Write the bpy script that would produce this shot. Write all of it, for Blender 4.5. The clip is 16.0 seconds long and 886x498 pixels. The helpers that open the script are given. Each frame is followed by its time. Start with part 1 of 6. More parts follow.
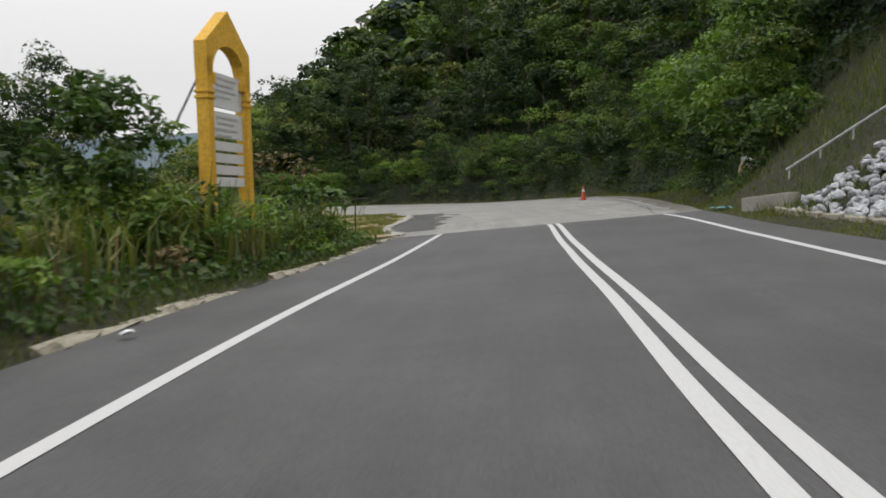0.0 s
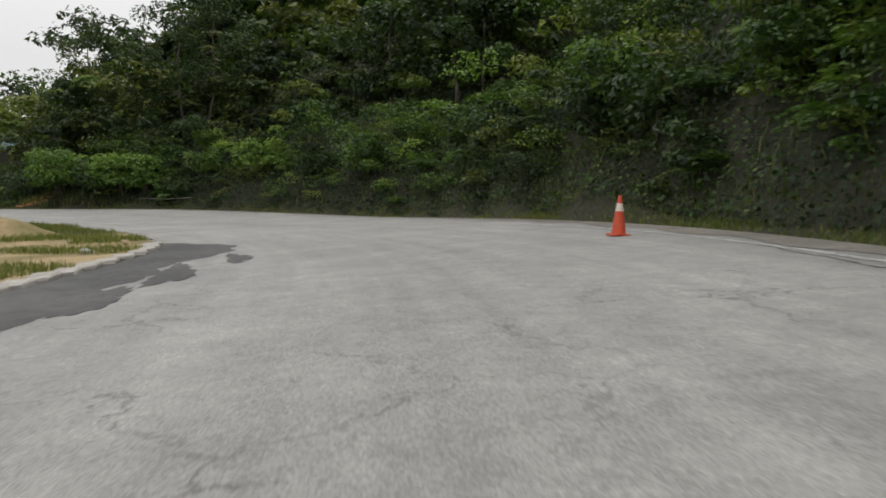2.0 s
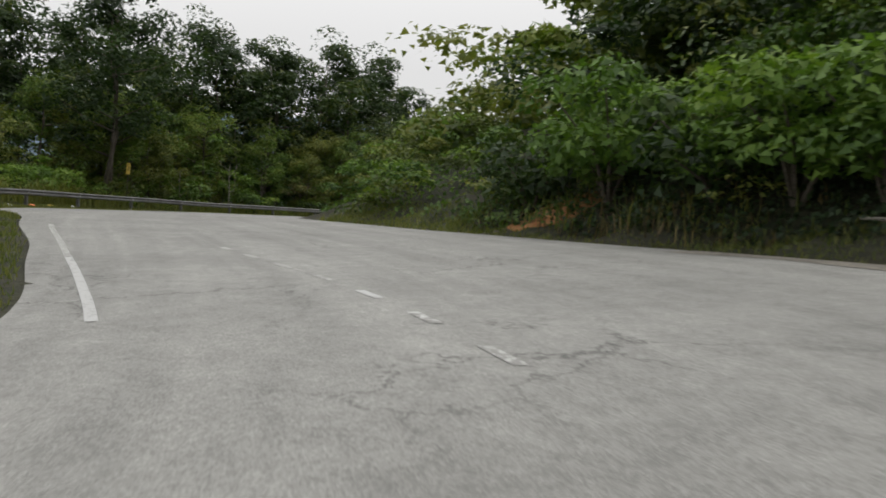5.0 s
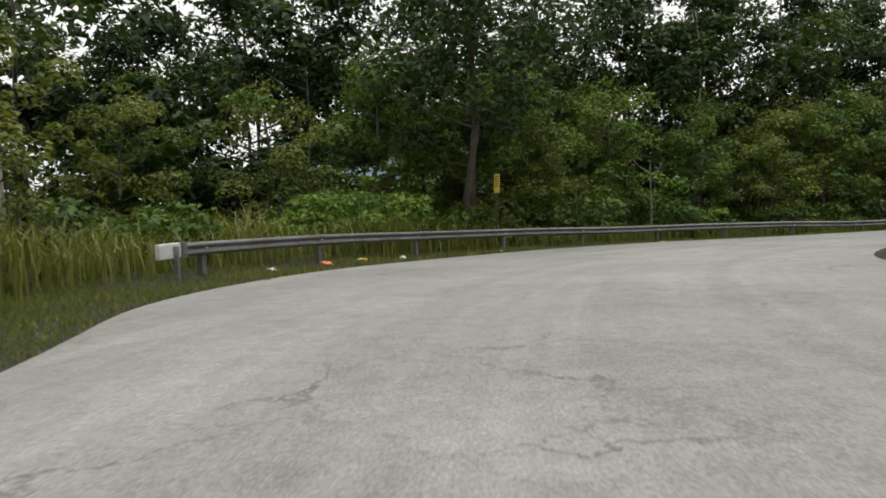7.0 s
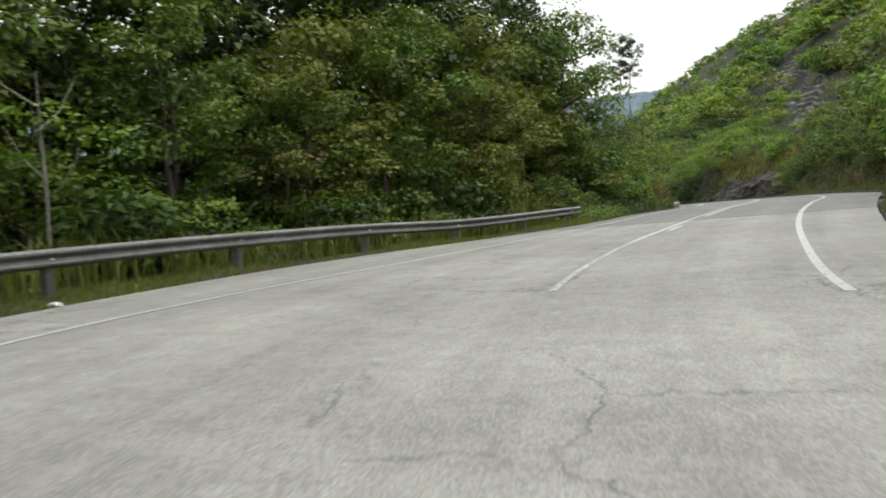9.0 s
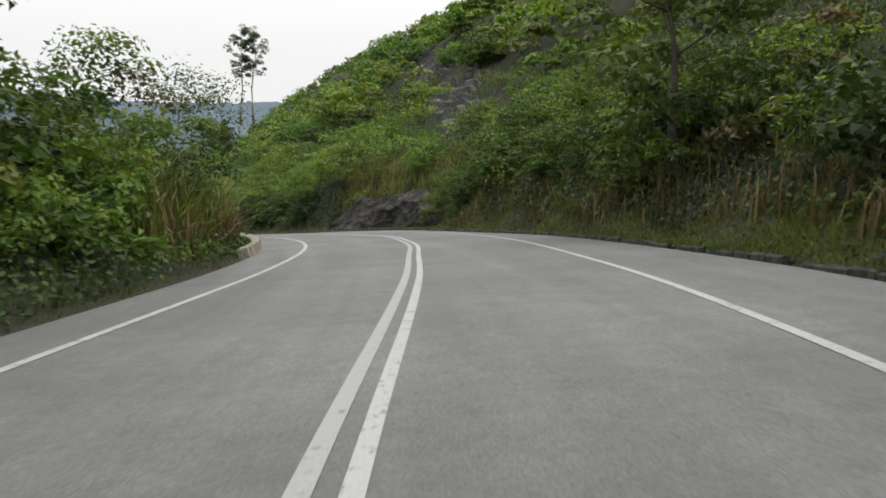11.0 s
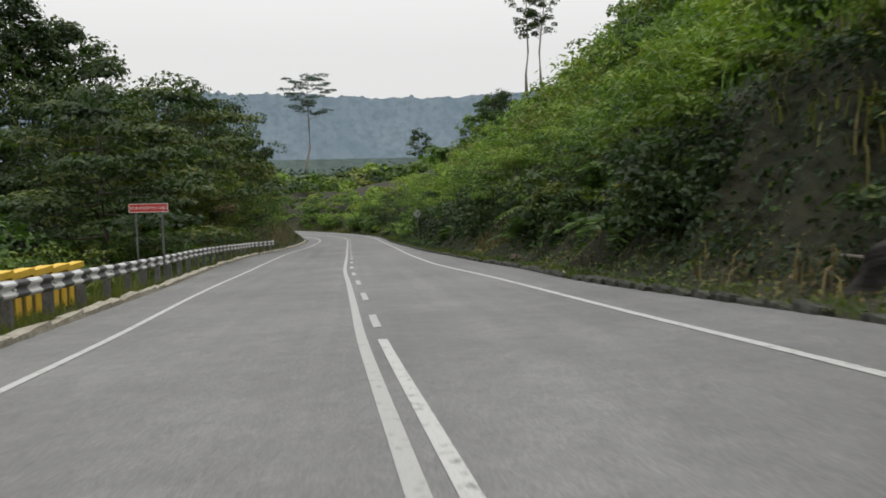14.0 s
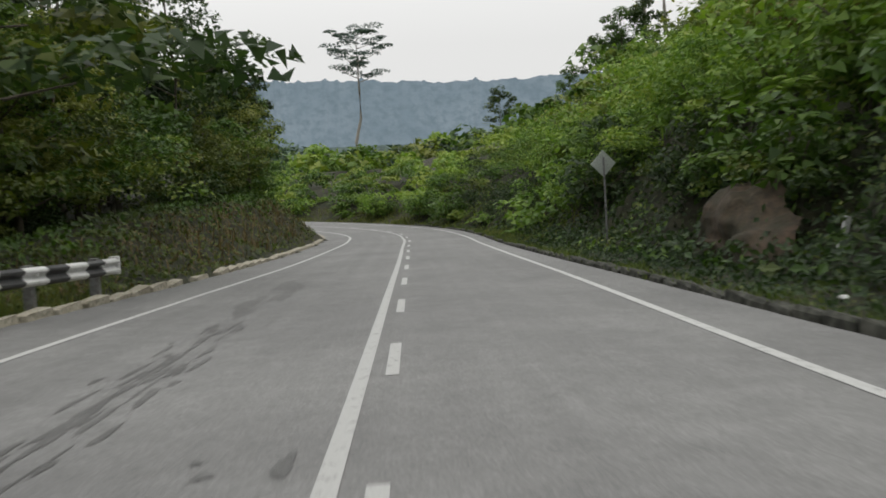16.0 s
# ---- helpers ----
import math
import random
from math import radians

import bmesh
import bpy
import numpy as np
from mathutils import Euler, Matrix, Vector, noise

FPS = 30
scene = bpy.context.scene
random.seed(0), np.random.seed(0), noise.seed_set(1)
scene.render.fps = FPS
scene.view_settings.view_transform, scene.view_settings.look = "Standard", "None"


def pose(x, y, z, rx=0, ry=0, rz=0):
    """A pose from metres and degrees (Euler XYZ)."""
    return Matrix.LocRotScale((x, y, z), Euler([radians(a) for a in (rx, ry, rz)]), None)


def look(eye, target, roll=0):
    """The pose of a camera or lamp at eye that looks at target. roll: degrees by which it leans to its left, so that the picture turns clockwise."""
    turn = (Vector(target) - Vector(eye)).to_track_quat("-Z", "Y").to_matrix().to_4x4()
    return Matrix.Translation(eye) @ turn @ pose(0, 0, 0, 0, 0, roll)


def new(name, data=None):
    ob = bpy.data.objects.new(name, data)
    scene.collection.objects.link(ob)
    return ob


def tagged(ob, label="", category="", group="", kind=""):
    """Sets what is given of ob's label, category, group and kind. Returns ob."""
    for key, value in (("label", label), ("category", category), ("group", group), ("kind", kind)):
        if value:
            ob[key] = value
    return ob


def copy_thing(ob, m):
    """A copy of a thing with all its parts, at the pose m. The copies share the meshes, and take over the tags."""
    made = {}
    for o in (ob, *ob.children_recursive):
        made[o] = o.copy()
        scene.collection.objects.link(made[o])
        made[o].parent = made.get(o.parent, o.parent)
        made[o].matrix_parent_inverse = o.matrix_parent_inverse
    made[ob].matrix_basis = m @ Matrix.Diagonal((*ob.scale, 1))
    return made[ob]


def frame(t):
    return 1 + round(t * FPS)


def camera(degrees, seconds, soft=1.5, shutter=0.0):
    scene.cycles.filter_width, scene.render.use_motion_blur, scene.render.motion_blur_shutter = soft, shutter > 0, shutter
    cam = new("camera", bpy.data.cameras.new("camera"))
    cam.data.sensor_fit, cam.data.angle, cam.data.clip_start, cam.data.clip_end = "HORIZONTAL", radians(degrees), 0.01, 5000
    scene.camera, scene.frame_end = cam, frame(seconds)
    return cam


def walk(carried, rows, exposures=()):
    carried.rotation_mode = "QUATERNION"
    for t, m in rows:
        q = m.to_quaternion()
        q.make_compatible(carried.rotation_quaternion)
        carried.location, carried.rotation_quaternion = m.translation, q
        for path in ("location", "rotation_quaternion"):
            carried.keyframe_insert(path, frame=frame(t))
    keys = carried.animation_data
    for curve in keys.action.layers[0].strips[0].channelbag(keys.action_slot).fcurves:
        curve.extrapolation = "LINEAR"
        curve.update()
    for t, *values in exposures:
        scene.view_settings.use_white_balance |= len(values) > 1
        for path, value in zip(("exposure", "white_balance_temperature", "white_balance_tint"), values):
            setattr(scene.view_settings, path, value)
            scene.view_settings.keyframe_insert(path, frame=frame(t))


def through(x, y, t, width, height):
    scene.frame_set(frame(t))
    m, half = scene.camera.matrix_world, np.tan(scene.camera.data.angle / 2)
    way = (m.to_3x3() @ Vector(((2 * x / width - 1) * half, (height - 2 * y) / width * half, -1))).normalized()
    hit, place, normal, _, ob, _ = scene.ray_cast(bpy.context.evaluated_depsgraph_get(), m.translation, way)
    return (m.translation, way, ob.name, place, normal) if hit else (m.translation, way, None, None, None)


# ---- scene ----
cam = camera(58.35, 16.0, soft=1.7, shutter=0.12)
# seconds, place, and turn in degrees
PATH = [
    (0.0, -0.000, -0.000, 0.905, 86.26, 1.34, -0.08),
    (0.5, 0.733, 8.581, 0.951, 86.33, 0.66, -3.56),
    (0.6, 0.979, 10.303, 0.961, 86.43, 0.48, -4.25),
    (0.8, 1.481, 13.742, 0.995, 86.47, -0.12, -5.06),
    (1.0, 1.945, 17.041, 1.052, 86.58, -0.51, -5.61),
    (1.2, 2.390, 20.392, 1.106, 86.80, -0.73, -5.76),
    (1.5, 2.973, 25.019, 1.168, 86.51, -0.89, -5.76),
    (2.0, 3.446, 32.932, 1.070, 86.77, -1.69, -5.75),
    (2.5, 3.474, 40.840, 1.196, 86.58, -2.75, -3.77),
    (3.0, 3.015, 48.591, 1.177, 86.17, -2.82, 1.50),
    (3.5, 1.227, 56.427, 1.098, 85.63, -2.36, 9.44),
    (4.0, -1.589, 63.871, 0.997, 85.49, -2.01, 18.89),
    (4.5, -5.275, 70.600, 0.865, 85.62, -2.91, 29.03),
    (5.0, -9.357, 75.795, 0.818, 86.08, -3.42, 38.97),
    (5.2, -11.368, 77.648, 0.785, 86.17, -3.18, 43.52),
    (5.5, -14.380, 80.132, 0.759, 86.32, -2.31, 49.92),
    (5.8, -17.472, 82.234, 0.737, 86.43, -1.46, 55.61),
    (6.1, -20.605, 84.069, 0.716, 86.51, -0.67, 60.29),
    (6.4, -23.765, 85.719, 0.694, 86.56, 0.09, 63.76),
    (6.7, -26.932, 87.269, 0.668, 86.57, 0.88, 65.86),
    (7.0, -30.083, 88.808, 0.636, 86.56, 2.13, 66.46),
    (7.3, -33.184, 90.450, 0.595, 86.51, 2.31, 65.51),
    (7.5, -35.254, 91.574, 0.564, 86.45, 2.42, 63.94),
    (8.0, -40.354, 94.994, 0.442, 85.85, 2.19, 54.18),
    (8.5, -45.105, 99.814, 0.263, 85.29, 1.61, 42.43),
    (9.0, -48.803, 105.516, 0.031, 84.85, 2.02, 30.29),
    (9.5, -51.624, 112.811, -0.096, 84.80, 1.35, 19.11),
    (9.8, -52.540, 117.245, -0.165, 85.03, 0.77, 13.52),
    (10.0, -53.018, 120.219, -0.196, 85.15, 0.26, 10.86),
    (10.2, -53.370, 123.252, -0.195, 85.34, -0.41, 8.92),
    (10.5, -53.733, 127.539, -0.199, 85.54, -1.03, 6.64),
    (10.8, -54.018, 131.601, -0.235, 85.53, -1.30, 5.05),
    (11.1, -54.290, 135.526, -0.284, 85.43, -1.34, 4.12),
    (11.4, -54.599, 139.396, -0.354, 85.29, -1.26, 3.86),
    (11.7, -54.997, 143.297, -0.447, 85.16, -1.12, 4.28),
    (12.0, -55.550, 147.310, -0.565, 85.04, -0.98, 5.41),
    (12.3, -56.352, 151.505, -0.713, 84.96, -0.88, 7.34),
    (12.5, -57.027, 154.466, -0.817, 84.89, -0.85, 9.20),
    (13.0, -59.377, 162.651, -1.126, 84.81, -0.65, 15.13),
    (13.5, -62.715, 170.809, -1.526, 84.76, 0.36, 21.39),
    (14.0, -67.085, 179.163, -2.114, 84.71, 0.80, 25.29),
    (14.5, -72.292, 187.802, -2.876, 84.70, 0.22, 27.17),
    (15.0, -78.004, 197.038, -3.620, 84.42, 0.80, 28.39),
    (15.3, -81.345, 202.456, -4.068, 84.36, 1.35, 29.07),
    (15.5, -83.644, 206.154, -4.363, 84.30, 1.65, 29.38),
    (15.6, -84.826, 208.066, -4.508, 84.27, 1.79, 29.50),
    (15.7, -86.035, 210.002, -4.653, 84.17, 1.87, 29.74),
    (15.8, -87.215, 211.876, -4.806, 84.07, 1.94, 29.86),
    (16.0, -89.553, 215.513, -5.126, 84.12, 2.05, 29.78),
]
walk(cam, [(t, pose(x, y, z, rx, ry, rz)) for t, x, y, z, rx, ry, rz in PATH],
     exposures=[(0.0, -0.22, 6500, 10), (3.0, -0.24, 6500, 10), (4.0, -0.30, 6500, 10), (5.2, -0.28, 6520, 9), (7.3, 0.06, 6620, 8), (8.5, 0.27, 6600, 7), (9.6, 0.24, 6580, 5), (10.2, 0.16, 6550, 6), (12.3, -0.20, 6500, 9), (16.0, -0.22, 6550, 8)])

# The road's middle thread, a knot every 8 m: plan, height and cross fall in degrees (right side up).
STEP = 8.0
SPINE_X = [-3.37, -2.70, -2.02, -1.35, -0.67, 0.00, 0.68, 1.79, 2.85, 3.40, 3.50, 3.12, 1.47, -1.25, -5.01, -9.98, -16.22, -23.15, -30.33, -37.31, -43.45, -48.18, -51.27, -52.92, -53.73, -54.29, -55.01, -56.32, -58.27, -60.89, -64.23, -68.09, -72.25, -76.46, -80.66, -84.88, -89.16, -93.46, -97.76, -102.05, -106.35, -110.65, -115.48, -121.36, -128.09, -135.47, -143.27, -151.26, -159.17]
SPINE_Y = [-39.86, -31.89, -23.91, -15.94, -7.97, 0.00, 7.97, 15.89, 23.82, 31.80, 39.80, 47.79, 55.61, 63.12, 70.18, 76.43, 81.42, 85.41, 88.94, 92.85, 97.92, 104.35, 111.72, 119.53, 127.49, 135.47, 143.44, 151.33, 159.08, 166.64, 173.90, 180.91, 187.74, 194.55, 201.35, 208.15, 214.91, 221.65, 228.40, 235.15, 241.90, 248.65, 255.01, 260.42, 264.73, 267.78, 269.50, 269.83, 268.75]
SPINE_Z = [-0.51, -0.46, -0.42, -0.38, -0.34, -0.29, -0.25, -0.17, -0.04, -0.13, -0.02, -0.02, -0.09, -0.19, -0.33, -0.39, -0.45, -0.50, -0.57, -0.68, -0.87, -1.13, -1.28, -1.39, -1.40, -1.48, -1.65, -1.91, -2.18, -2.50, -2.92, -3.46, -4.07, -4.62, -5.18, -5.71, -6.27, -6.83, -7.33, -7.80, -8.24, -8.62, -8.95, -9.22, -9.44, -9.61, -9.73, -9.81, -9.86]
SPINE_BANK = [1.8, 1.8, 1.8, 1.8, 1.8, 1.8, 2.4, 3.2, 3.9, 4.6, 5.4, 5.6, 5.1, 4.1, 3.4, 3.2, 3.4, 2.6, 1.5, 1.0, 1.1, 1.2, 1.6, 2.7, 3.8, 4.3, 4.1, 3.9, 3.7, 3.1, 2.6, 2.5, 2.5, 2.3, 1.8, 1.3, 1.0, 1.0, 0.9, 0.8, 0.8, 0.7, 0.6, 0.6, 0.5, 0.5, 0.5, 0.4, 0.4]

# ---- world and light: a bright overcast sky ----
world = bpy.data.worlds.new("overcast_sky")
scene.world = world
world.use_nodes = True
wn, wl = world.node_tree.nodes, world.node_tree.links
wn.clear()
w_out = wn.new("ShaderNodeOutputWorld")
w_bg = wn.new("ShaderNodeBackground")
w_sky = wn.new("ShaderNodeTexSky")
w_sky.sky_type, w_sky.sun_disc = "NISHITA", False
w_sky.sun_elevation, w_sky.sun_rotation = radians(58), radians(-70)
w_sky.air_density, w_sky.dust_density = 1.0, 6.0
w_grey = wn.new("ShaderNodeHueSaturation")
w_grey.inputs["Saturation"].default_value = 0.12
w_grey.inputs["Value"].default_value = 0.10
w_geo = wn.new("ShaderNodeTexCoord")
w_sep = wn.new("ShaderNodeSeparateXYZ")
w_ramp = wn.new("ShaderNodeMapRange")
w_ramp.inputs["From Min"].default_value, w_ramp.inputs["From Max"].default_value = 0.15, 1.0
w_ramp.inputs["To Min"].default_value, w_ramp.inputs["To Max"].default_value = 0.98, 2.1
w_cloud = wn.new("ShaderNodeMix")
w_cloud.data_type = "RGBA"
w_cloud.inputs["Factor"].default_value = 0.9
w_col = wn.new("ShaderNodeVectorMath")
w_col.operation = "SCALE"
w_col.inputs[0].default_value = (1.0, 0.995, 1.0)
wl.new(w_geo.outputs["Generated"], w_sep.inputs[0])
wl.new(w_sep.outputs["Z"], w_ramp.inputs["Value"])
wl.new(w_ramp.outputs[0], w_col.inputs["Scale"])
wl.new(w_sky.outputs[0], w_grey.inputs["Color"])
wl.new(w_grey.outputs[0], w_cloud.inputs["A"])
wl.new(w_col.outputs[0], w_cloud.inputs["B"])
wl.new(w_cloud.outputs["Result"], w_bg.inputs["Color"])
w_bg.inputs["Strength"].default_value = 1.0
wl.new(w_bg.outputs[0], w_out.inputs[0])

sun_data = bpy.data.lights.new("sun", "SUN")
sun_data.energy, sun_data.angle, sun_data.color = 0.8, radians(25), (1.0, 0.97, 0.92)
sun = new("sun", sun_data)
sun.matrix_world = look((0, 0, 60), (-20, -7, 0))


# ---- materials ----
def material(name, rough=0.8, metal=0.0, spec=0.4):
    m = bpy.data.materials.new(name)
    m.use_nodes = True
    b = m.node_tree.nodes["Principled BSDF"]
    b.inputs["Roughness"].default_value = rough
    b.inputs["Metallic"].default_value = metal
    b.inputs["Specular IOR Level"].default_value = spec
    return m, m.node_tree.nodes, m.node_tree.links, b


def noise_node(n, l, scale, detail=4, rough=0.6, vec=None, kind="ShaderNodeTexNoise"):
    t = n.new(kind)
    t.inputs["Scale"].default_value = scale
    if kind == "ShaderNodeTexNoise":
        t.inputs["Detail"].default_value, t.inputs["Roughness"].default_value = detail, rough
    if vec is not None:
        l.new(vec, t.inputs["Vector"])
    return t


def ramp_node(n, l, src, stops):
    r = n.new("ShaderNodeValToRGB")
    e = r.color_ramp.elements
    while len(e) < len(stops):
        e.new(0.5)
    for k, (p, c) in enumerate(stops):
        e[k].position, e[k].color = p, (*c, 1) if len(c) == 3 else c
    l.new(src, r.inputs[0])
    return r


def mix_node(n, l, fac, a, b, mode="MIX"):
    m = n.new("ShaderNodeMix")
    m.data_type, m.blend_type = "RGBA", mode
    for sock, v in (("Factor", fac), ("A", a), ("B", b)):
        if isinstance(v, (int, float)):
            m.inputs[sock].default_value = v
        elif isinstance(v, tuple):
            m.inputs[sock].default_value = (*v, 1)
        else:
            l.new(v, m.inputs[sock])
    return m.outputs["Result"]


def bump(n, l, b, src, strength, dist):
    k = n.new("ShaderNodeBump")
    k.inputs["Strength"].default_value, k.inputs["Distance"].default_value = strength, dist
    l.new(src, k.inputs["Height"])
    l.new(k.outputs[0], b.inputs["Normal"])


def two_tone(name, c1, c2, c3, scale=2.0, fine=40.0, rough=0.85, bump_d=0.01, metal=0.0, spec=0.4):
    """A surface that varies from c1 to c2 in patches, with grain towards c3."""
    m, n, l, b = material(name, rough, metal, spec)
    pos = n.new("ShaderNodeNewGeometry").outputs["Position"]
    big = noise_node(n, l, scale, 5, 0.65, pos)
    small = noise_node(n, l, fine, 4, 0.6, pos)
    base = ramp_node(n, l, big.outputs["Fac"], [(0.35, c1), (0.65, c2)])
    grain = ramp_node(n, l, small.outputs["Fac"], [(0.42, (0, 0, 0)), (0.72, (1, 1, 1))])
    l.new(mix_node(n, l, grain.outputs[0], base.outputs[0], c3), b.inputs["Base Color"])
    bump(n, l, b, small.outputs["Fac"], 0.6, bump_d)
    return m


def asphalt(name, dark, light, speck, patch, crack, wet=0.75, band=0.07):
    """Worn asphalt: patches, aggregate grains, long tyre bands and hairline cracks."""
    m, n, l, b = material(name, wet, 0, 0.35)
    pos = n.new("ShaderNodeNewGeometry").outputs["Position"]
    big = noise_node(n, l, 0.35, 6, 0.6, pos)
    mid = noise_node(n, l, 3.0, 5, 0.7, pos)
    base = ramp_node(n, l, big.outputs["Fac"], [(0.33, dark), (0.66, light)])
    blot = ramp_node(n, l, mid.outputs["Fac"], [(0.36, (1 - patch,) * 3), (0.62, (1, 1, 1))])
    c = mix_node(n, l, 1.0, base.outputs[0], blot.outputs[0], "MULTIPLY")
    vor = noise_node(n, l, 75.0, kind="ShaderNodeTexVoronoi", vec=pos)
    grit = ramp_node(n, l, vor.outputs["Color"], [(0.25, (0.55,) * 3), (0.6, (1.0,) * 3), (0.9, (1.45,) * 3)])
    c = mix_node(n, l, speck, c, mix_node(n, l, 1.0, c, grit.outputs[0], "MULTIPLY"))
    pebble = noise_node(n, l, 26.0, kind="ShaderNodeTexVoronoi", vec=pos)
    chips = ramp_node(n, l, pebble.outputs["Color"], [(0.08, (0.66,) * 3), (0.3, (0.97,) * 3), (0.85, (1.12,) * 3)])
    c = mix_node(n, l, speck * 0.45, c, mix_node(n, l, 1.0, c, chips.outputs[0], "MULTIPLY"))
    lane = n.new("ShaderNodeAttribute")
    lane.attribute_name = "lane"
    for sx, sy, depth in ((0.05, 1.1, band), (0.012, 3.2, band * 0.6)):
        mp = n.new("ShaderNodeMapping")
        mp.inputs["Scale"].default_value = (sx, sy, 1)
        l.new(lane.outputs["Vector"], mp.inputs["Vector"])
        streak = noise_node(n, l, 1.0, 3, 0.55, mp.outputs[0])
        tone = ramp_node(n, l, streak.outputs["Fac"], [(0.35, (1 - depth,) * 3), (0.65, (1 + depth,) * 3)])
        c = mix_node(n, l, 1.0, c, tone.outputs[0], "MULTIPLY")
    if crack:
        warp = noise_node(n, l, 1.3, 4, 0.7, pos)
        add = n.new("ShaderNodeVectorMath")
        add.operation = "ADD"
        l.new(pos, add.inputs[0])
        l.new(warp.outputs["Color"], add.inputs[1])
        cv = n.new("ShaderNodeTexVoronoi")
        cv.feature = "DISTANCE_TO_EDGE"
        cv.inputs["Scale"].default_value = 0.55
        l.new(add.outputs[0], cv.inputs["Vector"])
        line = ramp_node(n, l, cv.outputs["Distance"], [(0.0, (0.35,) * 3), (0.014, (1,) * 3)])
        where = noise_node(n, l, 0.22, 3, 0.6, pos)
        mask = ramp_node(n, l, where.outputs["Fac"], [(0.46, (0, 0, 0)), (0.62, (crack,) * 3)])
        c = mix_node(n, l, mask.outputs[0], c, mix_node(n, l, 1.0, c, line.outputs[0], "MULTIPLY"))
    l.new(c, b.inputs["Base Color"])
    bump(n, l, b, vor.outputs["Distance"], 0.5, 0.006)
    return m


ASPHALT_NEW = asphalt("dark_new_asphalt", (0.058, 0.058, 0.059), (0.088, 0.088, 0.089), 0.5, 0.12, 0.0, 0.62)
ASPHALT_OLD = asphalt("pale_worn_asphalt", (0.240, 0.237, 0.222), (0.312, 0.308, 0.289), 0.6, 0.18, 0.95, 0.75, 0.09)
ASPHALT_MID = asphalt("grey_asphalt", (0.150, 0.149, 0.147), (0.196, 0.195, 0.191), 0.5, 0.15, 0.25, 0.7)
ASPHALT_PATCH = asphalt("black_asphalt_patch", (0.055, 0.054, 0.053), (0.105, 0.103, 0.100), 0.7, 0.45, 0.0, 0.7)
OIL = asphalt("oil_darkened_asphalt", (0.090, 0.089, 0.087), (0.125, 0.124, 0.121), 0.4, 0.2, 0.0, 0.6)


def paint(name, col, under, wear):
    """Road paint with the asphalt showing through where it is worn."""
    m, n, l, b = material(name, 0.6)
    pos = n.new("ShaderNodeNewGeometry").outputs["Position"]
    a = noise_node(n, l, 9.0, 6, 0.75, pos)
    k = ramp_node(n, l, a.outputs["Fac"], [(wear, under), (wear + 0.06, col)])
    d = noise_node(n, l, 60.0, 2, 0.5, pos)
    g = ramp_node(n, l, d.outputs["Fac"], [(0.3, (0.82,) * 3), (0.6, (1,) * 3)])
    l.new(mix_node(n, l, 1.0, k.outputs[0], g.outputs[0], "MULTIPLY"), b.inputs["Base Color"])
    return m


PAINT_NEW = paint("fresh_white_road_paint", (0.55, 0.55, 0.55), (0.10, 0.10, 0.10), 0.22)
PAINT_WORN = paint("worn_white_road_paint", (0.46, 0.46, 0.45), (0.19, 0.19, 0.18), 0.38)
PAINT_FAINT = paint("faint_white_road_paint", (0.50, 0.50, 0.48), (0.25, 0.245, 0.23), 0.50)
# A duller grey white, for the centre line of the grey road.
PAINT_DULL = paint("dull_white_road_paint", (0.38, 0.38, 0.37), (0.19, 0.19, 0.18), 0.36)
# Weedy earth, its colour darkened so that gaps between plants read as shade.
EARTH = two_tone("shade_dark_leaf_litter_earth", (0.012, 0.017, 0.007), (0.026, 0.022, 0.013), (0.036, 0.036, 0.015), 0.45, 5.0, 0.95, 0.15)
KERB = two_tone("mossy_kerb_concrete", (0.30, 0.27, 0.21), (0.44, 0.41, 0.34), (0.14, 0.13, 0.09), 1.6, 16.0, 0.9, 0.01)
KERB_DARK = two_tone("near_black_kerb_concrete", (0.012, 0.013, 0.009), (0.024, 0.025, 0.018), (0.085, 0.085, 0.070), 2.5, 6.0, 0.9, 0.012)
CONCRETE = two_tone("grey_concrete", (0.30, 0.28, 0.25), (0.42, 0.40, 0.36), (0.20, 0.19, 0.17), 1.2, 30.0, 0.9, 0.006)
SAND = two_tone("yellow_sandy_soil", (0.14, 0.125, 0.045), (0.36, 0.27, 0.145), (0.22, 0.16, 0.08), 0.5, 7.0, 0.95, 0.04)
RED_SOIL = two_tone("orange_clay", (0.30, 0.12, 0.04), (0.38, 0.18, 0.07), (0.18, 0.10, 0.05), 1.5, 12.0, 0.95, 0.03)
STEEL = two_tone("weathered_galvanised_steel", (0.17, 0.17, 0.17), (0.27, 0.275, 0.28), (0.11, 0.10, 0.09), 1.2, 18.0, 0.5, 0.001, 0.5)
RAIL_GREY = two_tone("pale_grey_pipe_paint", (0.40, 0.41, 0.42), (0.50, 0.51, 0.52), (0.30, 0.30, 0.30), 2.0, 20.0, 0.55, 0.001)
RAIL_WHITE = two_tone("white_rail_paint", (0.60, 0.60, 0.60), (0.70, 0.70, 0.70), (0.40, 0.40, 0.38), 3.0, 30.0, 0.6, 0.001)
RAIL_BLACK = two_tone("black_rail_paint", (0.02, 0.02, 0.022), (0.035, 0.035, 0.036), (0.07, 0.07, 0.07), 3.0, 30.0, 0.5, 0.001)
YELLOW = two_tone("yellow_painted_concrete", (0.70, 0.39, 0.03), (0.78, 0.46, 0.05), (0.50, 0.29, 0.04), 1.2, 14.0, 0.65, 0.003)
YELLOW_RAIL = two_tone("yellow_rail_paint", (0.72, 0.45, 0.04), (0.78, 0.52, 0.06), (0.5, 0.32, 0.05), 2.0, 20.0, 0.6, 0.002)
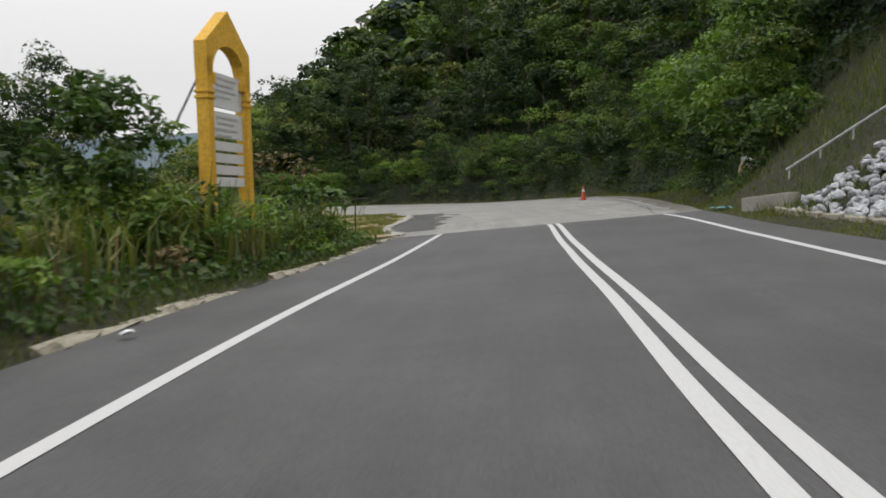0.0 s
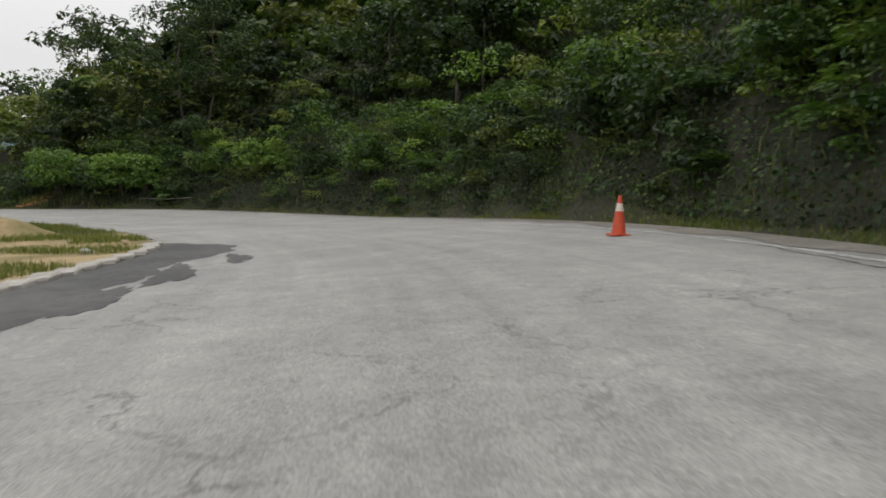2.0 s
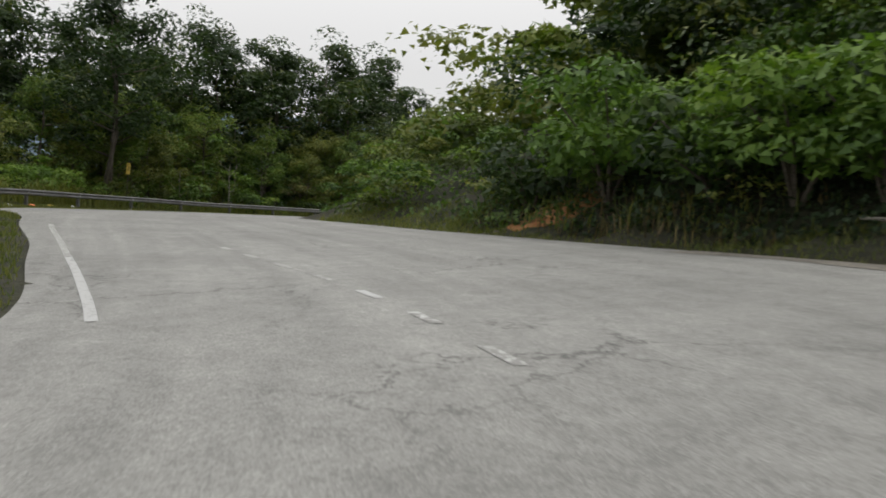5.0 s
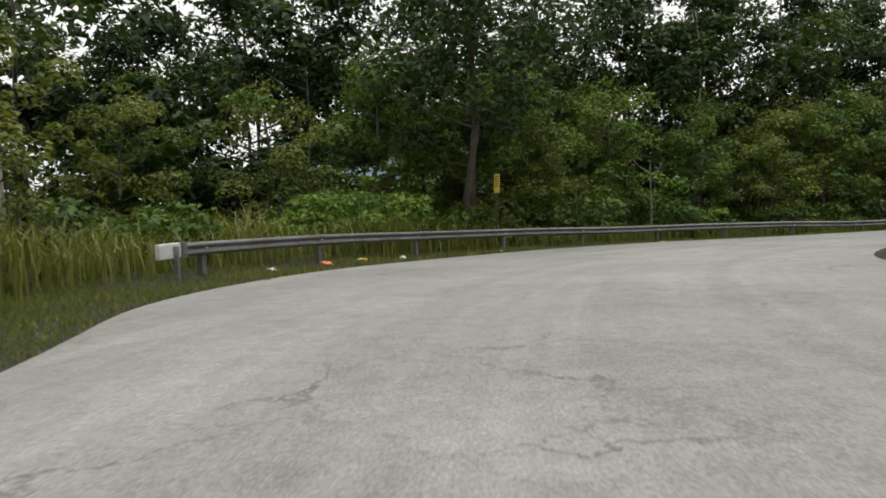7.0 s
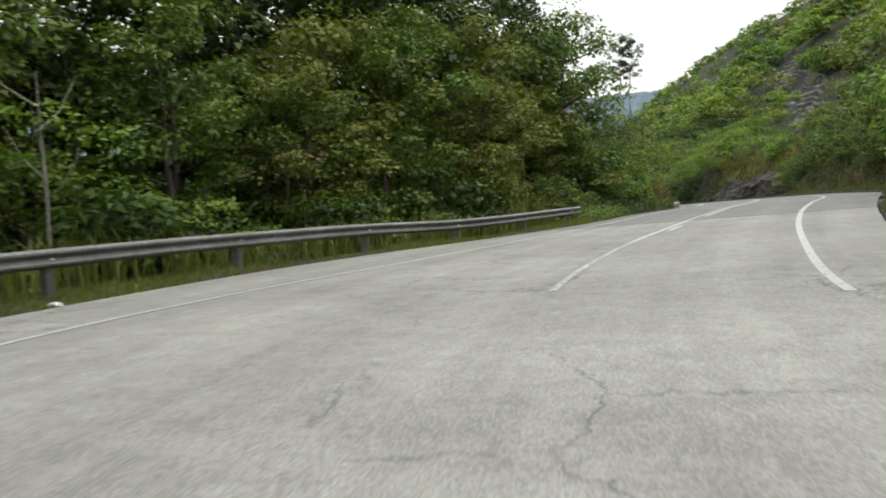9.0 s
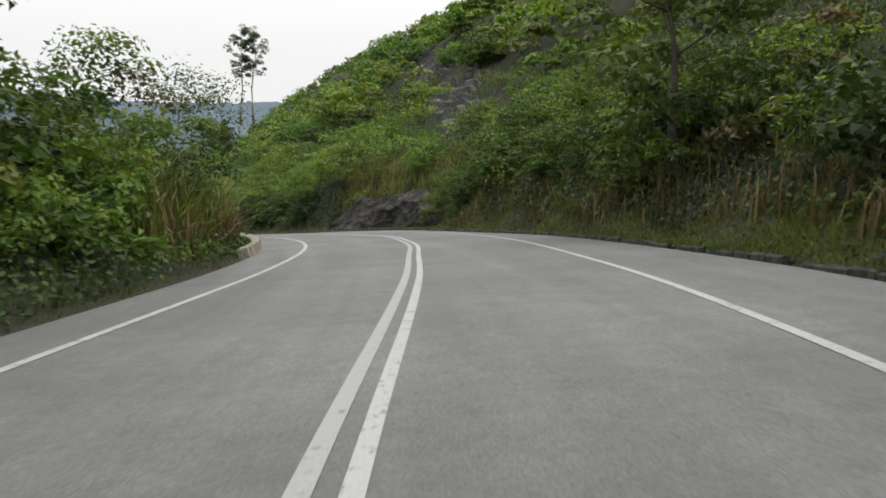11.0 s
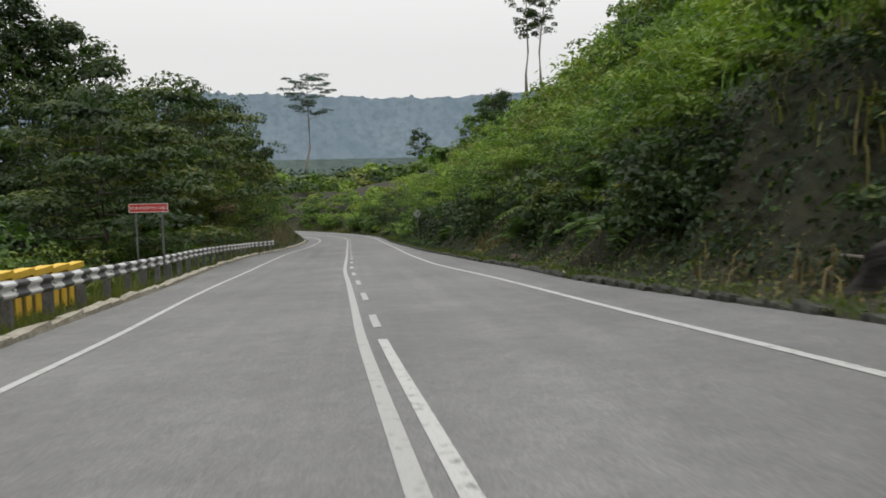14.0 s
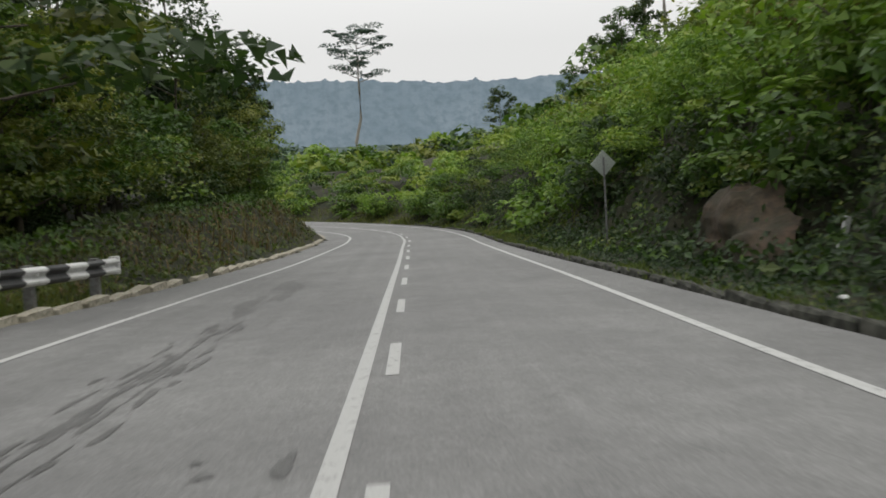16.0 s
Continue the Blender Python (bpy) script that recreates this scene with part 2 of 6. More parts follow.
BROWN_STRIPE = two_tone("dark_brown_stripe_paint", (0.06, 0.04, 0.02), (0.09, 0.06, 0.03), (0.14, 0.09, 0.04), 2.0, 20.0, 0.6, 0.002)
BOARD = two_tone("white_sign_board", (0.66, 0.66, 0.66), (0.74, 0.74, 0.74), (0.55, 0.55, 0.54), 1.0, 25.0, 0.5, 0.0005)
INK = two_tone("faded_grey_lettering", (0.38, 0.38, 0.38), (0.45, 0.45, 0.45), (0.55, 0.55, 0.55), 4.0, 30.0, 0.6, 0.0005)
SIGN_RED = two_tone("red_sign_sheet", (0.50, 0.035, 0.03), (0.58, 0.05, 0.04), (0.42, 0.05, 0.04), 2.0, 20.0, 0.45, 0.0005)
SIGN_WHITE = two_tone("white_sign_lettering", (0.75, 0.75, 0.74), (0.8, 0.8, 0.8), (0.6, 0.6, 0.58), 5.0, 40.0, 0.45, 0.0005)
SIGN_BACK = two_tone("grey_sign_back", (0.36, 0.40, 0.36), (0.44, 0.48, 0.44), (0.26, 0.28, 0.25), 3.0, 30.0, 0.5, 0.0005, 0.3)
CONE_ORANGE = two_tone("orange_cone_plastic", (0.58, 0.075, 0.028), (0.66, 0.10, 0.04), (0.36, 0.06, 0.035), 6.0, 40.0, 0.5, 0.001)
CONE_BAND = two_tone("pale_reflective_band", (0.70, 0.62, 0.55), (0.75, 0.70, 0.64), (0.5, 0.4, 0.34), 6.0, 40.0, 0.4, 0.0005)
RUBBLE = two_tone("broken_white_granite", (0.44, 0.45, 0.47), (0.60, 0.61, 0.63), (0.26, 0.27, 0.29), 3.0, 22.0, 0.85, 0.01)


def bedded_rock(name, dark, mid, pale, moss):
    """Weathered layered rock: thin beds, some of them pale, stains that run across them, paler upward faces and some
    moss.
    """
    m, n, l, b = material(name, 0.85, 0, 0.3)
    pos = n.new("ShaderNodeNewGeometry").outputs["Position"]
    mp = n.new("ShaderNodeMapping")
    mp.inputs["Scale"].default_value, mp.inputs["Rotation"].default_value = (0.6, 0.6, 1.9), (radians(9), radians(6), 0)
    l.new(pos, mp.inputs["Vector"])
    beds = noise_node(n, l, 1.3, 6, 0.7, mp.outputs[0])
    stain = noise_node(n, l, 0.5, 4, 0.6, pos)
    grain = noise_node(n, l, 6.0, 8, 0.75, pos)
    c = ramp_node(n, l, beds.outputs["Fac"], [(0.34, dark), (0.56, mid), (0.70, pale)]).outputs[0]
    shade = ramp_node(n, l, stain.outputs["Fac"], [(0.36, (0.45,) * 3), (0.62, (1.1,) * 3)])
    c = mix_node(n, l, 1.0, c, shade.outputs[0], "MULTIPLY")
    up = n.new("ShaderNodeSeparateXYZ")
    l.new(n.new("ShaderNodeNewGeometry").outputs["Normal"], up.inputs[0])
    # Faces that point up take the pale tone.
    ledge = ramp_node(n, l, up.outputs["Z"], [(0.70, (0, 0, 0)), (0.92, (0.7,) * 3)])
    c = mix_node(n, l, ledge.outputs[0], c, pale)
    green = ramp_node(n, l, grain.outputs["Fac"], [(0.56, (0, 0, 0)), (0.70, (0.6,) * 3)])
    c = mix_node(n, l, green.outputs[0], c, moss)
    l.new(c, b.inputs["Base Color"])
    add = n.new("ShaderNodeMath")
    add.operation = "MULTIPLY_ADD"
    add.inputs[1].default_value = 0.4
    l.new(grain.outputs["Fac"], add.inputs[0])
    l.new(beds.outputs["Fac"], add.inputs[2])
    bump(n, l, b, add.outputs[0], 0.9, 0.12)
    return m


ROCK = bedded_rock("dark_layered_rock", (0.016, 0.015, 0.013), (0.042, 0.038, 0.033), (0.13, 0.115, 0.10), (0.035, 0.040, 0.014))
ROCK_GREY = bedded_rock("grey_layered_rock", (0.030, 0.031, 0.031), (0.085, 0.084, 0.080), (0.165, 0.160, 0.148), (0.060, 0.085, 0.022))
ROCK_MOSS = two_tone("mossy_brown_rock", (0.030, 0.031, 0.015), (0.090, 0.060, 0.041), (0.030, 0.026, 0.018), 1.2, 7.0, 0.9, 0.05)
ROCK_PALE = two_tone("buff_boulder", (0.30, 0.22, 0.12), (0.42, 0.33, 0.20), (0.20, 0.15, 0.09), 1.5, 14.0, 0.9, 0.02)
BARK = two_tone("grey_brown_bark", (0.085, 0.070, 0.055), (0.15, 0.13, 0.105), (0.05, 0.042, 0.034), 2.0, 20.0, 0.95, 0.02)
BARK_PALE = two_tone("pale_bark", (0.24, 0.22, 0.19), (0.33, 0.31, 0.27), (0.13, 0.12, 0.10), 1.5, 16.0, 0.9, 0.01)
PLANK = two_tone("weathered_pale_wood", (0.20, 0.18, 0.15), (0.34, 0.31, 0.26), (0.12, 0.10, 0.08), 3.0, 24.0, 0.85, 0.004)
LITTER_WHITE = two_tone("crumpled_white_plastic", (0.66, 0.66, 0.66), (0.75, 0.75, 0.74), (0.5, 0.5, 0.5), 8.0, 40.0, 0.5, 0.004)
LITTER_ORANGE = two_tone("crumpled_orange_plastic", (0.72, 0.20, 0.05), (0.78, 0.28, 0.08), (0.5, 0.14, 0.04), 8.0, 40.0, 0.5, 0.004)
LITTER_YELLOW = two_tone("crumpled_yellow_plastic", (0.68, 0.48, 0.08), (0.74, 0.55, 0.12), (0.5, 0.34, 0.06), 8.0, 40.0, 0.5, 0.004)
TARP = two_tone("teal_tarpaulin", (0.06, 0.22, 0.24), (0.10, 0.30, 0.32), (0.22, 0.36, 0.36), 3.0, 20.0, 0.5, 0.01)


def leaf_material(name, dark, mid, bright, sheen=0.55, through=0.28):
    """Leaves: the colour runs from dark to bright by tint, which in clumps also carries lit tops and shaded insides,
    and varies from leaf to leaf.
    """
    m, n, l, b = material(name, sheen, 0, 0.32)
    att = n.new("ShaderNodeAttribute")
    att.attribute_name = "tint"
    geo = n.new("ShaderNodeNewGeometry")
    mad = n.new("ShaderNodeMath")
    mad.operation = "MULTIPLY_ADD"
    mad.inputs[1].default_value, mad.inputs[2].default_value = 0.36, -0.18
    l.new(geo.outputs["Random Per Island"], mad.inputs[0])
    add = n.new("ShaderNodeMath")
    add.operation = "ADD"
    l.new(att.outputs["Fac"], add.inputs[0])
    l.new(mad.outputs[0], add.inputs[1])
    info = n.new("ShaderNodeObjectInfo")
    add2 = n.new("ShaderNodeMath")
    add2.operation = "MULTIPLY_ADD"
    add2.inputs[1].default_value = 0.22
    l.new(info.outputs["Random"], add2.inputs[0])
    l.new(add.outputs[0], add2.inputs[2])
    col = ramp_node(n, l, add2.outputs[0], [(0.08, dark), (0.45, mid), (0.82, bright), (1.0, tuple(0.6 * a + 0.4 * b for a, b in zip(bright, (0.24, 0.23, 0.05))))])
    l.new(col.outputs[0], b.inputs["Base Color"])
    tr = n.new("ShaderNodeBsdfTranslucent")
    l.new(mix_node(n, l, 1.0, col.outputs[0], (1.3, 1.5, 0.6), "MULTIPLY"), tr.inputs["Color"])
    mx = n.new("ShaderNodeMixShader")
    mx.inputs[0].default_value = through
    l.new(b.outputs[0], mx.inputs[1])
    l.new(tr.outputs[0], mx.inputs[2])
    l.new(mx.outputs[0], n["Material Output"].inputs["Surface"])
    return m


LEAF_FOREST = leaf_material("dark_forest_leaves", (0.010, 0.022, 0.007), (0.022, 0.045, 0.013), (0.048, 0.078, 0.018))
LEAF_GREEN = leaf_material("green_leaves", (0.019, 0.043, 0.010), (0.052, 0.102, 0.019), (0.108, 0.172, 0.028))
LEAF_LIME = leaf_material("bright_green_leaves", (0.046, 0.094, 0.016), (0.108, 0.190, 0.030), (0.190, 0.275, 0.042))
LEAF_OLIVE = leaf_material("olive_leaves", (0.028, 0.045, 0.012), (0.068, 0.094, 0.021), (0.135, 0.158, 0.033))
LEAF_DRY = leaf_material("dry_brown_leaves", (0.050, 0.040, 0.018), (0.110, 0.080, 0.035), (0.190, 0.140, 0.065), 0.6, 0.15)
GRASS_LEAF = leaf_material("grass_blades", (0.035, 0.060, 0.012), (0.075, 0.110, 0.022), (0.150, 0.160, 0.045), 0.5, 0.3)
# Distance haze is mixed into this leaf colour, for far trees and woods.
LEAF_HAZE = leaf_material("haze_grey_green_leaves", (0.035, 0.065, 0.055), (0.060, 0.100, 0.080), (0.100, 0.140, 0.100), 0.7, 0.1)


# ---- helpers for building ----
def part(name, bm, mat, parent=None, label="", smooth=False):
    """Links a bmesh as one mesh object under a thing or part."""
    me = bpy.data.meshes.new(name)
    bm.to_mesh(me)
    bm.free()
    for k in mat if isinstance(mat, (list, tuple)) else (mat,):
        me.materials.append(k)
    if smooth:
        me.polygons.foreach_set("use_smooth", [True] * len(me.polygons))
    ob = new(name, me)
    ob.parent = parent
    if label:
        ob["label"] = label
    return ob


def quick_mesh(name, verts, faces, mat, tint=None, mat_index=None, smooth=False):
    """A mesh from arrays: verts (n, 3), faces (m, k) of one size."""
    me = bpy.data.meshes.new(name)
    verts, faces = np.asarray(verts, dtype=np.float32), np.asarray(faces, dtype=np.int32)
    m, k = faces.shape
    me.vertices.add(len(verts))
    me.vertices.foreach_set("co", verts.ravel())
    me.loops.add(m * k)
    me.loops.foreach_set("vertex_index", faces.ravel())
    me.polygons.add(m)
    me.polygons.foreach_set("loop_start", np.arange(0, m * k, k, dtype=np.int32))
    me.polygons.foreach_set("loop_total", np.full(m, k, dtype=np.int32))
    for q in mat if isinstance(mat, (list, tuple)) else (mat,):
        me.materials.append(q)
    if mat_index is not None:
        me.polygons.foreach_set("material_index", np.asarray(mat_index, dtype=np.int32))
    me.polygons.foreach_set("use_smooth", np.full(m, smooth))
    if tint is not None:
        a = me.attributes.new("tint", "FLOAT", "FACE")
        a.data.foreach_set("value", np.asarray(tint, dtype=np.float32))
    me.update(calc_edges=True)
    me.validate()
    return me


def cut_box(bm, size, at=(0, 0, 0), turn=None, bevel=0.0):
    g = bmesh.ops.create_cube(bm, size=1.0)["verts"]
    m = Matrix.Translation(at) @ (turn or Matrix.Identity(4)) @ Matrix.Diagonal((*size, 1))
    bmesh.ops.transform(bm, matrix=m, verts=g)
    if bevel:
        e = list({e for v in g for e in v.link_edges})
        bmesh.ops.bevel(bm, geom=e, offset=bevel, segments=2, profile=0.6, affect="EDGES")
    return bm


def box(size, at=(0, 0, 0), turn=None, bevel=0.01):
    return cut_box(bmesh.new(), size, at, turn, bevel)


def tube(bm, pts, radii, sides=6):
    """A tapered tube along points."""
    rings = []
    for i, p in enumerate(pts):
        p = Vector(p)
        d = (Vector(pts[min(i + 1, len(pts) - 1)]) - Vector(pts[max(i - 1, 0)])).normalized()
        q = d.to_track_quat("Z", "Y").to_matrix()
        rings.append([bm.verts.new(p + q @ Vector((math.cos(a) * radii[i], math.sin(a) * radii[i], 0))) for a in (2 * math.pi * k / sides for k in range(sides))])
    for a, b in zip(rings, rings[1:]):
        for k in range(sides):
            bm.faces.new((a[k], a[(k + 1) % sides], b[(k + 1) % sides], b[k]))
    bm.faces.new(list(reversed(rings[0])))
    bm.faces.new(rings[-1])
    return bm


# ---- the road's geometry ----
def catmull(v, a):
    v = np.asarray(v, dtype=float)
    a = np.asarray(a, dtype=float) / STEP
    i = np.clip(np.floor(a).astype(int), 0, len(v) - 2)
    u = a - i
    p0, p1, p2, p3 = v[np.maximum(i - 1, 0)], v[i], v[i + 1], v[np.minimum(i + 2, len(v) - 1)]
    return 0.5 * (2 * p1 + (p2 - p0) * u + (2 * p0 - 5 * p1 + 4 * p2 - p3) * u**2 + (3 * p1 - p0 - 3 * p2 + p3) * u**3)


S_END = STEP * (len(SPINE_X) - 1)
S_ALL = np.arange(0, S_END + 0.01, 0.5)
RX, RY, RZ, RB = (catmull(v, S_ALL) for v in (SPINE_X, SPINE_Y, SPINE_Z, SPINE_BANK))
TX, TY = np.gradient(RX), np.gradient(RY)
TL = np.hypot(TX, TY)
TX, TY = TX / TL, TY / TL


def table(*pairs):
    """A smooth course of lateral offsets along the road: pairs of (metres along, metres to the right)."""
    a, b = np.array([p[0] for p in pairs], dtype=float), np.array([p[1] for p in pairs], dtype=float)

    def course(s):
        s = np.asarray(s, dtype=float)
        i = np.clip(np.searchsorted(a, s) - 1, 0, len(a) - 2)
        u = np.clip((s - a[i]) / (a[i + 1] - a[i]), 0, 1)
        slope = np.gradient(b, a)
        h = a[i + 1] - a[i]
        return (2 * u**3 - 3 * u**2 + 1) * b[i] + (u**3 - 2 * u**2 + u) * h * slope[i] + (3 * u**2 - 2 * u**3) * b[i + 1] + (u**3 - u**2) * h * slope[i + 1]
    return course


EDGE_R = table((0, 6.3), (40, 6.2), (53, 5.5), (61, 5.0), (66, 5.2), (70, 5.9), (74, 6.3), (82, 6.9), (95, 8.3), (104, 9.5), (111, 10.4), (120, 11.0), (128, 9.9), (133, 8.6), (139, 7.8), (148, 7.2), (160, 5.5), (175, 4.4), (185, 4.2), (195, 4.44), (200, 4.75), (212, 5.5), (226, 5.55), (230, 5.2), (240, 5.4), (245, 5.3), (255, 4.9), (262, 4.3), (267, 4.35), (274, 4.15), (295, 3.95), (300, 3.95), (315, 3.7), (390, 3.7))
EDGE_L = table((0, -4.5), (62, -4.35), (67, -4.5), (72, -5.3), (78, -6.0), (85, -5.8), (91, -4.9), (96, -3.7), (107, -3.05), (116, -2.9), (122, -2.5), (128, -2.6), (133, -3.1), (138, -3.4), (144, -3.9), (150, -4.5), (155, -6.5), (160, -7.5), (171, -7.7), (177, -7.2), (185, -7.0), (191.8, -5.1), (194.4, -4.6), (204, -4.6), (228, -3.45), (236, -3.5), (242, -3.65), (246, -3.95), (255, -4.8), (268, -5.4), (279, -5.9), (291, -6.1), (298, -6.1), (304, -5.45), (314, -4.75), (330, -4.4), (390, -4.3))
LINE_L = table((0, -2.5), (48, -2.5), (65, -2.96), (124, -1.3), (127, -1.72), (129.2, -2.04), (133.6, -2.5), (149, -3.4), (160, -4.4), (169, -4.65), (175, -5.4), (178.8, -5.1), (184, -4.4), (190, -3.58), (193.4, -3.36), (205, -3.5), (215, -2.9), (224, -2.13), (226.4, -1.98), (233, -1.9), (236, -2.03), (239, -2.32), (242.5, -2.66), (246, -2.92), (252, -3.3), (258, -3.55), (264, -3.82), (268, -3.95), (277, -4.03), (290, -4.18), (297, -4.25), (303, -4.0), (312, -3.45), (320, -3.2), (390, -3.0))
LINE_C = table((0, 1.0), (44, 1.04), (48, 1.07), (54, 0.76), (61, 0.43), (65, 0.35), (120, 1.7), (124.7, 1.4), (129, 0.95), (132, 0.52), (145, -0.6), (160, -0.9), (177, -0.43), (181.5, -0.50), (185, -0.50), (188.8, -0.41), (193, -0.38), (197, -0.43), (201, -0.56), (206, -0.52), (212, -0.2), (217, 0.2), (223, 0.95), (225.5, 1.16), (231, 1.54), (234, 1.25), (238, 0.84), (240.5, 0.67), (245, 0.42), (250.3, 0.12), (255.5, -0.07), (260.5, -0.18), (265, -0.28), (272, -0.46), (282, -0.49), (290, -0.44), (300, -0.38), (310, -0.3), (390, -0.25))
LINE_R = table((0, 4.4), (40, 4.5), (50, 4.45), (54, 4.3), (65.4, 3.8), (160, 3.2), (179, 2.6), (185, 2.67), (190, 2.57), (199, 2.6), (212, 3.3), (225, 4.21), (228.6, 4.28), (235, 4.05), (240, 3.8), (246, 3.6), (252, 3.48), (260.5, 3.22), (266, 3.0), (270, 2.8), (274, 2.63), (279, 2.58), (285, 2.63), (293, 2.83), (303, 3.03), (314, 2.98), (330, 2.8), (390, 2.7))


def road_at(s, lat, up=0.0):
    """World places on the road's surface, s metres along and lat metres to the right."""
    s, lat = np.broadcast_arrays(np.asarray(s, dtype=float), np.asarray(lat, dtype=float))
    f = lambda v: np.interp(s, S_ALL, v)
    x, y = f(RX) + lat * f(TY), f(RY) - lat * f(TX)
    z = f(RZ) + np.tan(np.radians(f(RB))) * np.clip(lat, -13, 13) + up
    return np.stack([x, y, z], -1)


# How high the hill to the right of the road rises, along the road.
HILL = table((0, 26), (45, 32), (62, 48), (85, 70), (108, 66), (118, 47), (128, 36), (138, 29), (146, 24), (158, 16), (172, 12), (182, 16), (192, 30), (205, 56), (225, 84), (315, 84), (328, 74), (338, 44), (350, 18), (364, 6), (390, 4))
HILL_SLOPE = table((0, 0.55), (60, 0.6), (75, 0.95), (115, 0.95), (130, 0.7), (150, 0.55), (190, 0.65), (213, 0.95), (226, 0.97), (240, 0.85), (310, 0.85), (340, 0.6), (390, 0.4))
# How far the ground to the left rises near the road (bank) and falls away further off.
BANK = table((0, 0.7), (50, 0.7), (58, 0.5), (64, 0.1), (68, 0.0), (90, 0.0), (110, 0.0), (125, 0.05), (150, 0.1), (205, 0.3), (219, 1.5), (234, 1.4), (240, 1.0), (246, 0.3), (250, 0.1), (298, 0.1), (312, 1.6), (345, 2.6), (390, 2.6))
DROP = table((0, 5), (56, 5), (64, 0.6), (70, 0.06), (95, 0.06), (118, 0.06), (128, 1.0), (140, 3), (200, 4), (250, 5), (300, 4), (320, 1), (390, 0.5))
# The steep cut at the foot of the right-hand slope.
CUT = table((0, 0.2), (60, 0.3), (70, 0.9), (120, 0.9), (140, 0.4), (185, 0.2), (205, 0.5), (228, 0.9), (237, 2.3), (257, 2.3), (264, 1.5), (330, 1.6), (345, 0.4), (390, 0.3))
# How far from the pavement the slope begins.
SETBACK = table((0, 1.1), (60, 1.1), (140, 1.1), (200, 1.1), (222, 1.1), (230, 1.15), (236, 2.0), (240, 2.7), (256, 2.6), (261, 1.75), (270, 1.6), (292, 1.65), (300, 2.7), (312, 2.9), (325, 2.7), (340, 1.6), (390, 1.2))
COARSE = S_ALL[::8]


# The hill behind the cutting: its height by bearing from the bend, in degrees from y towards -x.
BACK_HILL = table((-60, 90), (-30, 100), (-10, 96), (0, 84), (7.6, 64), (12, 49), (16.5, 31), (20, 8), (23, 0), (60, 0))


def terrain_at(x, y):
    """Height of the land, and the place along and beside the road, for arrays of x and y."""
    x, y = np.asarray(x, dtype=float).ravel(), np.asarray(y, dtype=float).ravel()
    z, s_out, lat_out = np.empty_like(x), np.empty_like(x), np.empty_like(x)
    hill_c = HILL(COARSE)
    for a in range(0, len(x), 20000):
        k = slice(a, a + 20000)
        d2 = (x[k, None] - RX[None]) ** 2 + (y[k, None] - RY[None]) ** 2
        i = d2.argmin(1)
        dx, dy = x[k] - RX[i], y[k] - RY[i]
        along = np.clip(dx * TX[i] + dy * TY[i], -0.25, 0.25)
        s = np.clip(S_ALL[i] + along, 0, S_END)
        dist = np.sqrt(d2[np.arange(len(i)), i])
        side = np.where(dx * TY[i] - dy * TX[i] >= 0, 1.0, -1.0)
        lat = side * dist
        dc = np.sqrt(d2[:, ::8])
        w = np.exp(-(dc - dc.min(1, keepdims=True)) / 5.0)
        hill = (w * hill_c[None]).sum(1) / w.sum(1)
        base = np.interp(s, S_ALL, RZ) + np.tan(np.radians(np.interp(s, S_ALL, RB))) * np.clip(lat, -13, 13)
        far_base = (w * RZ[::8][None]).sum(1) / w.sum(1)
        mixf = np.clip((dist - 14) / 20, 0, 1)
        base = base * (1 - mixf) + (far_base + np.sign(lat) * 0.3) * mixf
        er, el = EDGE_R(s), EDGE_L(s)
        u = np.where(lat > 0, lat - er, el - lat)
        back = SETBACK(s)
        up = np.maximum(u - back, 0)
        rise_r = hill * (1 - np.exp(-up * HILL_SLOPE(s) / np.maximum(hill, 1)))
        rise_r = rise_r + CUT(s) * (1 - np.exp(-((np.maximum(u - back + 0.1, 0) / 0.9) ** 2)))
        v = np.maximum(u - 0.8, 0)
        bank = BANK(s) * (1 - np.exp(-(v / 1.2) ** 2))
        f = np.maximum(u - 4.0, 0)
        drop = DROP(s)
        fall = drop * (1 - np.exp(-f * 0.28 / np.maximum(drop, 0.5)))
        rise = np.where(lat > 0, rise_r, bank - fall)
        inside = u < 0.0
        h = base + np.where(inside, -0.12, np.where(u < 0.35, -0.12 + 0.16 * np.clip(u / 0.35, 0, 1), 0.04 + rise))
        z[k], s_out[k], lat_out[k] = h, s, lat
    r = np.hypot(x + 60, y - 140)
    bearing = np.degrees(np.arctan2(-(x + 60), y - 140))
    climb = np.clip((r - 95) / 205, 0, 1)
    back_hill = BACK_HILL(np.clip(bearing, -60, 60)) * climb**1.15 - 9
    z = np.where((np.abs(bearing) < 60) & (lat_out > 0), np.maximum(z, back_hill), z)
    amp = np.clip((np.abs(lat_out) - 9) / 12, 0, 1)
    amp = np.where((lat_out < 0) & (s_out > 62) & (s_out < 124), np.clip((-lat_out - 24) / 8, 0, 1), amp)
    wob = np.sin(x * 0.31 + 1.3 * np.sin(y * 0.17)) * 0.35 + np.sin(y * 0.23 + 0.7 * np.sin(x * 0.13)) * 0.45 + np.sin(x * 0.07 + y * 0.05) * 1.2
    z += wob * amp
    far = np.clip((r - 330) / 400, 0, 1)
    z = z * (1 - far) + (-6 + 6 * np.sin(x * 0.004) * np.sin(y * 0.005)) * far
    return z, s_out, lat_out


def spot(s, lat, up=0.0):
    """A place on the ground, s along and lat beside the road."""
    p = road_at(s, lat)
    z = ground_at([p[0]], [p[1]])[0][0]
    return Vector((float(p[0]), float(p[1]), float(z) + up))


def heading(s):
    """The road's direction there, in radians from x."""
    return math.atan2(float(np.interp(s, S_ALL, TY)), float(np.interp(s, S_ALL, TX)))


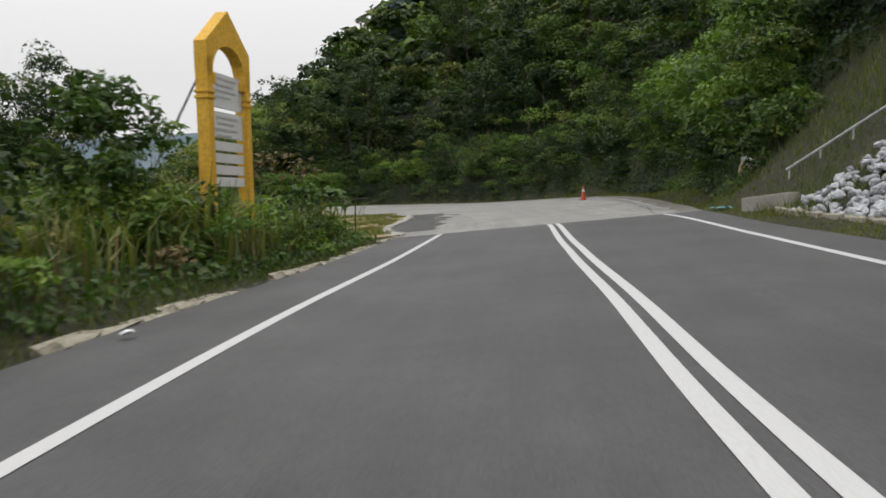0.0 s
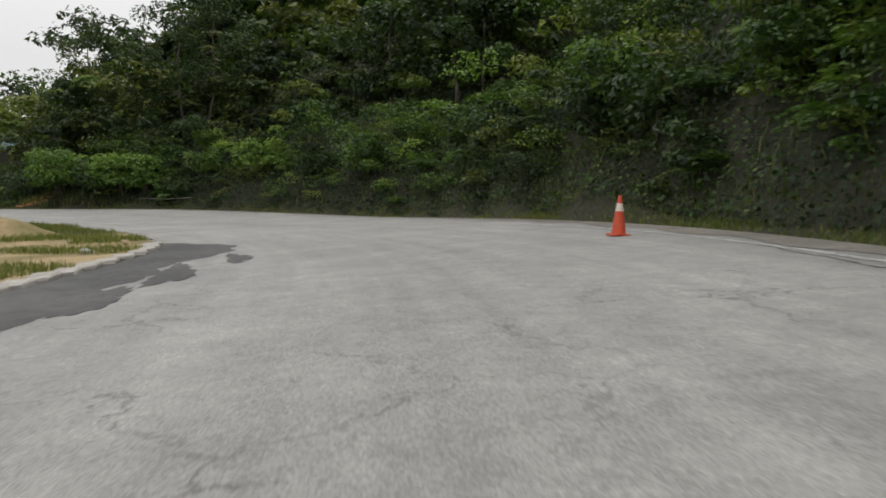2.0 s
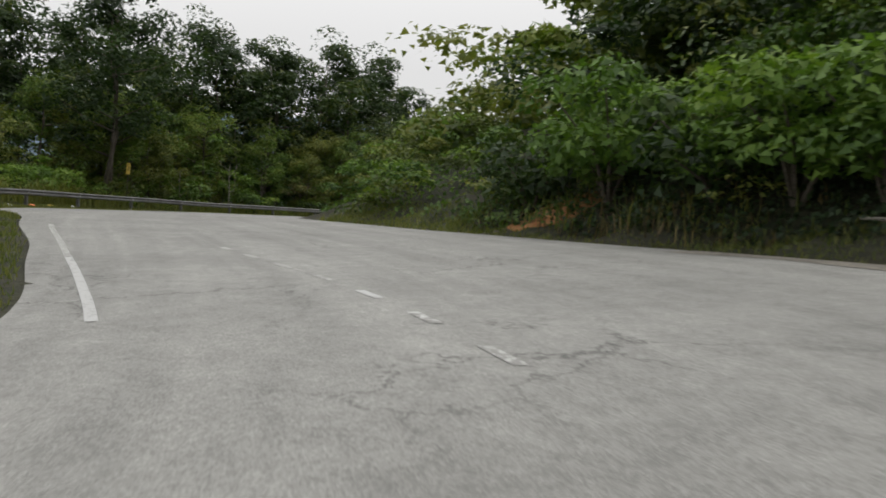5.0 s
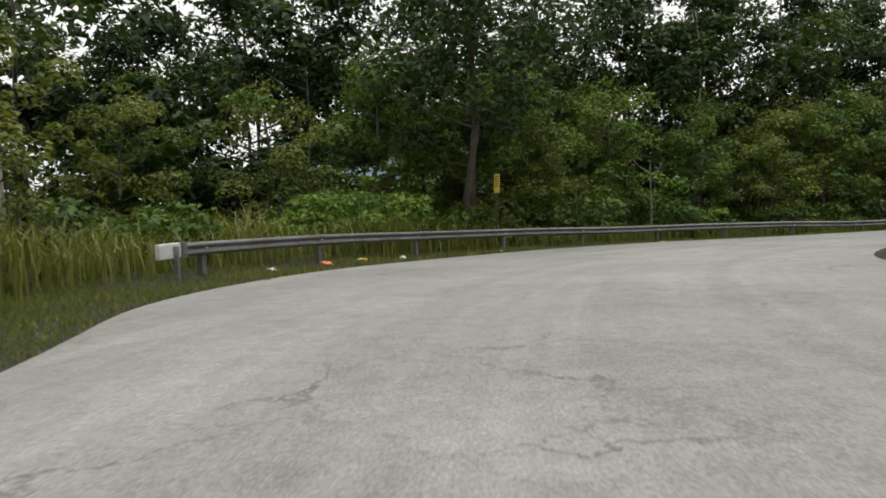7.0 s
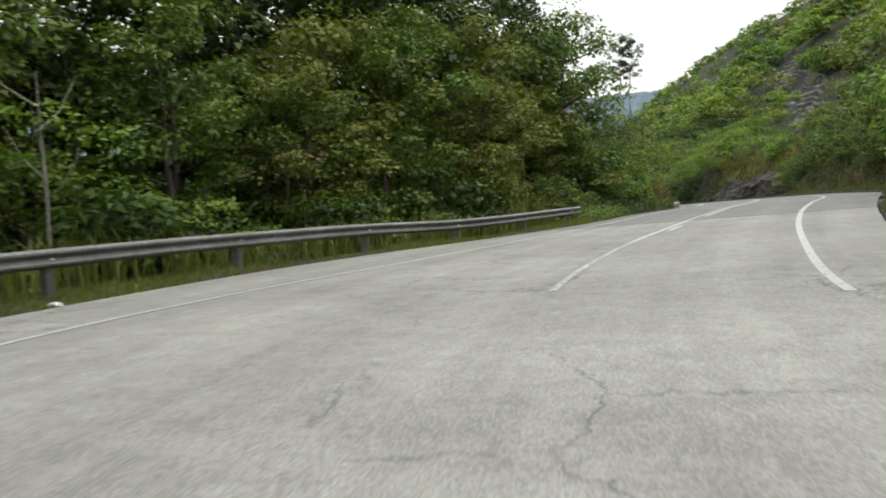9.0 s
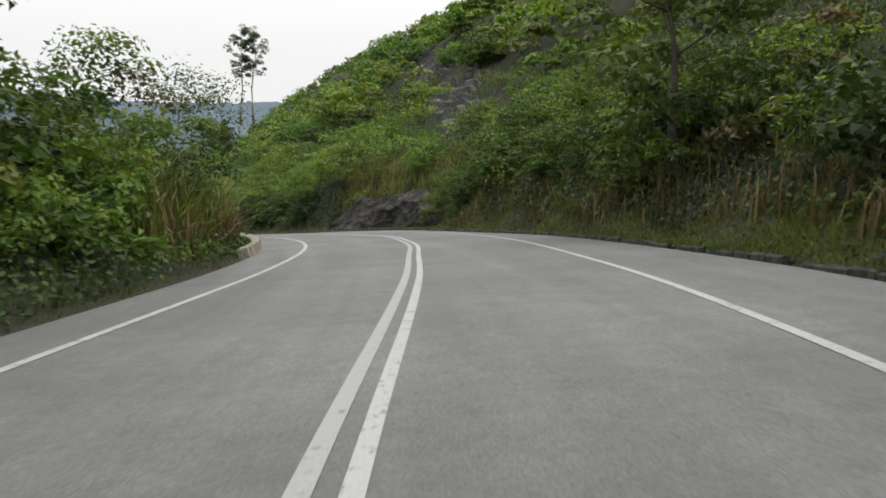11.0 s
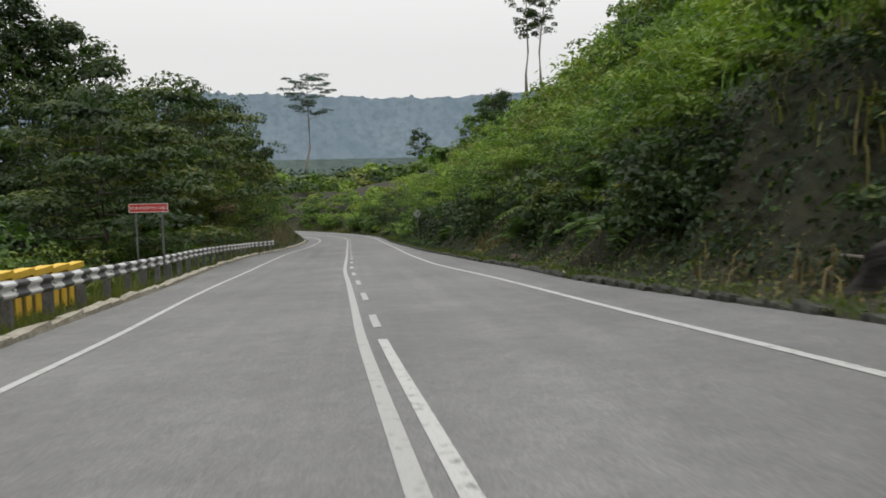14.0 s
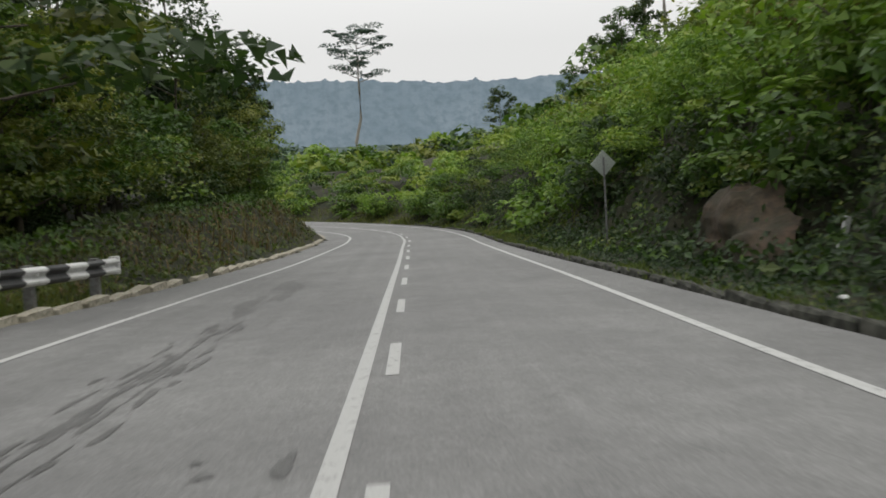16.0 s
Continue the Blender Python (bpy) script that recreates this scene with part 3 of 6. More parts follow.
# ---- ground ----
gx = np.concatenate([-np.geomspace(3000, 190, 26)[:-1] , np.arange(-185, 62, 1.5), np.geomspace(64, 3000, 26)])
gy = np.concatenate([-np.geomspace(3000, 36, 26)[:-1], np.arange(-34, 345, 1.5), np.geomspace(347, 3300, 26)])
GX, GY = np.meshgrid(gx, gy)
GZ = terrain_at(GX, GY)[0]
gv = np.stack([GX.ravel(), GY.ravel(), GZ], -1)
nx, ny = len(gx), len(gy)
idx = np.arange(nx * ny).reshape(ny, nx)
c00, c10, c11, c01 = idx[:-1, :-1].ravel(), idx[:-1, 1:].ravel(), idx[1:, 1:].ravel(), idx[1:, :-1].ravel()
gf = np.concatenate([np.stack([c00, c10, c11], -1), np.stack([c00, c11, c01], -1)])
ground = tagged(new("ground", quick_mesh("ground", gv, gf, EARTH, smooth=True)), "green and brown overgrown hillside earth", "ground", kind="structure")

GZ2 = GZ.reshape(ny, nx)


def ground_at(x, y):
    """Height of the ground's sheet, and the place along and beside the road."""
    x, y = np.asarray(x, dtype=float).ravel(), np.asarray(y, dtype=float).ravel()
    s, lat = terrain_at(x, y)[1:]
    i = np.clip(np.searchsorted(gx, x) - 1, 0, nx - 2)
    j = np.clip(np.searchsorted(gy, y) - 1, 0, ny - 2)
    a, b = (x - gx[i]) / (gx[i + 1] - gx[i]), (y - gy[j]) / (gy[j + 1] - gy[j])
    z00, z10, z11, z01 = GZ2[j, i], GZ2[j, i + 1], GZ2[j + 1, i + 1], GZ2[j + 1, i]
    z = np.where(a >= b, z00 + a * (z10 - z00) + b * (z11 - z10), z00 + b * (z01 - z00) + a * (z11 - z01))
    return z, s, lat


# ---- pavement ----
def ribbon(name, s0, s1, left, right, mat, up=0.0, step=1.0, across=8, thick=0.0, seam=0.0):
    """A strip of road surface between two lateral courses, with closed sides where it has thickness."""
    s = np.linspace(s0, s1, max(2, int((s1 - s0) / step) + 1))
    left_o = left(s) if callable(left) else np.full_like(s, left)
    right_o = right(s) if callable(right) else np.full_like(s, right)
    t = np.linspace(0, 1, across + 1)
    lat = left_o[:, None] * (1 - t) + right_o[:, None] * t
    ss = np.repeat(s[:, None], across + 1, 1)
    if seam:
        ss = ss + seam * lat * np.clip(1 - np.abs(s - s0)[:, None] / 6, 0, 1)
    v = road_at(ss, lat, up)
    n, m = v.shape[:2]
    ids = np.arange(n * m).reshape(n, m)
    f = np.stack([ids[:-1, :-1].ravel(), ids[:-1, 1:].ravel(), ids[1:, 1:].ravel(), ids[1:, :-1].ravel()], -1)
    v = v.reshape(-1, 3)
    if thick:
        low = v - (0, 0, thick)
        rim = np.concatenate([ids[:, 0], ids[-1, 1:], ids[::-1, -1][1:], ids[0, ::-1][1:]])
        k = len(v)
        side = np.stack([rim[:-1] + k, rim[1:] + k, rim[1:], rim[:-1]], -1)
        v, f = np.concatenate([v, low]), np.concatenate([f[:, ::-1], side])
        f[: len(f) - len(side)] = f[: len(f) - len(side), ::-1]
    me = quick_mesh(name, v, f, mat, smooth=False)
    lane = np.stack([ss, lat, 0 * lat], -1).reshape(-1, 3)
    if thick:
        lane = np.concatenate([lane, lane])
    a = me.attributes.new("lane", "FLOAT_VECTOR", "POINT")
    a.data.foreach_set("vector", lane.astype(np.float32).ravel())
    return me


road_dark = tagged(new("road_1", ribbon("road_1", 0, 64.9, EDGE_L, EDGE_R, ASPHALT_NEW, 0.006, thick=0.12)), "smooth dark new asphalt road with white lines", "road", kind="structure")
road_pale = tagged(new("road_2", ribbon("road_2", 64.9, 193.0, EDGE_L, EDGE_R, ASPHALT_OLD, 0.0, thick=0.12)), "pale worn asphalt road bend with cracks", "road", kind="structure")
road_grey = tagged(new("road_3", ribbon("road_3", 193.0, 388, EDGE_L, EDGE_R, ASPHALT_MID, 0.006, thick=0.12)), "grey asphalt mountain road with white lines", "road", kind="structure")


def stripe(name, parent, s0, s1, course, off, width, mat, up):
    ob = new(name, ribbon(name, s0, s1, lambda s: course(s) + off - width / 2, lambda s: course(s) + off + width / 2, mat, up, 0.7, 1))
    ob.parent = parent
    return ob


stripe("edge_line", road_dark, 0, 64.3, LINE_L, 0, 0.15, PAINT_NEW, 0.012)
stripe("edge_line", road_dark, 0, 64.6, LINE_R, 0, 0.15, PAINT_NEW, 0.012)
stripe("centre_line", road_dark, 0, 64.6, LINE_C, 0.0, 0.14, PAINT_NEW, 0.012)
stripe("centre_line", road_dark, 0, 64.6, LINE_C, 0.25, 0.14, PAINT_NEW, 0.012)
stripe("edge_line", road_pale, 68, 96, table((60, 4.6), (70, 5.1), (82, 6.0), (100, 7.4)), 0, 0.14, PAINT_FAINT, 0.006)
stripe("edge_line", road_pale, 127.0, 134, LINE_L, 0, 0.12, PAINT_WORN, 0.006)
stripe("edge_line", road_pale, 134, 144, LINE_L, 0, 0.12, PAINT_FAINT, 0.006)
stripe("edge_line", road_pale, 168, 193, LINE_L, 0, 0.09, PAINT_WORN, 0.006)
stripe("edge_line", road_pale, 178, 193, LINE_R, 0, 0.12, PAINT_WORN, 0.006)
stripe("centre_line", road_pale, 178.5, 186, LINE_C, 0, 0.10, PAINT_FAINT, 0.006)
stripe("centre_line", road_pale, 186, 193, LINE_C, 0, 0.12, PAINT_WORN, 0.006)
for k in range(7):
    stripe("dash", road_pale, 124.3 + 1.75 * k, 125.0 + 1.75 * k, LINE_C, 0.05, 0.12, PAINT_WORN if k == 2 else PAINT_FAINT, 0.006)
stripe("dash", road_pale, 188.8, 190.5, LINE_C, 0.22, 0.11, PAINT_WORN, 0.006)
stripe("edge_line", road_grey, 193, 388, LINE_L, 0, 0.12, PAINT_WORN, 0.012)
stripe("edge_line", road_grey, 193, 388, LINE_R, 0, 0.12, PAINT_WORN, 0.012)
stripe("centre_line", road_grey, 193, 388, LINE_C, 0, 0.12, PAINT_DULL, 0.012)
stripe("centre_line", road_grey, 194.8, 255, LINE_C, 0.23, 0.11, PAINT_WORN, 0.012)
for k in range(28):
    stripe("dash", road_grey, 256.2 + 4.3 * k, 257.85 + 4.3 * k, LINE_C, 0.24, 0.11, PAINT_DULL, 0.012)

# ---- foliage ----
rng = np.random.default_rng(11)


def unit(v):
    return v / np.maximum(np.linalg.norm(v, axis=-1, keepdims=True), 1e-9)


def leaf_quads(p, d, length, width, r, flat=(0.65, 0.7), side=None):
    """Diamond leaves at p along d, folded a little along the midrib."""
    n = len(p)
    if side is None:
        side = unit(np.cross(d, r.normal(size=(n, 3)) * flat[0] + (0, 0, flat[1])))
    length, width = np.broadcast_to(length, n)[:, None], np.broadcast_to(width, n)[:, None]
    nrm = np.cross(d, side)
    base, tip = p - d * length * 0.5, p + d * length * 0.5
    mid = p - d * length * 0.05 + nrm * width * 0.12
    v = np.stack([base, mid + side * width * 0.5, tip, mid - side * width * 0.5], 1).reshape(-1, 3)
    return v, np.arange(4 * n).reshape(n, 4)


def leaf_tris(p, d, length, width, r, side=None):
    """Small three-cornered leaves, for plants farther off."""
    n = len(p)
    if side is None:
        side = unit(np.cross(d, r.normal(size=(n, 3)) * 0.55 + (0, 0, 0.8)))
    length, width = np.broadcast_to(length, n)[:, None], np.broadcast_to(width, n)[:, None]
    base, tip = p - d * length * 0.45, p + d * length * 0.55
    v = np.stack([base + side * width * 0.5, tip, base - side * width * 0.5], 1).reshape(-1, 3)
    return v, np.arange(3 * n).reshape(n, 3)


def clumps(c, r3, count, length, aspect, r, tint=None, low=-0.45, droop=0.35, tri=False):
    """Leaves on the shells of ellipsoid clumps, turned to the light: centres c (m, 3), radii r3 (m, 3), so many leaves each."""
    m = len(c)
    o = unit(r.normal(size=(m * count, 3)))
    o[:, 2] = np.where(o[:, 2] < low, -o[:, 2], o[:, 2])
    shell = 0.5 + 0.58 * np.sqrt(r.random((m * count, 1)))
    cc, rr = np.repeat(c, count, 0), np.repeat(r3, count, 0)
    p = cc + o * rr * shell
    face = unit(o * 0.8 + r.normal(size=o.shape) * 0.5 + (0, 0, 0.5))
    d = unit(np.cross(face, r.normal(size=o.shape)))
    down = (d * (o * (1, 1, 0.3) + (0, 0, -droop - 0.3))).sum(1, keepdims=True)
    d = unit(d * np.where(down < 0, -1.0, 1.0) + face * 0.12)
    side = unit(np.cross(face, d))
    ln = np.repeat(np.broadcast_to(length, m), count) * (0.65 + 0.7 * r.random(m * count))
    wd = ln * aspect * (0.8 + 0.4 * r.random(m * count))
    v, f = leaf_tris(p, d, ln, wd * 1.25, r, side) if tri else leaf_quads(p, d, ln, wd, r, side=side)
    # Upper, outer leaves brighter, inner ones darker: light and shade put into the tint.
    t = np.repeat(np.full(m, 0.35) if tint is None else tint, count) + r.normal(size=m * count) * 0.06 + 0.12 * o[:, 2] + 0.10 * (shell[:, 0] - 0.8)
    return v, f, t


def short_blades(p, height, width, lean, r):
    """Short pointed grass blades, rooted at p."""
    n = len(p)
    a = r.random(n) * 2 * np.pi
    b = r.random(n) * 2 * np.pi
    side = np.stack([-np.sin(a), np.cos(a), np.zeros(n)], -1)
    h = (height * (0.5 + 0.7 * r.random(n)))[:, None]
    w = (width * (0.7 + 0.6 * r.random(n)))[:, None]
    k = (lean * r.random(n))[:, None]
    tip = p + np.stack([np.cos(b), np.sin(b), np.zeros(n)], -1) * h * k + (0, 0, 1) * h * (1.0 - 0.4 * k)
    v = np.stack([p - side * w * 0.5, p + side * w * 0.5, tip], 1).reshape(-1, 3)
    return v, np.arange(3 * n).reshape(n, 3), None


def blades(p, height, width, lean, r, bend=0.5):
    """Arching grass blades of two quads each, rooted at p."""
    n = len(p)
    a = r.random(n) * 2 * np.pi
    out = np.stack([np.cos(a), np.sin(a), np.zeros(n)], -1)
    side = np.stack([-np.sin(a), np.cos(a), np.zeros(n)], -1)
    h = (height * (0.6 + 0.6 * r.random(n)))[:, None]
    w = (width * (0.7 + 0.6 * r.random(n)))[:, None]
    k = (lean * r.random(n))[:, None]
    mid = p + out * h * k * 0.35 + (0, 0, 1) * h * 0.62
    tip = p + out * h * (k * 0.9 + bend * 0.25) + (0, 0, 1) * h * (1.0 - 0.35 * k)
    v = np.stack([p - side * w * 0.5, p + side * w * 0.5, mid + side * w * 0.45, mid - side * w * 0.45, tip + side * w * 0.06, tip - side * w * 0.06], 1).reshape(-1, 3)
    i = np.arange(n)[:, None] * 6
    f = np.stack([np.concatenate([i, i + 1, i + 2, i + 3], 1), np.concatenate([i + 3, i + 2, i + 4, i + 5], 1)], 1).reshape(-1, 4)
    return v, f, None


def gather(chunks):
    """Joins (verts, faces, tint, material index) chunks."""
    vs, fs, ts, ms, k = [], [], [], [], 0
    for v, f, t, mi in chunks:
        vs.append(v), fs.append(f + k), ts.append(t), ms.append(np.full(len(f), mi))
        k += len(v)
    return np.concatenate(vs), np.concatenate(fs), np.concatenate(ts), np.concatenate(ms)


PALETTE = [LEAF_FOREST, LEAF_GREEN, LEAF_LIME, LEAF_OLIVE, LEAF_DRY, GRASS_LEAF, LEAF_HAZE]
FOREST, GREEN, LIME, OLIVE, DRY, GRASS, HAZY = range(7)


def field(s0, s1, side, u0, u1, spacing):
    """Random places beside the road, about one each spacing x spacing metres: x, y, z, s, u."""
    n = int((s1 - s0) * (u1 - u0) / spacing**2)
    s, u = s0 + rng.random(n) * (s1 - s0), u0 + rng.random(n) * (u1 - u0)
    lat = EDGE_R(s) + u if side > 0 else EDGE_L(s) - u
    p = road_at(s, lat)
    z, s2, lat2 = ground_at(p[:, 0], p[:, 1])
    u2 = np.where(lat2 > 0, lat2 - EDGE_R(s2), EDGE_L(s2) - lat2)
    keep = (np.sign(lat2) == side) & (u2 > u0 * 0.8)
    return np.stack([p[keep, 0], p[keep, 1], z[keep]], -1), s[keep], u[keep]


def patchy(p, scale, seed=0.0):
    """A smooth field of 0..1 over the plan, for patches of one plant."""
    x, y = p[:, 0] * scale + seed, p[:, 1] * scale + seed * 1.7
    w = np.sin(x + 1.7 * np.sin(y * 0.8)) + np.sin(y * 1.3 + 1.1 * np.sin(x * 0.9)) + np.sin((x + y) * 0.7 + 2.0)
    return np.clip(w / 5.2 + 0.5, 0, 1)


def domes(c, r, count, leaf, aspect, flat, tri):
    """Bushes: each a dome of eight flattened tufts, with gaps between them."""
    m, k = len(c), 8
    o = unit(rng.normal(size=(m, k, 3)) + (0, 0, 0.35))
    o[..., 2] = np.abs(o[..., 2]) * 1.1 - 0.15
    rr = np.repeat(r[:, None], k, 1) * (0.42 + 0.2 * rng.random((m, k)))
    cc = c[:, None] + o * (r[:, None, None] * (0.72, 0.72, 0.85 * flat))
    # Higher tufts get a brighter tint, as if lit from above.
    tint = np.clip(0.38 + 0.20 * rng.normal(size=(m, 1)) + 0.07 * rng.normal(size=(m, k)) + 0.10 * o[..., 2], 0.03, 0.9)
    r3 = np.stack([rr, rr, rr * 0.52], -1)
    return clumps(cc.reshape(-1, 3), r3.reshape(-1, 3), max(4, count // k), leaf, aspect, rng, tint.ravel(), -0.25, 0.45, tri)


def cover(chunks, s0, s1, side, u0, u1, spacing, radius, tall, count, leaf, mix, aspect=0.5, skip=None, flat=0.75, tri=False):
    """Covers a strip beside the road with clumps of leaves. tall: (least, most) height of the clump centres; mix: {material: share}."""
    p, s, u = field(s0, s1, side, u0, u1, spacing)
    if skip is not None:
        k = ~skip(s, u)
        p, s, u = p[k], s[k], u[k]
    q = patchy(p, 0.22, s0 * 0.37 + u0)
    rank = np.argsort(np.argsort(q + 0.25 * rng.random(len(q)))) / max(1, len(q))
    lo = 0.0
    for mat, share in mix.items():
        k = (rank >= lo) & (rank < lo + share)
        lo += share
        m = int(k.sum())
        if not m:
            continue
        r = radius * (0.55 + 0.95 * rng.random(m) ** 1.7)
        c = p[k] + np.stack([np.zeros(m), np.zeros(m), tall[0] + (tall[1] - tall[0]) * rng.random(m) ** 1.3], -1)
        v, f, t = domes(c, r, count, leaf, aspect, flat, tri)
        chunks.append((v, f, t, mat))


def stuff(name, chunks, label, category):
    v, f, t, mi = gather(chunks)
    return tagged(new(name, quick_mesh(name, v, f, PALETTE, t, mi)), label, category, kind="stuff")


def no_rock(s, u):
    return (s > 237.5) & (s < 258.5) & (u < 3.0)


def on_slab(s, u):
    return (s > 248) & (s < 300) & (np.abs(u - 9.7 - 0.41 * (s - 250)) < 1.7)


def carpet(chunks, s0, s1, side, u0, u1, per, leaf, mats, skip=None, lift=0.25):
    """A loose single layer of leaves over the ground."""
    p, s, u = field(s0, s1, side, u0, u1, per**-0.5)
    if skip is not None:
        k = ~skip(s, u)
        p, s = p[k], s[k]
    n = len(p)
    q = patchy(p, 0.35, u0 + 3.1)
    inward = np.stack([-np.interp(s, S_ALL, TY), np.interp(s, S_ALL, TX), 0 * s], -1) * side
    face = unit(inward * 0.6 + rng.normal(size=(n, 3)) * 0.5 + (0, 0, 0.7))
    d = unit(np.cross(face, rng.normal(size=(n, 3))))
    d = d * np.where(d[:, 2:] > 0.2, -1.0, 1.0)
    ln = leaf * (0.6 + 0.8 * rng.random(n))
    up = lift * rng.random(n) ** 1.5 + 0.03
    v, f = leaf_quads(p + inward * (0.4 * up)[:, None] + np.stack([0 * up, 0 * up, up], -1), d, ln, ln * 0.6, rng, side=unit(np.cross(face, d)))
    t = 0.12 + 0.45 * q + 0.1 * rng.normal(size=n)
    which = np.minimum((q * 0.7 + 0.3 * rng.random(n)) * len(mats), len(mats) - 1).astype(int)
    for w, m in enumerate(mats):
        k = which == w
        if k.any():
            i = np.nonzero(k)[0]
            vv = v.reshape(-1, 4, 3)[i].reshape(-1, 3)
            chunks.append((vv, np.arange(4 * len(i)).reshape(-1, 4), t[k], m))


# right-hand hillside
def clearing(s, u):
    """The grassy foot of the slope between the stone heap and the bend."""
    return (s < 68.5) & (u < 8.0)


ch = []
carpet(ch, 66, 142, 1, 0.8, 2.4, 130, 0.15, [FOREST, FOREST, GREEN], lift=0.4)
carpet(ch, 60, 142, 1, 2.4, 5, 90, 0.19, [FOREST, FOREST, GREEN, FOREST], lift=0.7, skip=clearing)
carpet(ch, 60, 142, 1, 5, 11, 34, 0.28, [FOREST, FOREST, GREEN], lift=0.9, skip=clearing)
cover(ch, 66, 112, 1, 1.2, 2.2, 0.95, 0.7, (0.2, 1.3), 170, 0.15, {FOREST: 0.6, GREEN: 0.4}, 0.6)
cover(ch, 68, 116, 1, 1.6, 3.2, 1.05, 1.1, (1.2, 3.0), 250, 0.17, {FOREST: 0.5, GREEN: 0.34, LIME: 0.08, OLIVE: 0.08}, 0.6)
cover(ch, 112, 142, 1, 1.2, 3.6, 1.15, 0.8, (0.1, 1.0), 180, 0.15, {GREEN: 0.5, OLIVE: 0.3, FOREST: 0.2}, 0.5)
cover(ch, 114, 142, 1, 2.6, 5.0, 1.6, 1.25, (0.8, 2.4), 280, 0.18, {GREEN: 0.45, FOREST: 0.35, LIME: 0.1, OLIVE: 0.1}, 0.6)
cover(ch, 62, 142, 1, 2.8, 7.0, 1.75, 1.5, (0.8, 4.0), 300, 0.22, {FOREST: 0.55, GREEN: 0.31, LIME: 0.06, OLIVE: 0.08}, 0.6, skip=clearing)
cover(ch, 69, 90, 1, 1.6, 3.6, 1.4, 1.2, (2.0, 4.5), 260, 0.19, {LIME: 0.65, GREEN: 0.35}, 0.5)
carpet(ch, 20, 62, 1, 1.3, 12, 20, 0.22, [FOREST, GREEN, GREEN], skip=lambda s, u: (u < 4.6) & (s > 44))
carpet(ch, 62, 150, 1, 9.5, 22, 9, 0.42, [FOREST, FOREST, GREEN], lift=1.2)
cover(ch, 25, 64, 1, 6.0, 16, 2.2, 1.6, (0.4, 3.4), 280, 0.26, {FOREST: 0.5, GREEN: 0.35, OLIVE: 0.15}, 0.6, skip=lambda s, u: (s > 44) & (u < 9))
cover(ch, 44, 64, 1, 6.5, 10, 1.6, 0.6, (0.0, 0.4), 160, 0.18, {GREEN: 0.6, OLIVE: 0.4}, 0.5)
cover(ch, 80, 106, 1, 1.8, 4.6, 1.25, 1.1, (0.3, 2.6), 240, 0.18, {FOREST: 0.5, GREEN: 0.42, LIME: 0.08}, 0.5)
stuff("forest_undergrowth", ch, "dense dark green forest undergrowth on a steep slope", "undergrowth")

ch = []
cover(ch, 62, 146, 1, 7.0, 16, 2.5, 2.3, (1.5, 6.5), 330, 0.36, {FOREST: 0.65, GREEN: 0.23, OLIVE: 0.12}, 0.6, tri=True)
cover(ch, 55, 150, 1, 16, 34, 3.1, 3.0, (3, 10), 340, 0.52, {FOREST: 0.75, GREEN: 0.17, OLIVE: 0.08}, 0.65, tri=True)
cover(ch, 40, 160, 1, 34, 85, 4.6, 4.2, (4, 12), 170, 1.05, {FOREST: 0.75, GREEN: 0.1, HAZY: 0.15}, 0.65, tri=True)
cover(ch, 0, 62, 1, 16, 45, 3.5, 2.9, (2, 8), 220, 0.66, {FOREST: 0.8, GREEN: 0.2}, 0.65, tri=True)
cover(ch, 108, 142, 1, 9, 21, 2.4, 2.0, (0.5, 4.0), 260, 0.36, {FOREST: 0.7, GREEN: 0.3}, 0.6, tri=True)
stuff("forest_canopy", ch, "dark green rainforest canopy climbing the hillside", "forest")

ch = []
carpet(ch, 140, 345, 1, 1.2, 9, 14, 0.20, [OLIVE, GREEN, LIME], skip=no_rock)
# Mostly the darkest leaves along the foot, standing in for shade under the ferns.
carpet(ch, 186, 345, 1, 0.3, 2.4, 60, 0.09, [FOREST, FOREST, FOREST, OLIVE, DRY], lift=0.10)
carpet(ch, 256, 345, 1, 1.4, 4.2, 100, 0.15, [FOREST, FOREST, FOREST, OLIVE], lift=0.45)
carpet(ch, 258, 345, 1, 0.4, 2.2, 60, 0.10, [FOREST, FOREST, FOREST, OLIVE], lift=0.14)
carpet(ch, 196, 240, 1, 1.2, 4.8, 75, 0.15, [FOREST, OLIVE, GREEN, DRY], lift=0.5, skip=no_rock)
cover(ch, 142, 192, 1, 1.2, 6, 1.8, 1.1, (0.2, 1.6), 190, 0.2, {GREEN: 0.45, LIME: 0.25, OLIVE: 0.3}, 0.6)
cover(ch, 196, 238, 1, 1.7, 4.8, 1.6, 1.15, (0.2, 1.9), 270, 0.16, {GREEN: 0.36, OLIVE: 0.32, LIME: 0.26, DRY: 0.06}, 0.5)
cover(ch, 204, 239, 1, 1.7, 3.6, 1.2, 0.9, (0.6, 1.9), 200, 0.15, {GREEN: 0.4, OLIVE: 0.32, FOREST: 0.28}, 0.5)
carpet(ch, 218, 246, 1, 2.4, 8, 60, 0.17, [OLIVE, GREEN, FOREST, GREEN], lift=0.5, skip=no_rock)
cover(ch, 238, 262, 1, 3.0, 5.5, 1.6, 0.9, (0.1, 0.7), 220, 0.16, {OLIVE: 0.45, GREEN: 0.3, DRY: 0.25}, 0.5, skip=no_rock)
cover(ch, 256, 272, 1, 1.7, 4.4, 1.2, 0.9, (0.4, 1.9), 230, 0.15, {GREEN: 0.5, OLIVE: 0.3, FOREST: 0.2}, 0.55)
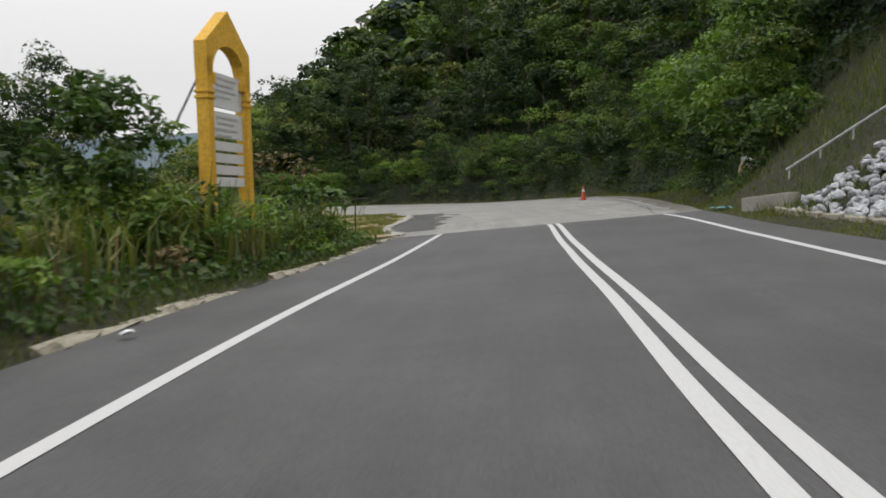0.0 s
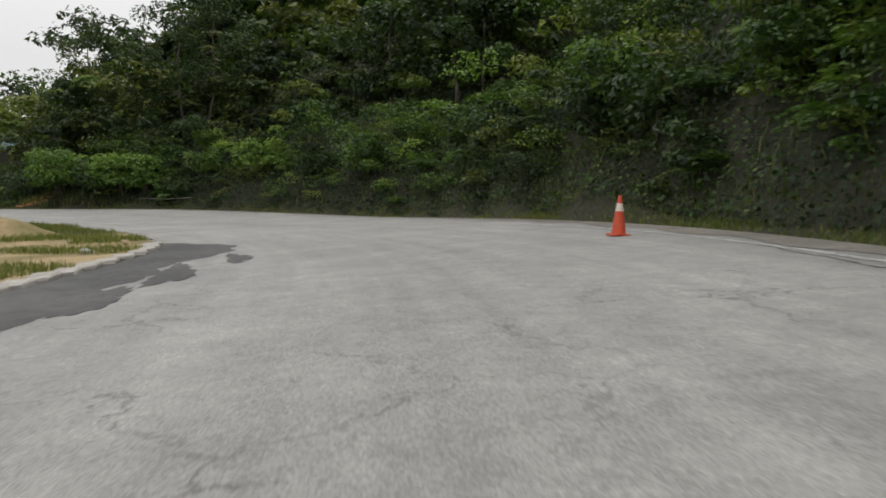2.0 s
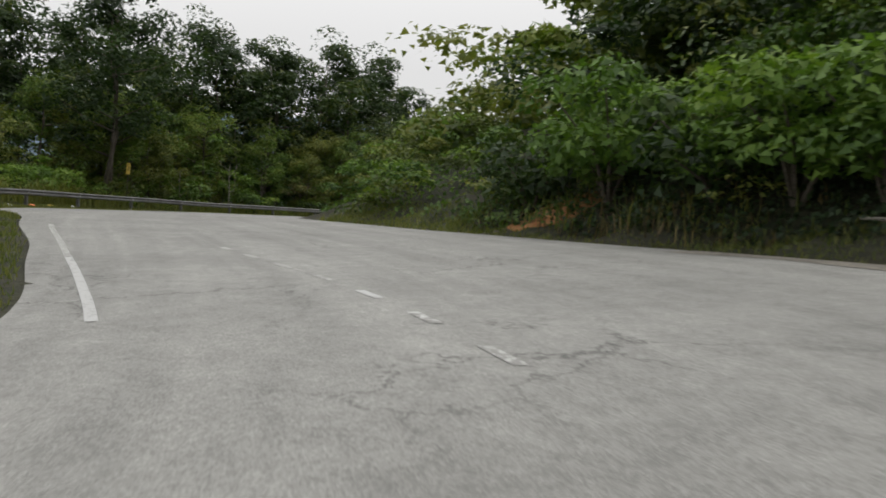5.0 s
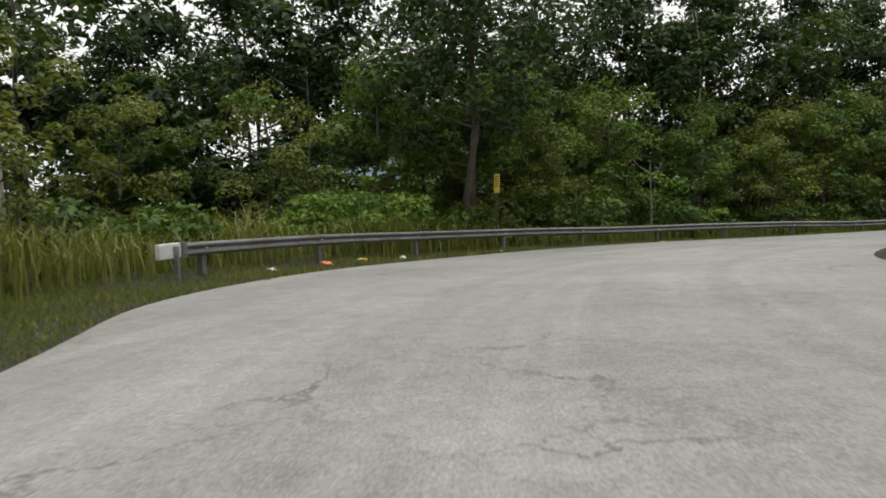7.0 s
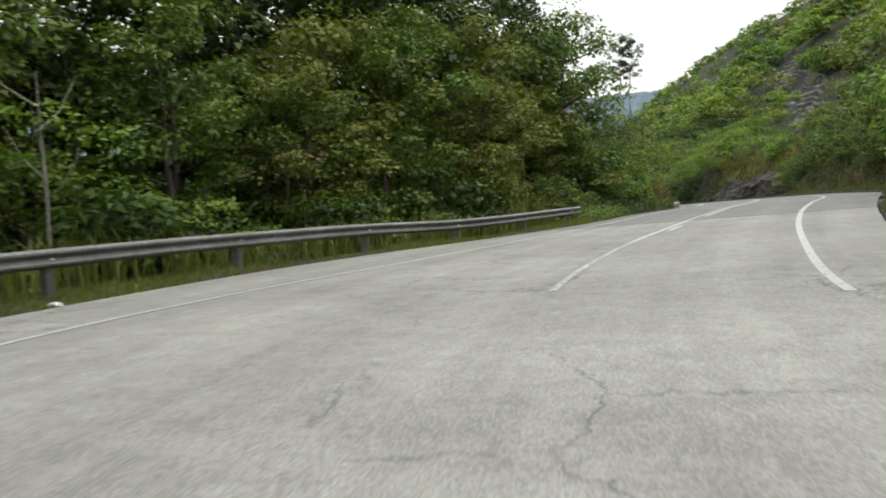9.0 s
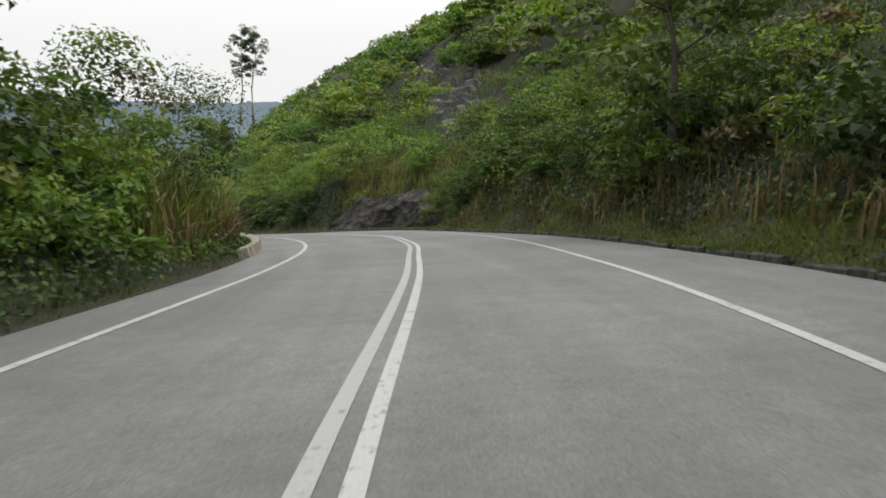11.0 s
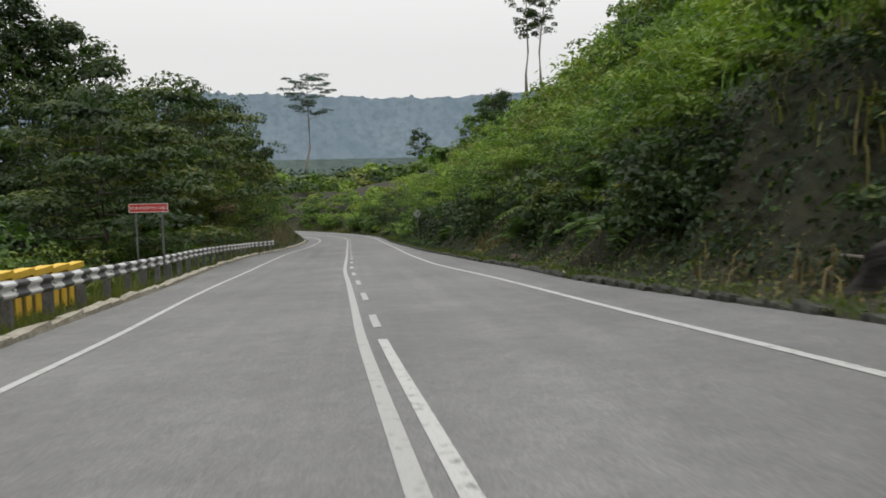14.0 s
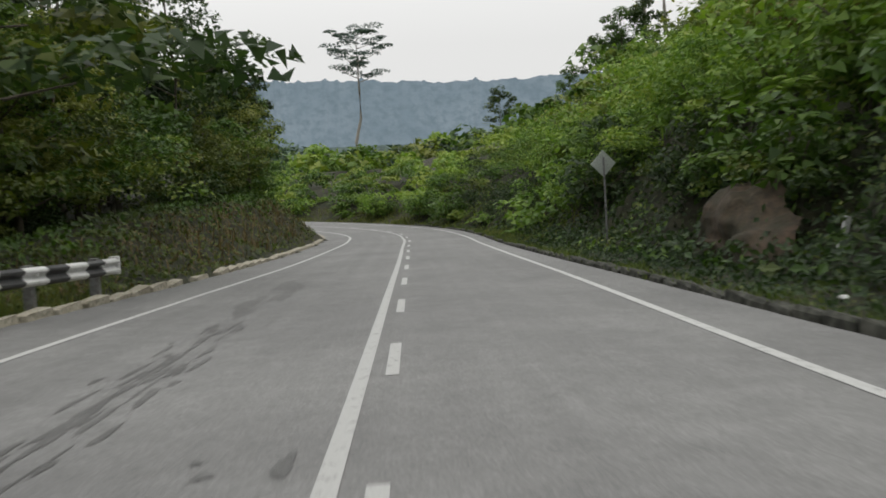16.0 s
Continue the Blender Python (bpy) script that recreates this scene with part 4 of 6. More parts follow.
# Dark leaves low, lime above: the overhang's shade is put into leaf colour.
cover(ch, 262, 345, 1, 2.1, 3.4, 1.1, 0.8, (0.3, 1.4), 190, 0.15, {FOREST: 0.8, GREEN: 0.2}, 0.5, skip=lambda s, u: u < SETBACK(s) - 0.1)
cover(ch, 262, 345, 1, 1.6, 3.8, 1.25, 1.1, (1.7, 3.0), 270, 0.17, {FOREST: 0.08, GREEN: 0.30, LIME: 0.52, OLIVE: 0.10}, 0.30, skip=lambda s, u: u < SETBACK(s) + 0.2)
cover(ch, 264, 340, 1, 3.6, 9, 1.75, 1.15, (0.5, 2.2), 240, 0.2, {LIME: 0.65, GREEN: 0.25, OLIVE: 0.10}, 0.3)
cover(ch, 196, 345, 1, 4.8, 14, 2.15, 1.6, (0.2, 2.2), 230, 0.24, {GREEN: 0.30, LIME: 0.40, OLIVE: 0.26, DRY: 0.04}, 0.5, skip=lambda s, u: on_slab(s, u) | ((s > 222) & (s < 254)))
cover(ch, 222, 254, 1, 4.8, 14, 1.7, 1.0, (0.0, 0.8), 190, 0.19, {GREEN: 0.30, LIME: 0.34, OLIVE: 0.32, DRY: 0.04}, 0.5, skip=on_slab)
cover(ch, 222, 238, 1, 2.0, 6.6, 1.3, 1.0, (0.2, 1.3), 240, 0.16, {GREEN: 0.42, OLIVE: 0.33, LIME: 0.15, FOREST: 0.10}, 0.5)
stuff("hillside_scrub", ch, "green and olive scrub on a road-cut slope", "scrub")

ch = []
cover(ch, 138, 192, 1, 6, 40, 3.0, 2.2, (0.5, 5.0), 210, 0.40, {FOREST: 0.4, GREEN: 0.4, OLIVE: 0.2}, 0.65, tri=True)
# More lime leaves up here: their brightness stands in for distance haze.
cover(ch, 190, 350, 1, 14, 34, 2.9, 2.2, (0.2, 2.6), 200, 0.44, {GREEN: 0.30, LIME: 0.46, OLIVE: 0.22, FOREST: 0.02}, 0.65, tri=True, skip=on_slab)
cover(ch, 185, 388, 1, 34, 100, 4.6, 3.0, (0.2, 3.5), 110, 0.95, {GREEN: 0.34, LIME: 0.44, OLIVE: 0.18, FOREST: 0.04}, 0.65, tri=True)
cover(ch, 322, 388, 1, 1.6, 16, 2.0, 1.3, (0.2, 1.0), 180, 0.28, {LIME: 0.7, GREEN: 0.3}, 0.65, tri=True)
stuff("upper_hillside_scrub", ch, "bright green scrub high on the slope", "scrub")

# left-hand side
ch = []
carpet(ch, 30, 64, -1, 0.5, 8, 70, 0.15, [OLIVE, GREEN, GREEN])
cover(ch, 34, 63, -1, 0.8, 3.2, 1.0, 0.65, (0.0, 0.8), 170, 0.13, {GREEN: 0.45, OLIVE: 0.2, LIME: 0.3, DRY: 0.05}, 0.35)
cover(ch, 26, 63, -1, 2.4, 8, 1.5, 1.1, (0.3, 1.5), 260, 0.18, {GREEN: 0.5, OLIVE: 0.2, LIME: 0.25, DRY: 0.05}, 0.4)
carpet(ch, 136, 226, -1, 3.2, 10, 24, 0.24, [OLIVE, GREEN, FOREST])
cover(ch, 164, 208, -1, 5.0, 9, 1.55, 1.35, (0.4, 6.2), 230, 0.18, {FOREST: 0.2, GREEN: 0.36, OLIVE: 0.34, LIME: 0.10}, 0.55)
cover(ch, 166, 226, -1, 3.0, 5.5, 1.5, 1.05, (0.3, 3.0), 250, 0.16, {OLIVE: 0.4, GREEN: 0.36, LIME: 0.22, DRY: 0.02}, 0.55, skip=lambda s, u: (s < 203) & (u < 3.6))
cover(ch, 172, 197, -1, 3.3, 4.6, 1.3, 0.8, (0.1, 1.0), 200, 0.16, {LIME: 0.5, GREEN: 0.35, OLIVE: 0.15}, 0.5)
cover(ch, 205, 224, -1, 1.5, 6.0, 1.5, 1.1, (0.3, 3.8), 330, 0.18, {OLIVE: 0.45, GREEN: 0.4, DRY: 0.15}, 0.5)
cover(ch, 222, 250, -1, 1.8, 7.0, 1.6, 1.0, (0.1, 1.4), 240, 0.18, {OLIVE: 0.5, GREEN: 0.25, DRY: 0.25}, 0.4)
carpet(ch, 226, 350, -1, 2.2, 10, 26, 0.2, [OLIVE, GREEN, GREEN])
carpet(ch, 298, 345, -1, 0.5, 3.2, 70, 0.13, [DRY, OLIVE, DRY], lift=0.1)
carpet(ch, 199, 224, -1, 0.5, 3.0, 90, 0.13, [OLIVE, GREEN, LIME], lift=0.45)
carpet(ch, 220, 250, -1, 0.4, 2.2, 70, 0.13, [DRY, OLIVE, GREEN], lift=0.15)
cover(ch, 246, 302, -1, 3.2, 8, 1.6, 1.1, (0.1, 1.5), 260, 0.20, {GREEN: 0.5, OLIVE: 0.3, LIME: 0.2}, 0.55)
cover(ch, 302, 350, -1, 2.4, 6, 1.6, 1.15, (0.3, 3.0), 280, 0.17, {GREEN: 0.5, OLIVE: 0.4, DRY: 0.1}, 0.55)
stuff("roadside_scrub", ch, "tangled green roadside bushes and weeds", "scrub")

ch = []
cover(ch, 63, 128, -1, 17, 40, 3.0, 1.6, (0.3, 1.6), 150, 0.45, {GREEN: 0.6, OLIVE: 0.4}, 0.65, tri=True)
cover(ch, 132, 216, -1, 10.5, 24, 2.6, 2.4, (1.0, 10.0), 330, 0.42, {FOREST: 0.6, GREEN: 0.22, OLIVE: 0.18}, 0.65, tri=True)
cover(ch, 136, 200, -1, 20, 34, 3.2, 3.2, (3.0, 17.0), 330, 0.6, {FOREST: 0.85, GREEN: 0.15}, 0.65, tri=True)
cover(ch, 138, 205, -1, 34, 46, 3.3, 3.6, (5.0, 20.0), 230, 0.9, {FOREST: 0.9, GREEN: 0.1}, 0.7, tri=True)
cover(ch, 240, 310, -1, 8, 26, 2.8, 2.0, (0.2, 3.6), 250, 0.38, {FOREST: 0.5, GREEN: 0.35, OLIVE: 0.15}, 0.65, tri=True)
cover(ch, 300, 345, -1, 6, 22, 2.6, 2.1, (1.0, 7.0), 290, 0.36, {FOREST: 0.4, GREEN: 0.4, OLIVE: 0.2}, 0.65, tri=True)
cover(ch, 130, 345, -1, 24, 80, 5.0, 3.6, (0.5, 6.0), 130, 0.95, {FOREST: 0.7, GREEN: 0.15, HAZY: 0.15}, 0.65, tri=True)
stuff("valley_thicket", ch, "dark green thicket falling away below the road", "thicket")


# woods farther off, beyond the bend and across the valley
def woods(chunks, x0, x1, y0, y1, spacing, radius, tall, count, leaf, mix):
    n = int((x1 - x0) * (y1 - y0) / spacing**2)
    x, y = x0 + rng.random(n) * (x1 - x0), y0 + rng.random(n) * (y1 - y0)
    z, s, lat = ground_at(x, y)
    k = np.abs(lat) > 45
    p = np.stack([x, y, z], -1)[k]
    pick = rng.random(len(p))
    lo = 0.0
    for mat, share in mix.items():
        q = p[(pick >= lo) & (pick < lo + share)]
        lo += share
        m = len(q)
        r = radius * (0.65 + 0.7 * rng.random(m))
        c = q + np.stack([np.zeros(m), np.zeros(m), tall[0] + (tall[1] - tall[0]) * rng.random(m) ** 1.3], -1)
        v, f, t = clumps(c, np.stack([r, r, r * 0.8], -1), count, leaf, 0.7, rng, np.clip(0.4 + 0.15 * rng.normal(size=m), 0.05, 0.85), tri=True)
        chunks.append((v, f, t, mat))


ch = []
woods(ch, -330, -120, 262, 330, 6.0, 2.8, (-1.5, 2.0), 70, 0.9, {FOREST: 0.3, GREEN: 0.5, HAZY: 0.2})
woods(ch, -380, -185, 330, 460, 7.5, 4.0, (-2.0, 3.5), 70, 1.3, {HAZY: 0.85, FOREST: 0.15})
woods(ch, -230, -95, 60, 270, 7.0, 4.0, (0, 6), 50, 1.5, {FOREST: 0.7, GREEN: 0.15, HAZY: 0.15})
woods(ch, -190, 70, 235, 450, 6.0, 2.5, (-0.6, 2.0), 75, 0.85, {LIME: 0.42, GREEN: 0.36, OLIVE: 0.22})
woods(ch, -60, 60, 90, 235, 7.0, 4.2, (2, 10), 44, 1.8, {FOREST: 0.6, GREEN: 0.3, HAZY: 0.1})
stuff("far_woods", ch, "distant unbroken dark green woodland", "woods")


# grass on the verges
def turf(chunks, s0, s1, side, u0, u1, per, height, width, mat=GRASS, tint=0.45, spread=0.15, bare=0.0, up=-0.02):
    n = int((s1 - s0) * (u1 - u0) * per * (2.6 if height < 0.4 else 1.0))
    s, u = s0 + rng.random(n) * (s1 - s0), u0 + rng.random(n) * (u1 - u0)
    lat = EDGE_R(s) + u if side > 0 else EDGE_L(s) - u
    p = road_at(s, lat)
    z = ground_at(p[:, 0], p[:, 1])[0]
    p = np.stack([p[:, 0], p[:, 1], z + up], -1)
    q = patchy(p, 0.9, s0)
    k = (rng.random(n) < 0.25 + 0.75 * q) & (q >= bare)
    p, q = p[k], q[k]
    v, f, _ = (short_blades if height < 0.4 else blades)(p, height * (0.6 + 0.7 * q), width, 0.8, rng)
    t = np.repeat(tint + spread * rng.normal(size=len(p)), len(f) // len(p))
    chunks.append((v, f, t, mat))


ch = []
turf(ch, 38, 64, -1, 0.2, 1.5, 110, 0.2, 0.03, tint=0.42)
turf(ch, 30, 66, 1, 0.05, 1.0, 150, 0.11, 0.03, tint=0.66)
turf(ch, 30, 66, 1, 4.0, 9.0, 24, 0.38, 0.04, tint=0.55)
turf(ch, 66, 142, 1, 0.0, 1.5, 80, 0.2, 0.035, tint=0.55)
turf(ch, 68, 126, -1, 0.35, 7.0, 70, 0.2, 0.03, tint=0.58, bare=0.57, up=0.07)
turf(ch, 106, 128, -1, 0.1, 6.0, 60, 0.18, 0.03, tint=0.55)
turf(ch, 128, 150, -1, 0.1, 3.0, 60, 0.18, 0.03, tint=0.55)
turf(ch, 148, 206, -1, 0.05, 3.4, 110, 0.17, 0.03, tint=0.62)
turf(ch, 185, 345, 1, 0.15, 1.9, 38, 0.14, 0.025, tint=0.25)
turf(ch, 318, 386, 1, 0.1, 3.0, 30, 0.35, 0.05, tint=0.55)
turf(ch, 205, 222, -1, 0.2, 2.2, 40, 0.16, 0.03, tint=0.3)
turf(ch, 196, 236, 1, 0.2, 1.3, 70, 0.2, 0.03, tint=0.62)
turf(ch, 141, 154, 1, 0.05, 2.2, 70, 0.3, 0.035, tint=0.62)
turf(ch, 222, 330, -1, 0.35, 3.4, 34, 0.18, 0.03, tint=0.5)
turf(ch, 246, 304, -1, 0.25, 1.5, 90, 0.30, 0.03, tint=0.55)
turf(ch, 186, 345, 1, 0.02, 0.45, 120, 0.16, 0.025, tint=0.3, up=0.08)
turf(ch, 196, 240, 1, 0.3, 1.7, 90, 0.22, 0.03, tint=0.75)
turf(ch, 58, 76, 1, 0.6, 8.0, 40, 0.35, 0.035, tint=0.42)
stuff("verge_grass", ch, "short green roadside grass on the verges", "grass")

ch = []
turf(ch, 142, 172, -1, 2.3, 5.8, 60, 1.35, 0.045, tint=0.8, spread=0.12)
turf(ch, 172, 200, -1, 2.3, 4.4, 50, 1.1, 0.04, tint=0.68, spread=0.15)
turf(ch, 216, 241, -1, 1.0, 4.2, 34, 2.0, 0.05, tint=0.58, spread=0.2)
turf(ch, 241, 250, -1, 1.0, 4.5, 30, 1.2, 0.05, tint=0.6, spread=0.2)
turf(ch, 216, 246, -1, 0.7, 2.6, 40, 1.1, 0.045, DRY, 0.5)
turf(ch, 36, 64, -1, 1.1, 5.0, 34, 1.3, 0.045, tint=0.6, spread=0.2)
turf(ch, 40, 62, -1, 1.0, 3.0, 7, 0.9, 0.04, DRY, 0.5)
turf(ch, 246, 300, -1, 2.2, 5.0, 16, 0.8, 0.045, tint=0.5)
turf(ch, 236, 258, 1, 3.0, 5.5, 34, 0.8, 0.04, DRY, 0.95)
turf(ch, 225, 262, 1, 3.0, 7.5, 14, 0.7, 0.045, tint=0.75)
turf(ch, 237, 257, 1, 3.0, 5.6, 34, 0.9, 0.04, tint=0.98, spread=0.1)
turf(ch, 262, 272, 1, 1.3, 2.6, 10, 0.6, 0.04, DRY, 0.3)
turf(ch, 274.5, 279.5, 1, 0.9, 2.4, 42, 0.95, 0.035, DRY, 0.35, 0.25)
turf(ch, 255, 262, 1, 0.9, 2.2, 12, 0.45, 0.03, DRY, 0.35, 0.3)
turf(ch, 300, 345, -1, 0.7, 2.6, 16, 0.5, 0.04, DRY, 0.35)
turf(ch, 190, 330, 1, 4.0, 16.0, 4.0, 0.8, 0.06, LIME, 0.35)
turf(ch, 203, 236, 1, 1.0, 2.6, 30, 0.9, 0.045, DRY, 0.45)
turf(ch, 205, 240, 1, 2.4, 5.0, 14, 1.0, 0.05, tint=0.7)
turf(ch, 128, 142, 1, 0.8, 3.5, 22, 0.6, 0.04, tint=0.45, spread=0.2)
turf(ch, 131, 142, 1, 0.5, 2.2, 22, 0.5, 0.03, DRY, 0.3, 0.3)
turf(ch, 66, 120, 1, 1.2, 3.0, 10, 0.8, 0.05, tint=0.3)
stuff("tall_grass", ch, "tall arching grass and reeds, partly dry", "grass")


# ---- trees and shrubs ----
def thing(name, label, category, group=""):
    return tagged(new(name), label, category, group)


def crown(name, parent, c, r3, count, leaf, mat, r, aspect=0.5, tint=0.4, low=-0.5, droop=0.35, tri=False):
    t0 = np.clip(tint + 0.12 * r.normal(size=len(c)), 0.05, 0.9)
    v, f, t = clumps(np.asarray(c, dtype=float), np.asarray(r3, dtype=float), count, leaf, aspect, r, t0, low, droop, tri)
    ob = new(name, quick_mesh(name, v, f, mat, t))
    ob.parent = parent
    return ob


def tree(label, height, bole, spread, seed, mat, bark, limbs=9, count=95, leaf=0.34, layers=False, top=0.45, radius=0.16, tint=0.4, group="", category="tree", rise=0.05):
    """A tree: tapered trunk with limbs, and a crown of leaf clumps at the limbs' ends."""
    r = np.random.default_rng(seed)
    t = thing("tree", label, category, group)
    bm = bmesh.new()
    wob = r.normal(size=(6, 2)) * height * 0.012
    hs = np.linspace(-0.6, height * 0.92, 6)
    pts = [(float(wob[i, 0]) * (i > 0), float(wob[i, 1]) * (i > 0), float(h)) for i, h in enumerate(hs)]
    tube(bm, pts, [radius * (1.35 if i == 0 else 1 - 0.8 * i / 5) for i in range(6)], 7)
    cs, rs = [], []
    for k in range(limbs):
        fr = bole + (0.97 - bole) * (k + 0.5) / limbs
        z = fr * height
        a = k * 2.4 + r.random() * 0.8
        reach = spread * (math.sin(math.pi * min(1, (fr - bole) / (1.02 - bole) * 0.75 + 0.25)) * 0.75 + 0.25) * (0.75 + 0.45 * r.random())
        lift = rise if layers else top
        c0 = np.array([np.interp(z, hs, [p[0] for p in pts]), np.interp(z, hs, [p[1] for p in pts]), z])
        tip = c0 + np.array([math.cos(a) * reach, math.sin(a) * reach, reach * lift])
        mid = (c0 + tip) / 2 + np.array([0, 0, -0.06 * reach])
        tube(bm, [c0, mid, tip], [radius * 0.38 * (1 - fr * 0.5), radius * 0.25 * (1 - fr * 0.5), radius * 0.08], 4)
        for q in range(3):
            w = (0.55 if layers else 0.45) + 0.3 * q
            cc = c0 + (tip - c0) * w + r.normal(size=3) * spread * (0.10, 0.10, 0.03 if layers else 0.08)
            rad = spread * (0.34 if layers else 0.30) * (0.7 + 0.6 * r.random())
            cs.append(cc), rs.append((rad, rad, rad * (0.26 if layers else 0.7)))
    part("trunk", bm, bark, t, smooth=True)
    cs.append(np.array([pts[-1][0], pts[-1][1], height])), rs.append((spread * 0.4, spread * 0.4, spread * (0.2 if layers else 0.4)))
    crown("crown", t, cs, rs, int(count * 1.9), leaf * 0.55, mat, r, aspect=0.62, tint=tint, low=-0.2 if layers else -0.6, tri=True)
    return t


def shrub(label, kind, seed, mat, size=1.0, count=70, leaf=0.3, tint=0.45, group=""):
    """A shrub: a few stems and a loose crown of leaf clumps."""
    r = np.random.default_rng(seed)
    t = thing("shrub", label, "shrub", group)
    bm = bmesh.new()
    cs, rs = [], []
    for k in range(6):
        a = k * 1.05 + r.random()
        reach, h = size * (0.35 + 0.5 * r.random()), size * (0.55 + 0.75 * r.random())
        tip = (math.cos(a) * reach, math.sin(a) * reach, h)
        tube(bm, [(0, 0, -0.2), (tip[0] * 0.35, tip[1] * 0.35, h * 0.55), tip], [0.03 * size, 0.022 * size, 0.008 * size], 5)
        rad = size * (0.36 + 0.22 * r.random())
        cs.append(tip), rs.append((rad, rad, rad * 0.72))
        cs.append((tip[0] * 0.7, tip[1] * 0.7, h * 0.5)), rs.append((rad, rad, rad * 0.6))
    part("stem", bm, BARK, t)
    crown("foliage", t, cs, rs, int(count * 1.6), leaf * 0.62, mat, r, aspect=0.6 if kind == "broad" else 0.35, tint=tint, droop=0.5, tri=True)
    return t


def fern(label, seed, mat, size=1.2, fronds=16, group=""):
    """A fern or palm-like clump: arching fronds with paired leaflets."""
    r = np.random.default_rng(seed)
    t = thing("fern", label, "fern", group)
    ps, ds, ls = [], [], []
    bm = bmesh.new()
    for k in range(fronds):
        a = k * 2.4
        el = 0.5 + 0.7 * r.random()
        reach = size * (0.7 + 0.5 * r.random())
        out = np.array([math.cos(a), math.sin(a), 0])
        side = np.array([-math.sin(a), math.cos(a), 0])
        pts = [out * reach * w * math.cos(el) + np.array([0, 0, 1]) * reach * (math.sin(el) * w - 0.75 * w * w * 0.8 + 0.1) for w in (0, 0.35, 0.7, 1.0)]
        tube(bm, pts, [0.012, 0.010, 0.007, 0.003], 4)
        for w in np.linspace(0.2, 1.0, 12):
            p = out * reach * w * math.cos(el) + np.array([0, 0, 1]) * reach * (math.sin(el) * w - 0.6 * w * w + 0.1)
            for sgn in (-1, 1):
                d = out * 0.5 + side * sgn + np.array([0, 0, -0.25])
                ln = reach * 0.34 * (1.1 - 0.7 * w)
                d = d / np.linalg.norm(d)
                ps.append(p + d * ln * 0.5), ds.append(d), ls.append(ln)
    part("frond", bm, BARK, t)
    ls = np.array(ls)
    v, f = leaf_quads(np.array(ps), np.array(ds), ls, ls * 0.28, r)
    ob = new("foliage", quick_mesh("foliage", v, f, mat, np.full(len(f), 0.45) + r.normal(size=len(f)) * 0.06))
    ob.parent = t
    return t


def plant(proto, s, lat, scale=1.0, turn=None, sink=0.15, lean=0.0):
    """Sets a copy of a plant on the ground beside the road."""
    p = spot(s, lat, -sink * scale)
    a = rng.random() * 360 if turn is None else turn
    return copy_thing(proto, pose(*p, lean * math.cos(a), lean * math.sin(a), a) @ Matrix.Scale(scale, 4))


def plant_at(proto, x, y, z, scale=1.0, turn=0.0):
    return copy_thing(proto, pose(x, y, z, 0, 0, turn) @ Matrix.Scale(scale, 4))


protos = []


def keep(t):
    protos.append(t)
    return t


oak = keep(tree("dense dark green broadleaf forest tree", 9.5, 0.22, 3.0, 1, LEAF_FOREST, BARK, 10, 46, 0.62, group="forest trees"))
tall = keep(tree("tall dark green broadleaf forest tree", 16.0, 0.25, 4.4, 21, LEAF_FOREST, BARK, 12, 56, 0.56, radius=0.2, tint=0.5, group="forest trees"))
ash = keep(tree("green broadleaf tree with an open crown", 8.5, 0.3, 2.6, 2, LEAF_GREEN, BARK, 10, 52, 0.48, group="roadside trees"))
olive = keep(tree("olive-green bushy roadside tree", 6.5, 0.12, 2.4, 3, LEAF_OLIVE, BARK, 10, 70, 0.38, group="roadside trees"))
young = keep(tree("leafy olive-green young roadside tree", 7.0, 0.10, 2.3, 33, LEAF_OLIVE, BARK, 11, 66, 0.28, tint=0.68, group="roadside trees"))
elder = keep(tree("leafy fresh green young roadside tree", 7.5, 0.12, 2.3, 34, LEAF_GREEN, BARK, 11, 66, 0.28, tint=0.6, group="roadside trees"))
slim = keep(tree("tall slim tree with a pale bare trunk", 15.0, 0.6, 2.4, 4, LEAF_FOREST, BARK_PALE, 9, 50, 0.52, radius=0.13, group="tall pale trees"))
tier = keep(tree("broad dark tree with layered flat foliage", 7.6, 0.22, 3.8, 5, LEAF_FOREST, BARK, 13, 110, 0.40, layers=True, group="layered trees", tint=0.5))
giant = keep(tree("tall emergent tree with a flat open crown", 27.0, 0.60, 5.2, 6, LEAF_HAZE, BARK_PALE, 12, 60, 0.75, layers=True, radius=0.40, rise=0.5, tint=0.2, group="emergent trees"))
lofty = keep(tree("tall slender emergent tree with a loose oval crown", 25.0, 0.45, 3.4, 16, LEAF_FOREST, BARK_PALE, 14, 44, 0.7, radius=0.30, top=0.5, group="emergent trees"))
sparse = keep(tree("slender tree with sparse hanging dark leaves", 7.0, 0.42, 2.6, 27, LEAF_OLIVE, BARK, 11, 32, 0.24, radius=0.06, top=0.25, tint=0.15))
parasol = keep(tree("small tree with large heart-shaped leaves", 3.3, 0.3, 1.15, 17, LEAF_GREEN, BARK, 12, 34, 0.30, radius=0.05, top=0.5, tint=0.3))
bushy = keep(shrub("dense dark green leafy shrub", "broad", 7, LEAF_FOREST, 1.2, 52, 0.26, group="shrubs"))
broad = keep(shrub("fresh green broad-leaved roadside shrub", "broad", 8, LEAF_GREEN, 1.3, 56, 0.30, group="shrubs"))
lime = keep(shrub("bright lime-green leafy shrub", "broad", 9, LEAF_LIME, 1.2, 54, 0.27, group="shrubs"))
tawny = keep(shrub("straggly olive and brown shrub", "thin", 10, LEAF_OLIVE, 1.1, 44, 0.34, group="shrubs"))
macaranga = keep(shrub("large bright green bush with broad leaves", "broad", 19, LEAF_LIME, 2.2, 130, 0.36, tint=0.3, group="shrubs"))
